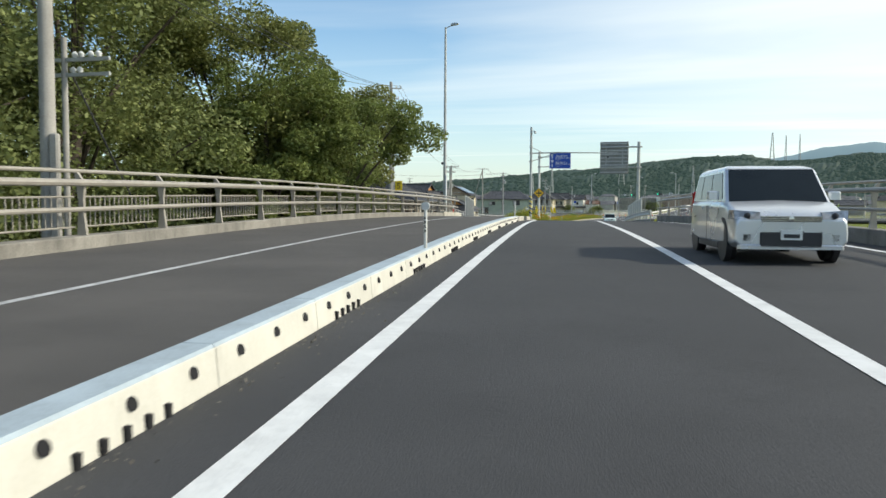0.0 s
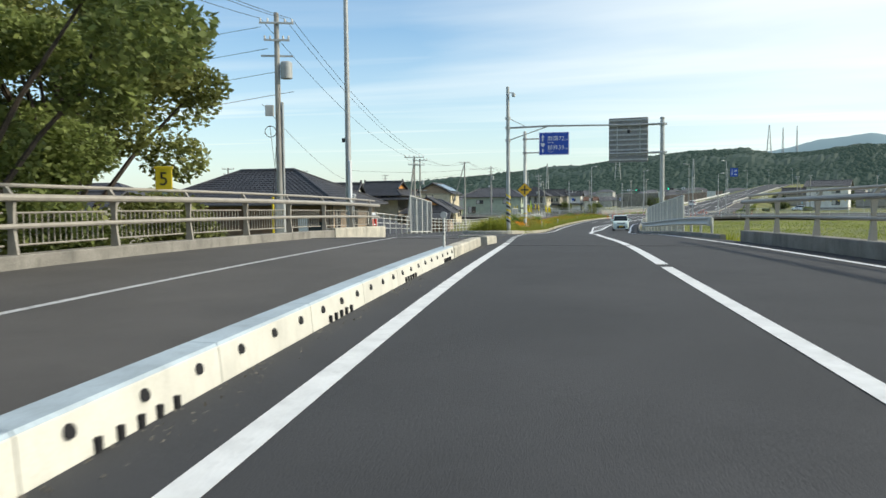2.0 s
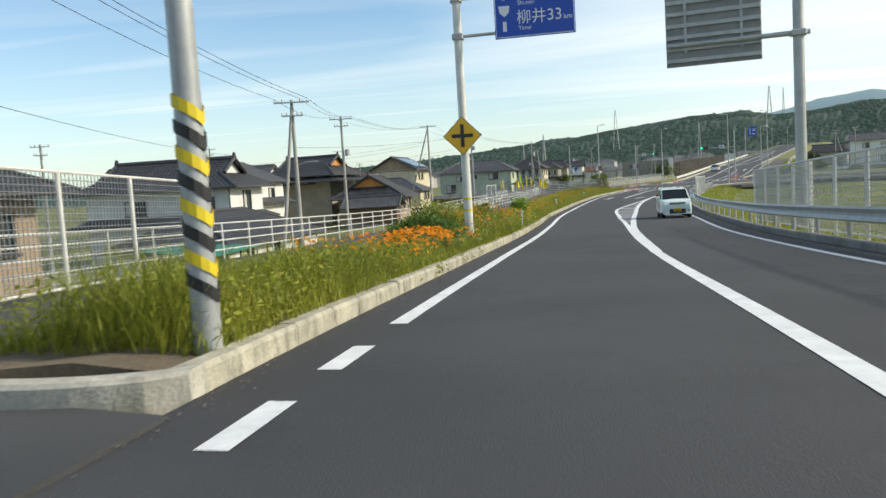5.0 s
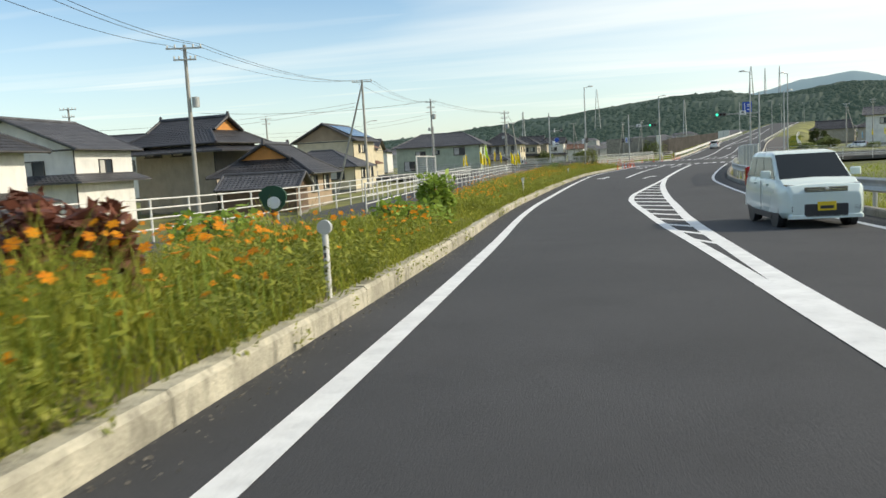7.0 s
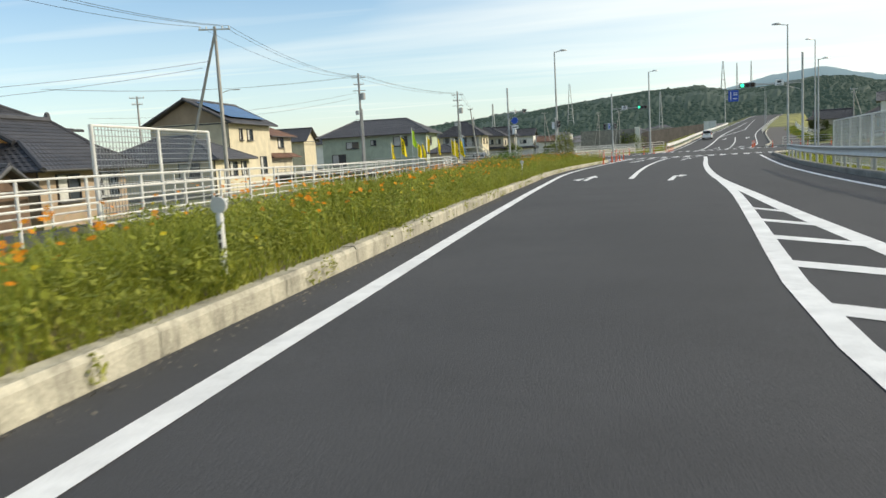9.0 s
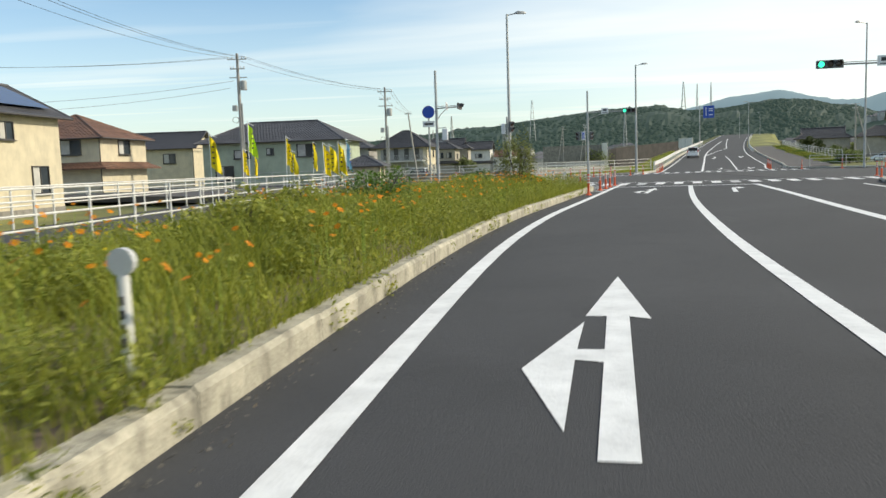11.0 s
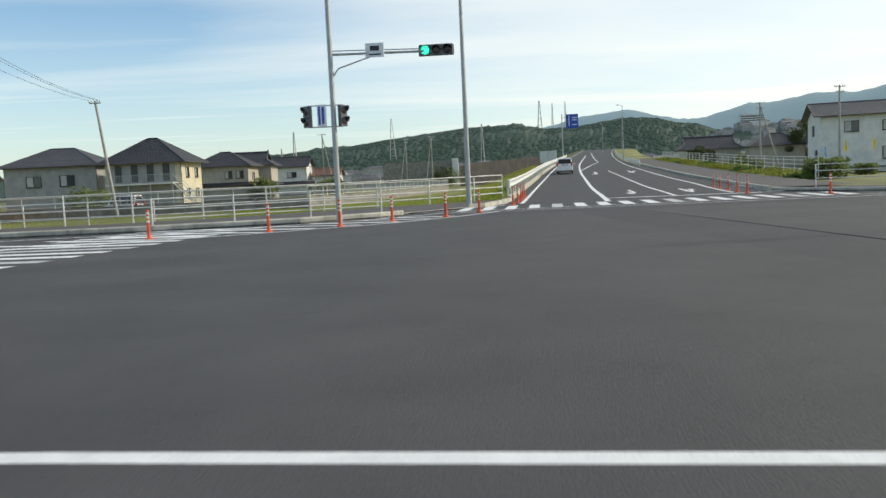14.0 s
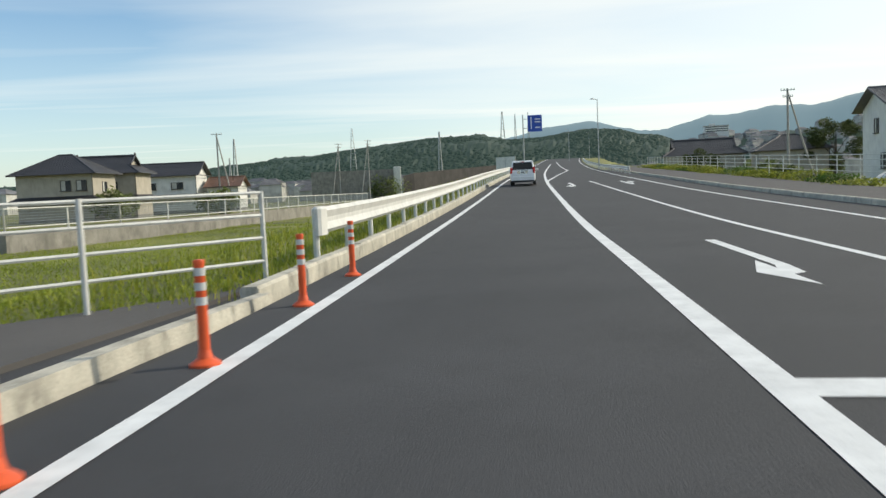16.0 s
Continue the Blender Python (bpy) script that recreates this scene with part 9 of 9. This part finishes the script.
    fp = part("front_plate", Shape().box(0.0, hl + 0.035, 0.46, 0.33, 0.015, 0.165, chamfer=0.005), plate, c)
    part("plate_bar", Shape().box(0.0, hl + 0.045, 0.44, 0.24, 0.004, 0.06), DARK, fp)
    part("rear_bumper", Shape().box(0, -hl + 0.06, 0.46, Wd * 0.96, 0.2, 0.3, chamfer=0.06), body, c)
    part("rear_skirt", Shape().box(0, -hl + 0.14, 0.27, Wd * 0.9, 0.2, 0.12, chamfer=0.03), DARK, c)
    part("plate_surround", Shape().box(0, -hl + 0.0, belt - 0.12, 0.72, 0.06, 0.25, chamfer=0.03), CHROME, c)
    rp = part("rear_plate", Shape().box(0, -hl - 0.035, belt - 0.13, 0.33, 0.015, 0.165, chamfer=0.005), plate, c)
    part("plate_bar", Shape().box(0, -hl - 0.045, belt - 0.15, 0.24, 0.004, 0.06), DARK, rp)
    part("wiper", Shape().box(0.1, -hl + 0.1, belt + 0.1, 0.55, 0.03, 0.02), DARK, c)
    part("high_brake_lamp", Shape().box(0, yb1 - 0.0, zt - 0.08, 0.3, 0.05, 0.04), RED_LENS, c)
    return c


WHITE_CAR = paint("white_car_paint", (0.72, 0.72, 0.71), 0.0)
SILVER_CAR = paint("silver_car_paint", (0.66, 0.68, 0.7), 0.6)
MINT_CAR = paint("mint_white_car_paint", (0.62, 0.72, 0.69), 0.0)
car(LX(283) + 1.75, 283.0, road_z(283), flow(283), 4.75, 1.76, 1.68, WHITE_CAR, "white people carrier driving away up the road", hood=1.0, belt=1.02, screen=0.95, rear_slope=0.32, wheel_r=0.33, kindname="people_carrier")
car(31.1, 28.3, road_z(28.3), flow(28) + math.pi, 4.2, 1.8, 1.63, SILVER_CAR, "silver boxy compact car coming the other way", hood=0.98, belt=1.02, screen=0.62, rear_slope=0.1, nose=0.64, roof_in=0.12, square=1.0, wheel_r=0.33, kindname="compact_car")
car(25.12, 115.0, road_z(115.0), flow(115) + math.pi, 3.4, 1.48, 1.5, MINT_CAR, "pale mint small car coming the other way", hood=0.95, belt=0.98, screen=0.75, rear_slope=0.2, nose=0.7, plate=PLATE_Y, wheel_r=0.27, kindname="small_car")
car(72.5, 285.5, ground_z(72.5, 285.5), 1.2, 4.0, 1.68, 1.5, SILVER_CAR, "silver hatchback parked beside the white house", rear_slope=0.4, kindname="hatchback")
car(1.3, 262.0, ground_z(1.3, 262), 1.4, 3.4, 1.48, 1.75, WHITE_CAR, "small white van parked behind the fence", rear_slope=0.08, screen=0.5, kindname="small_van")
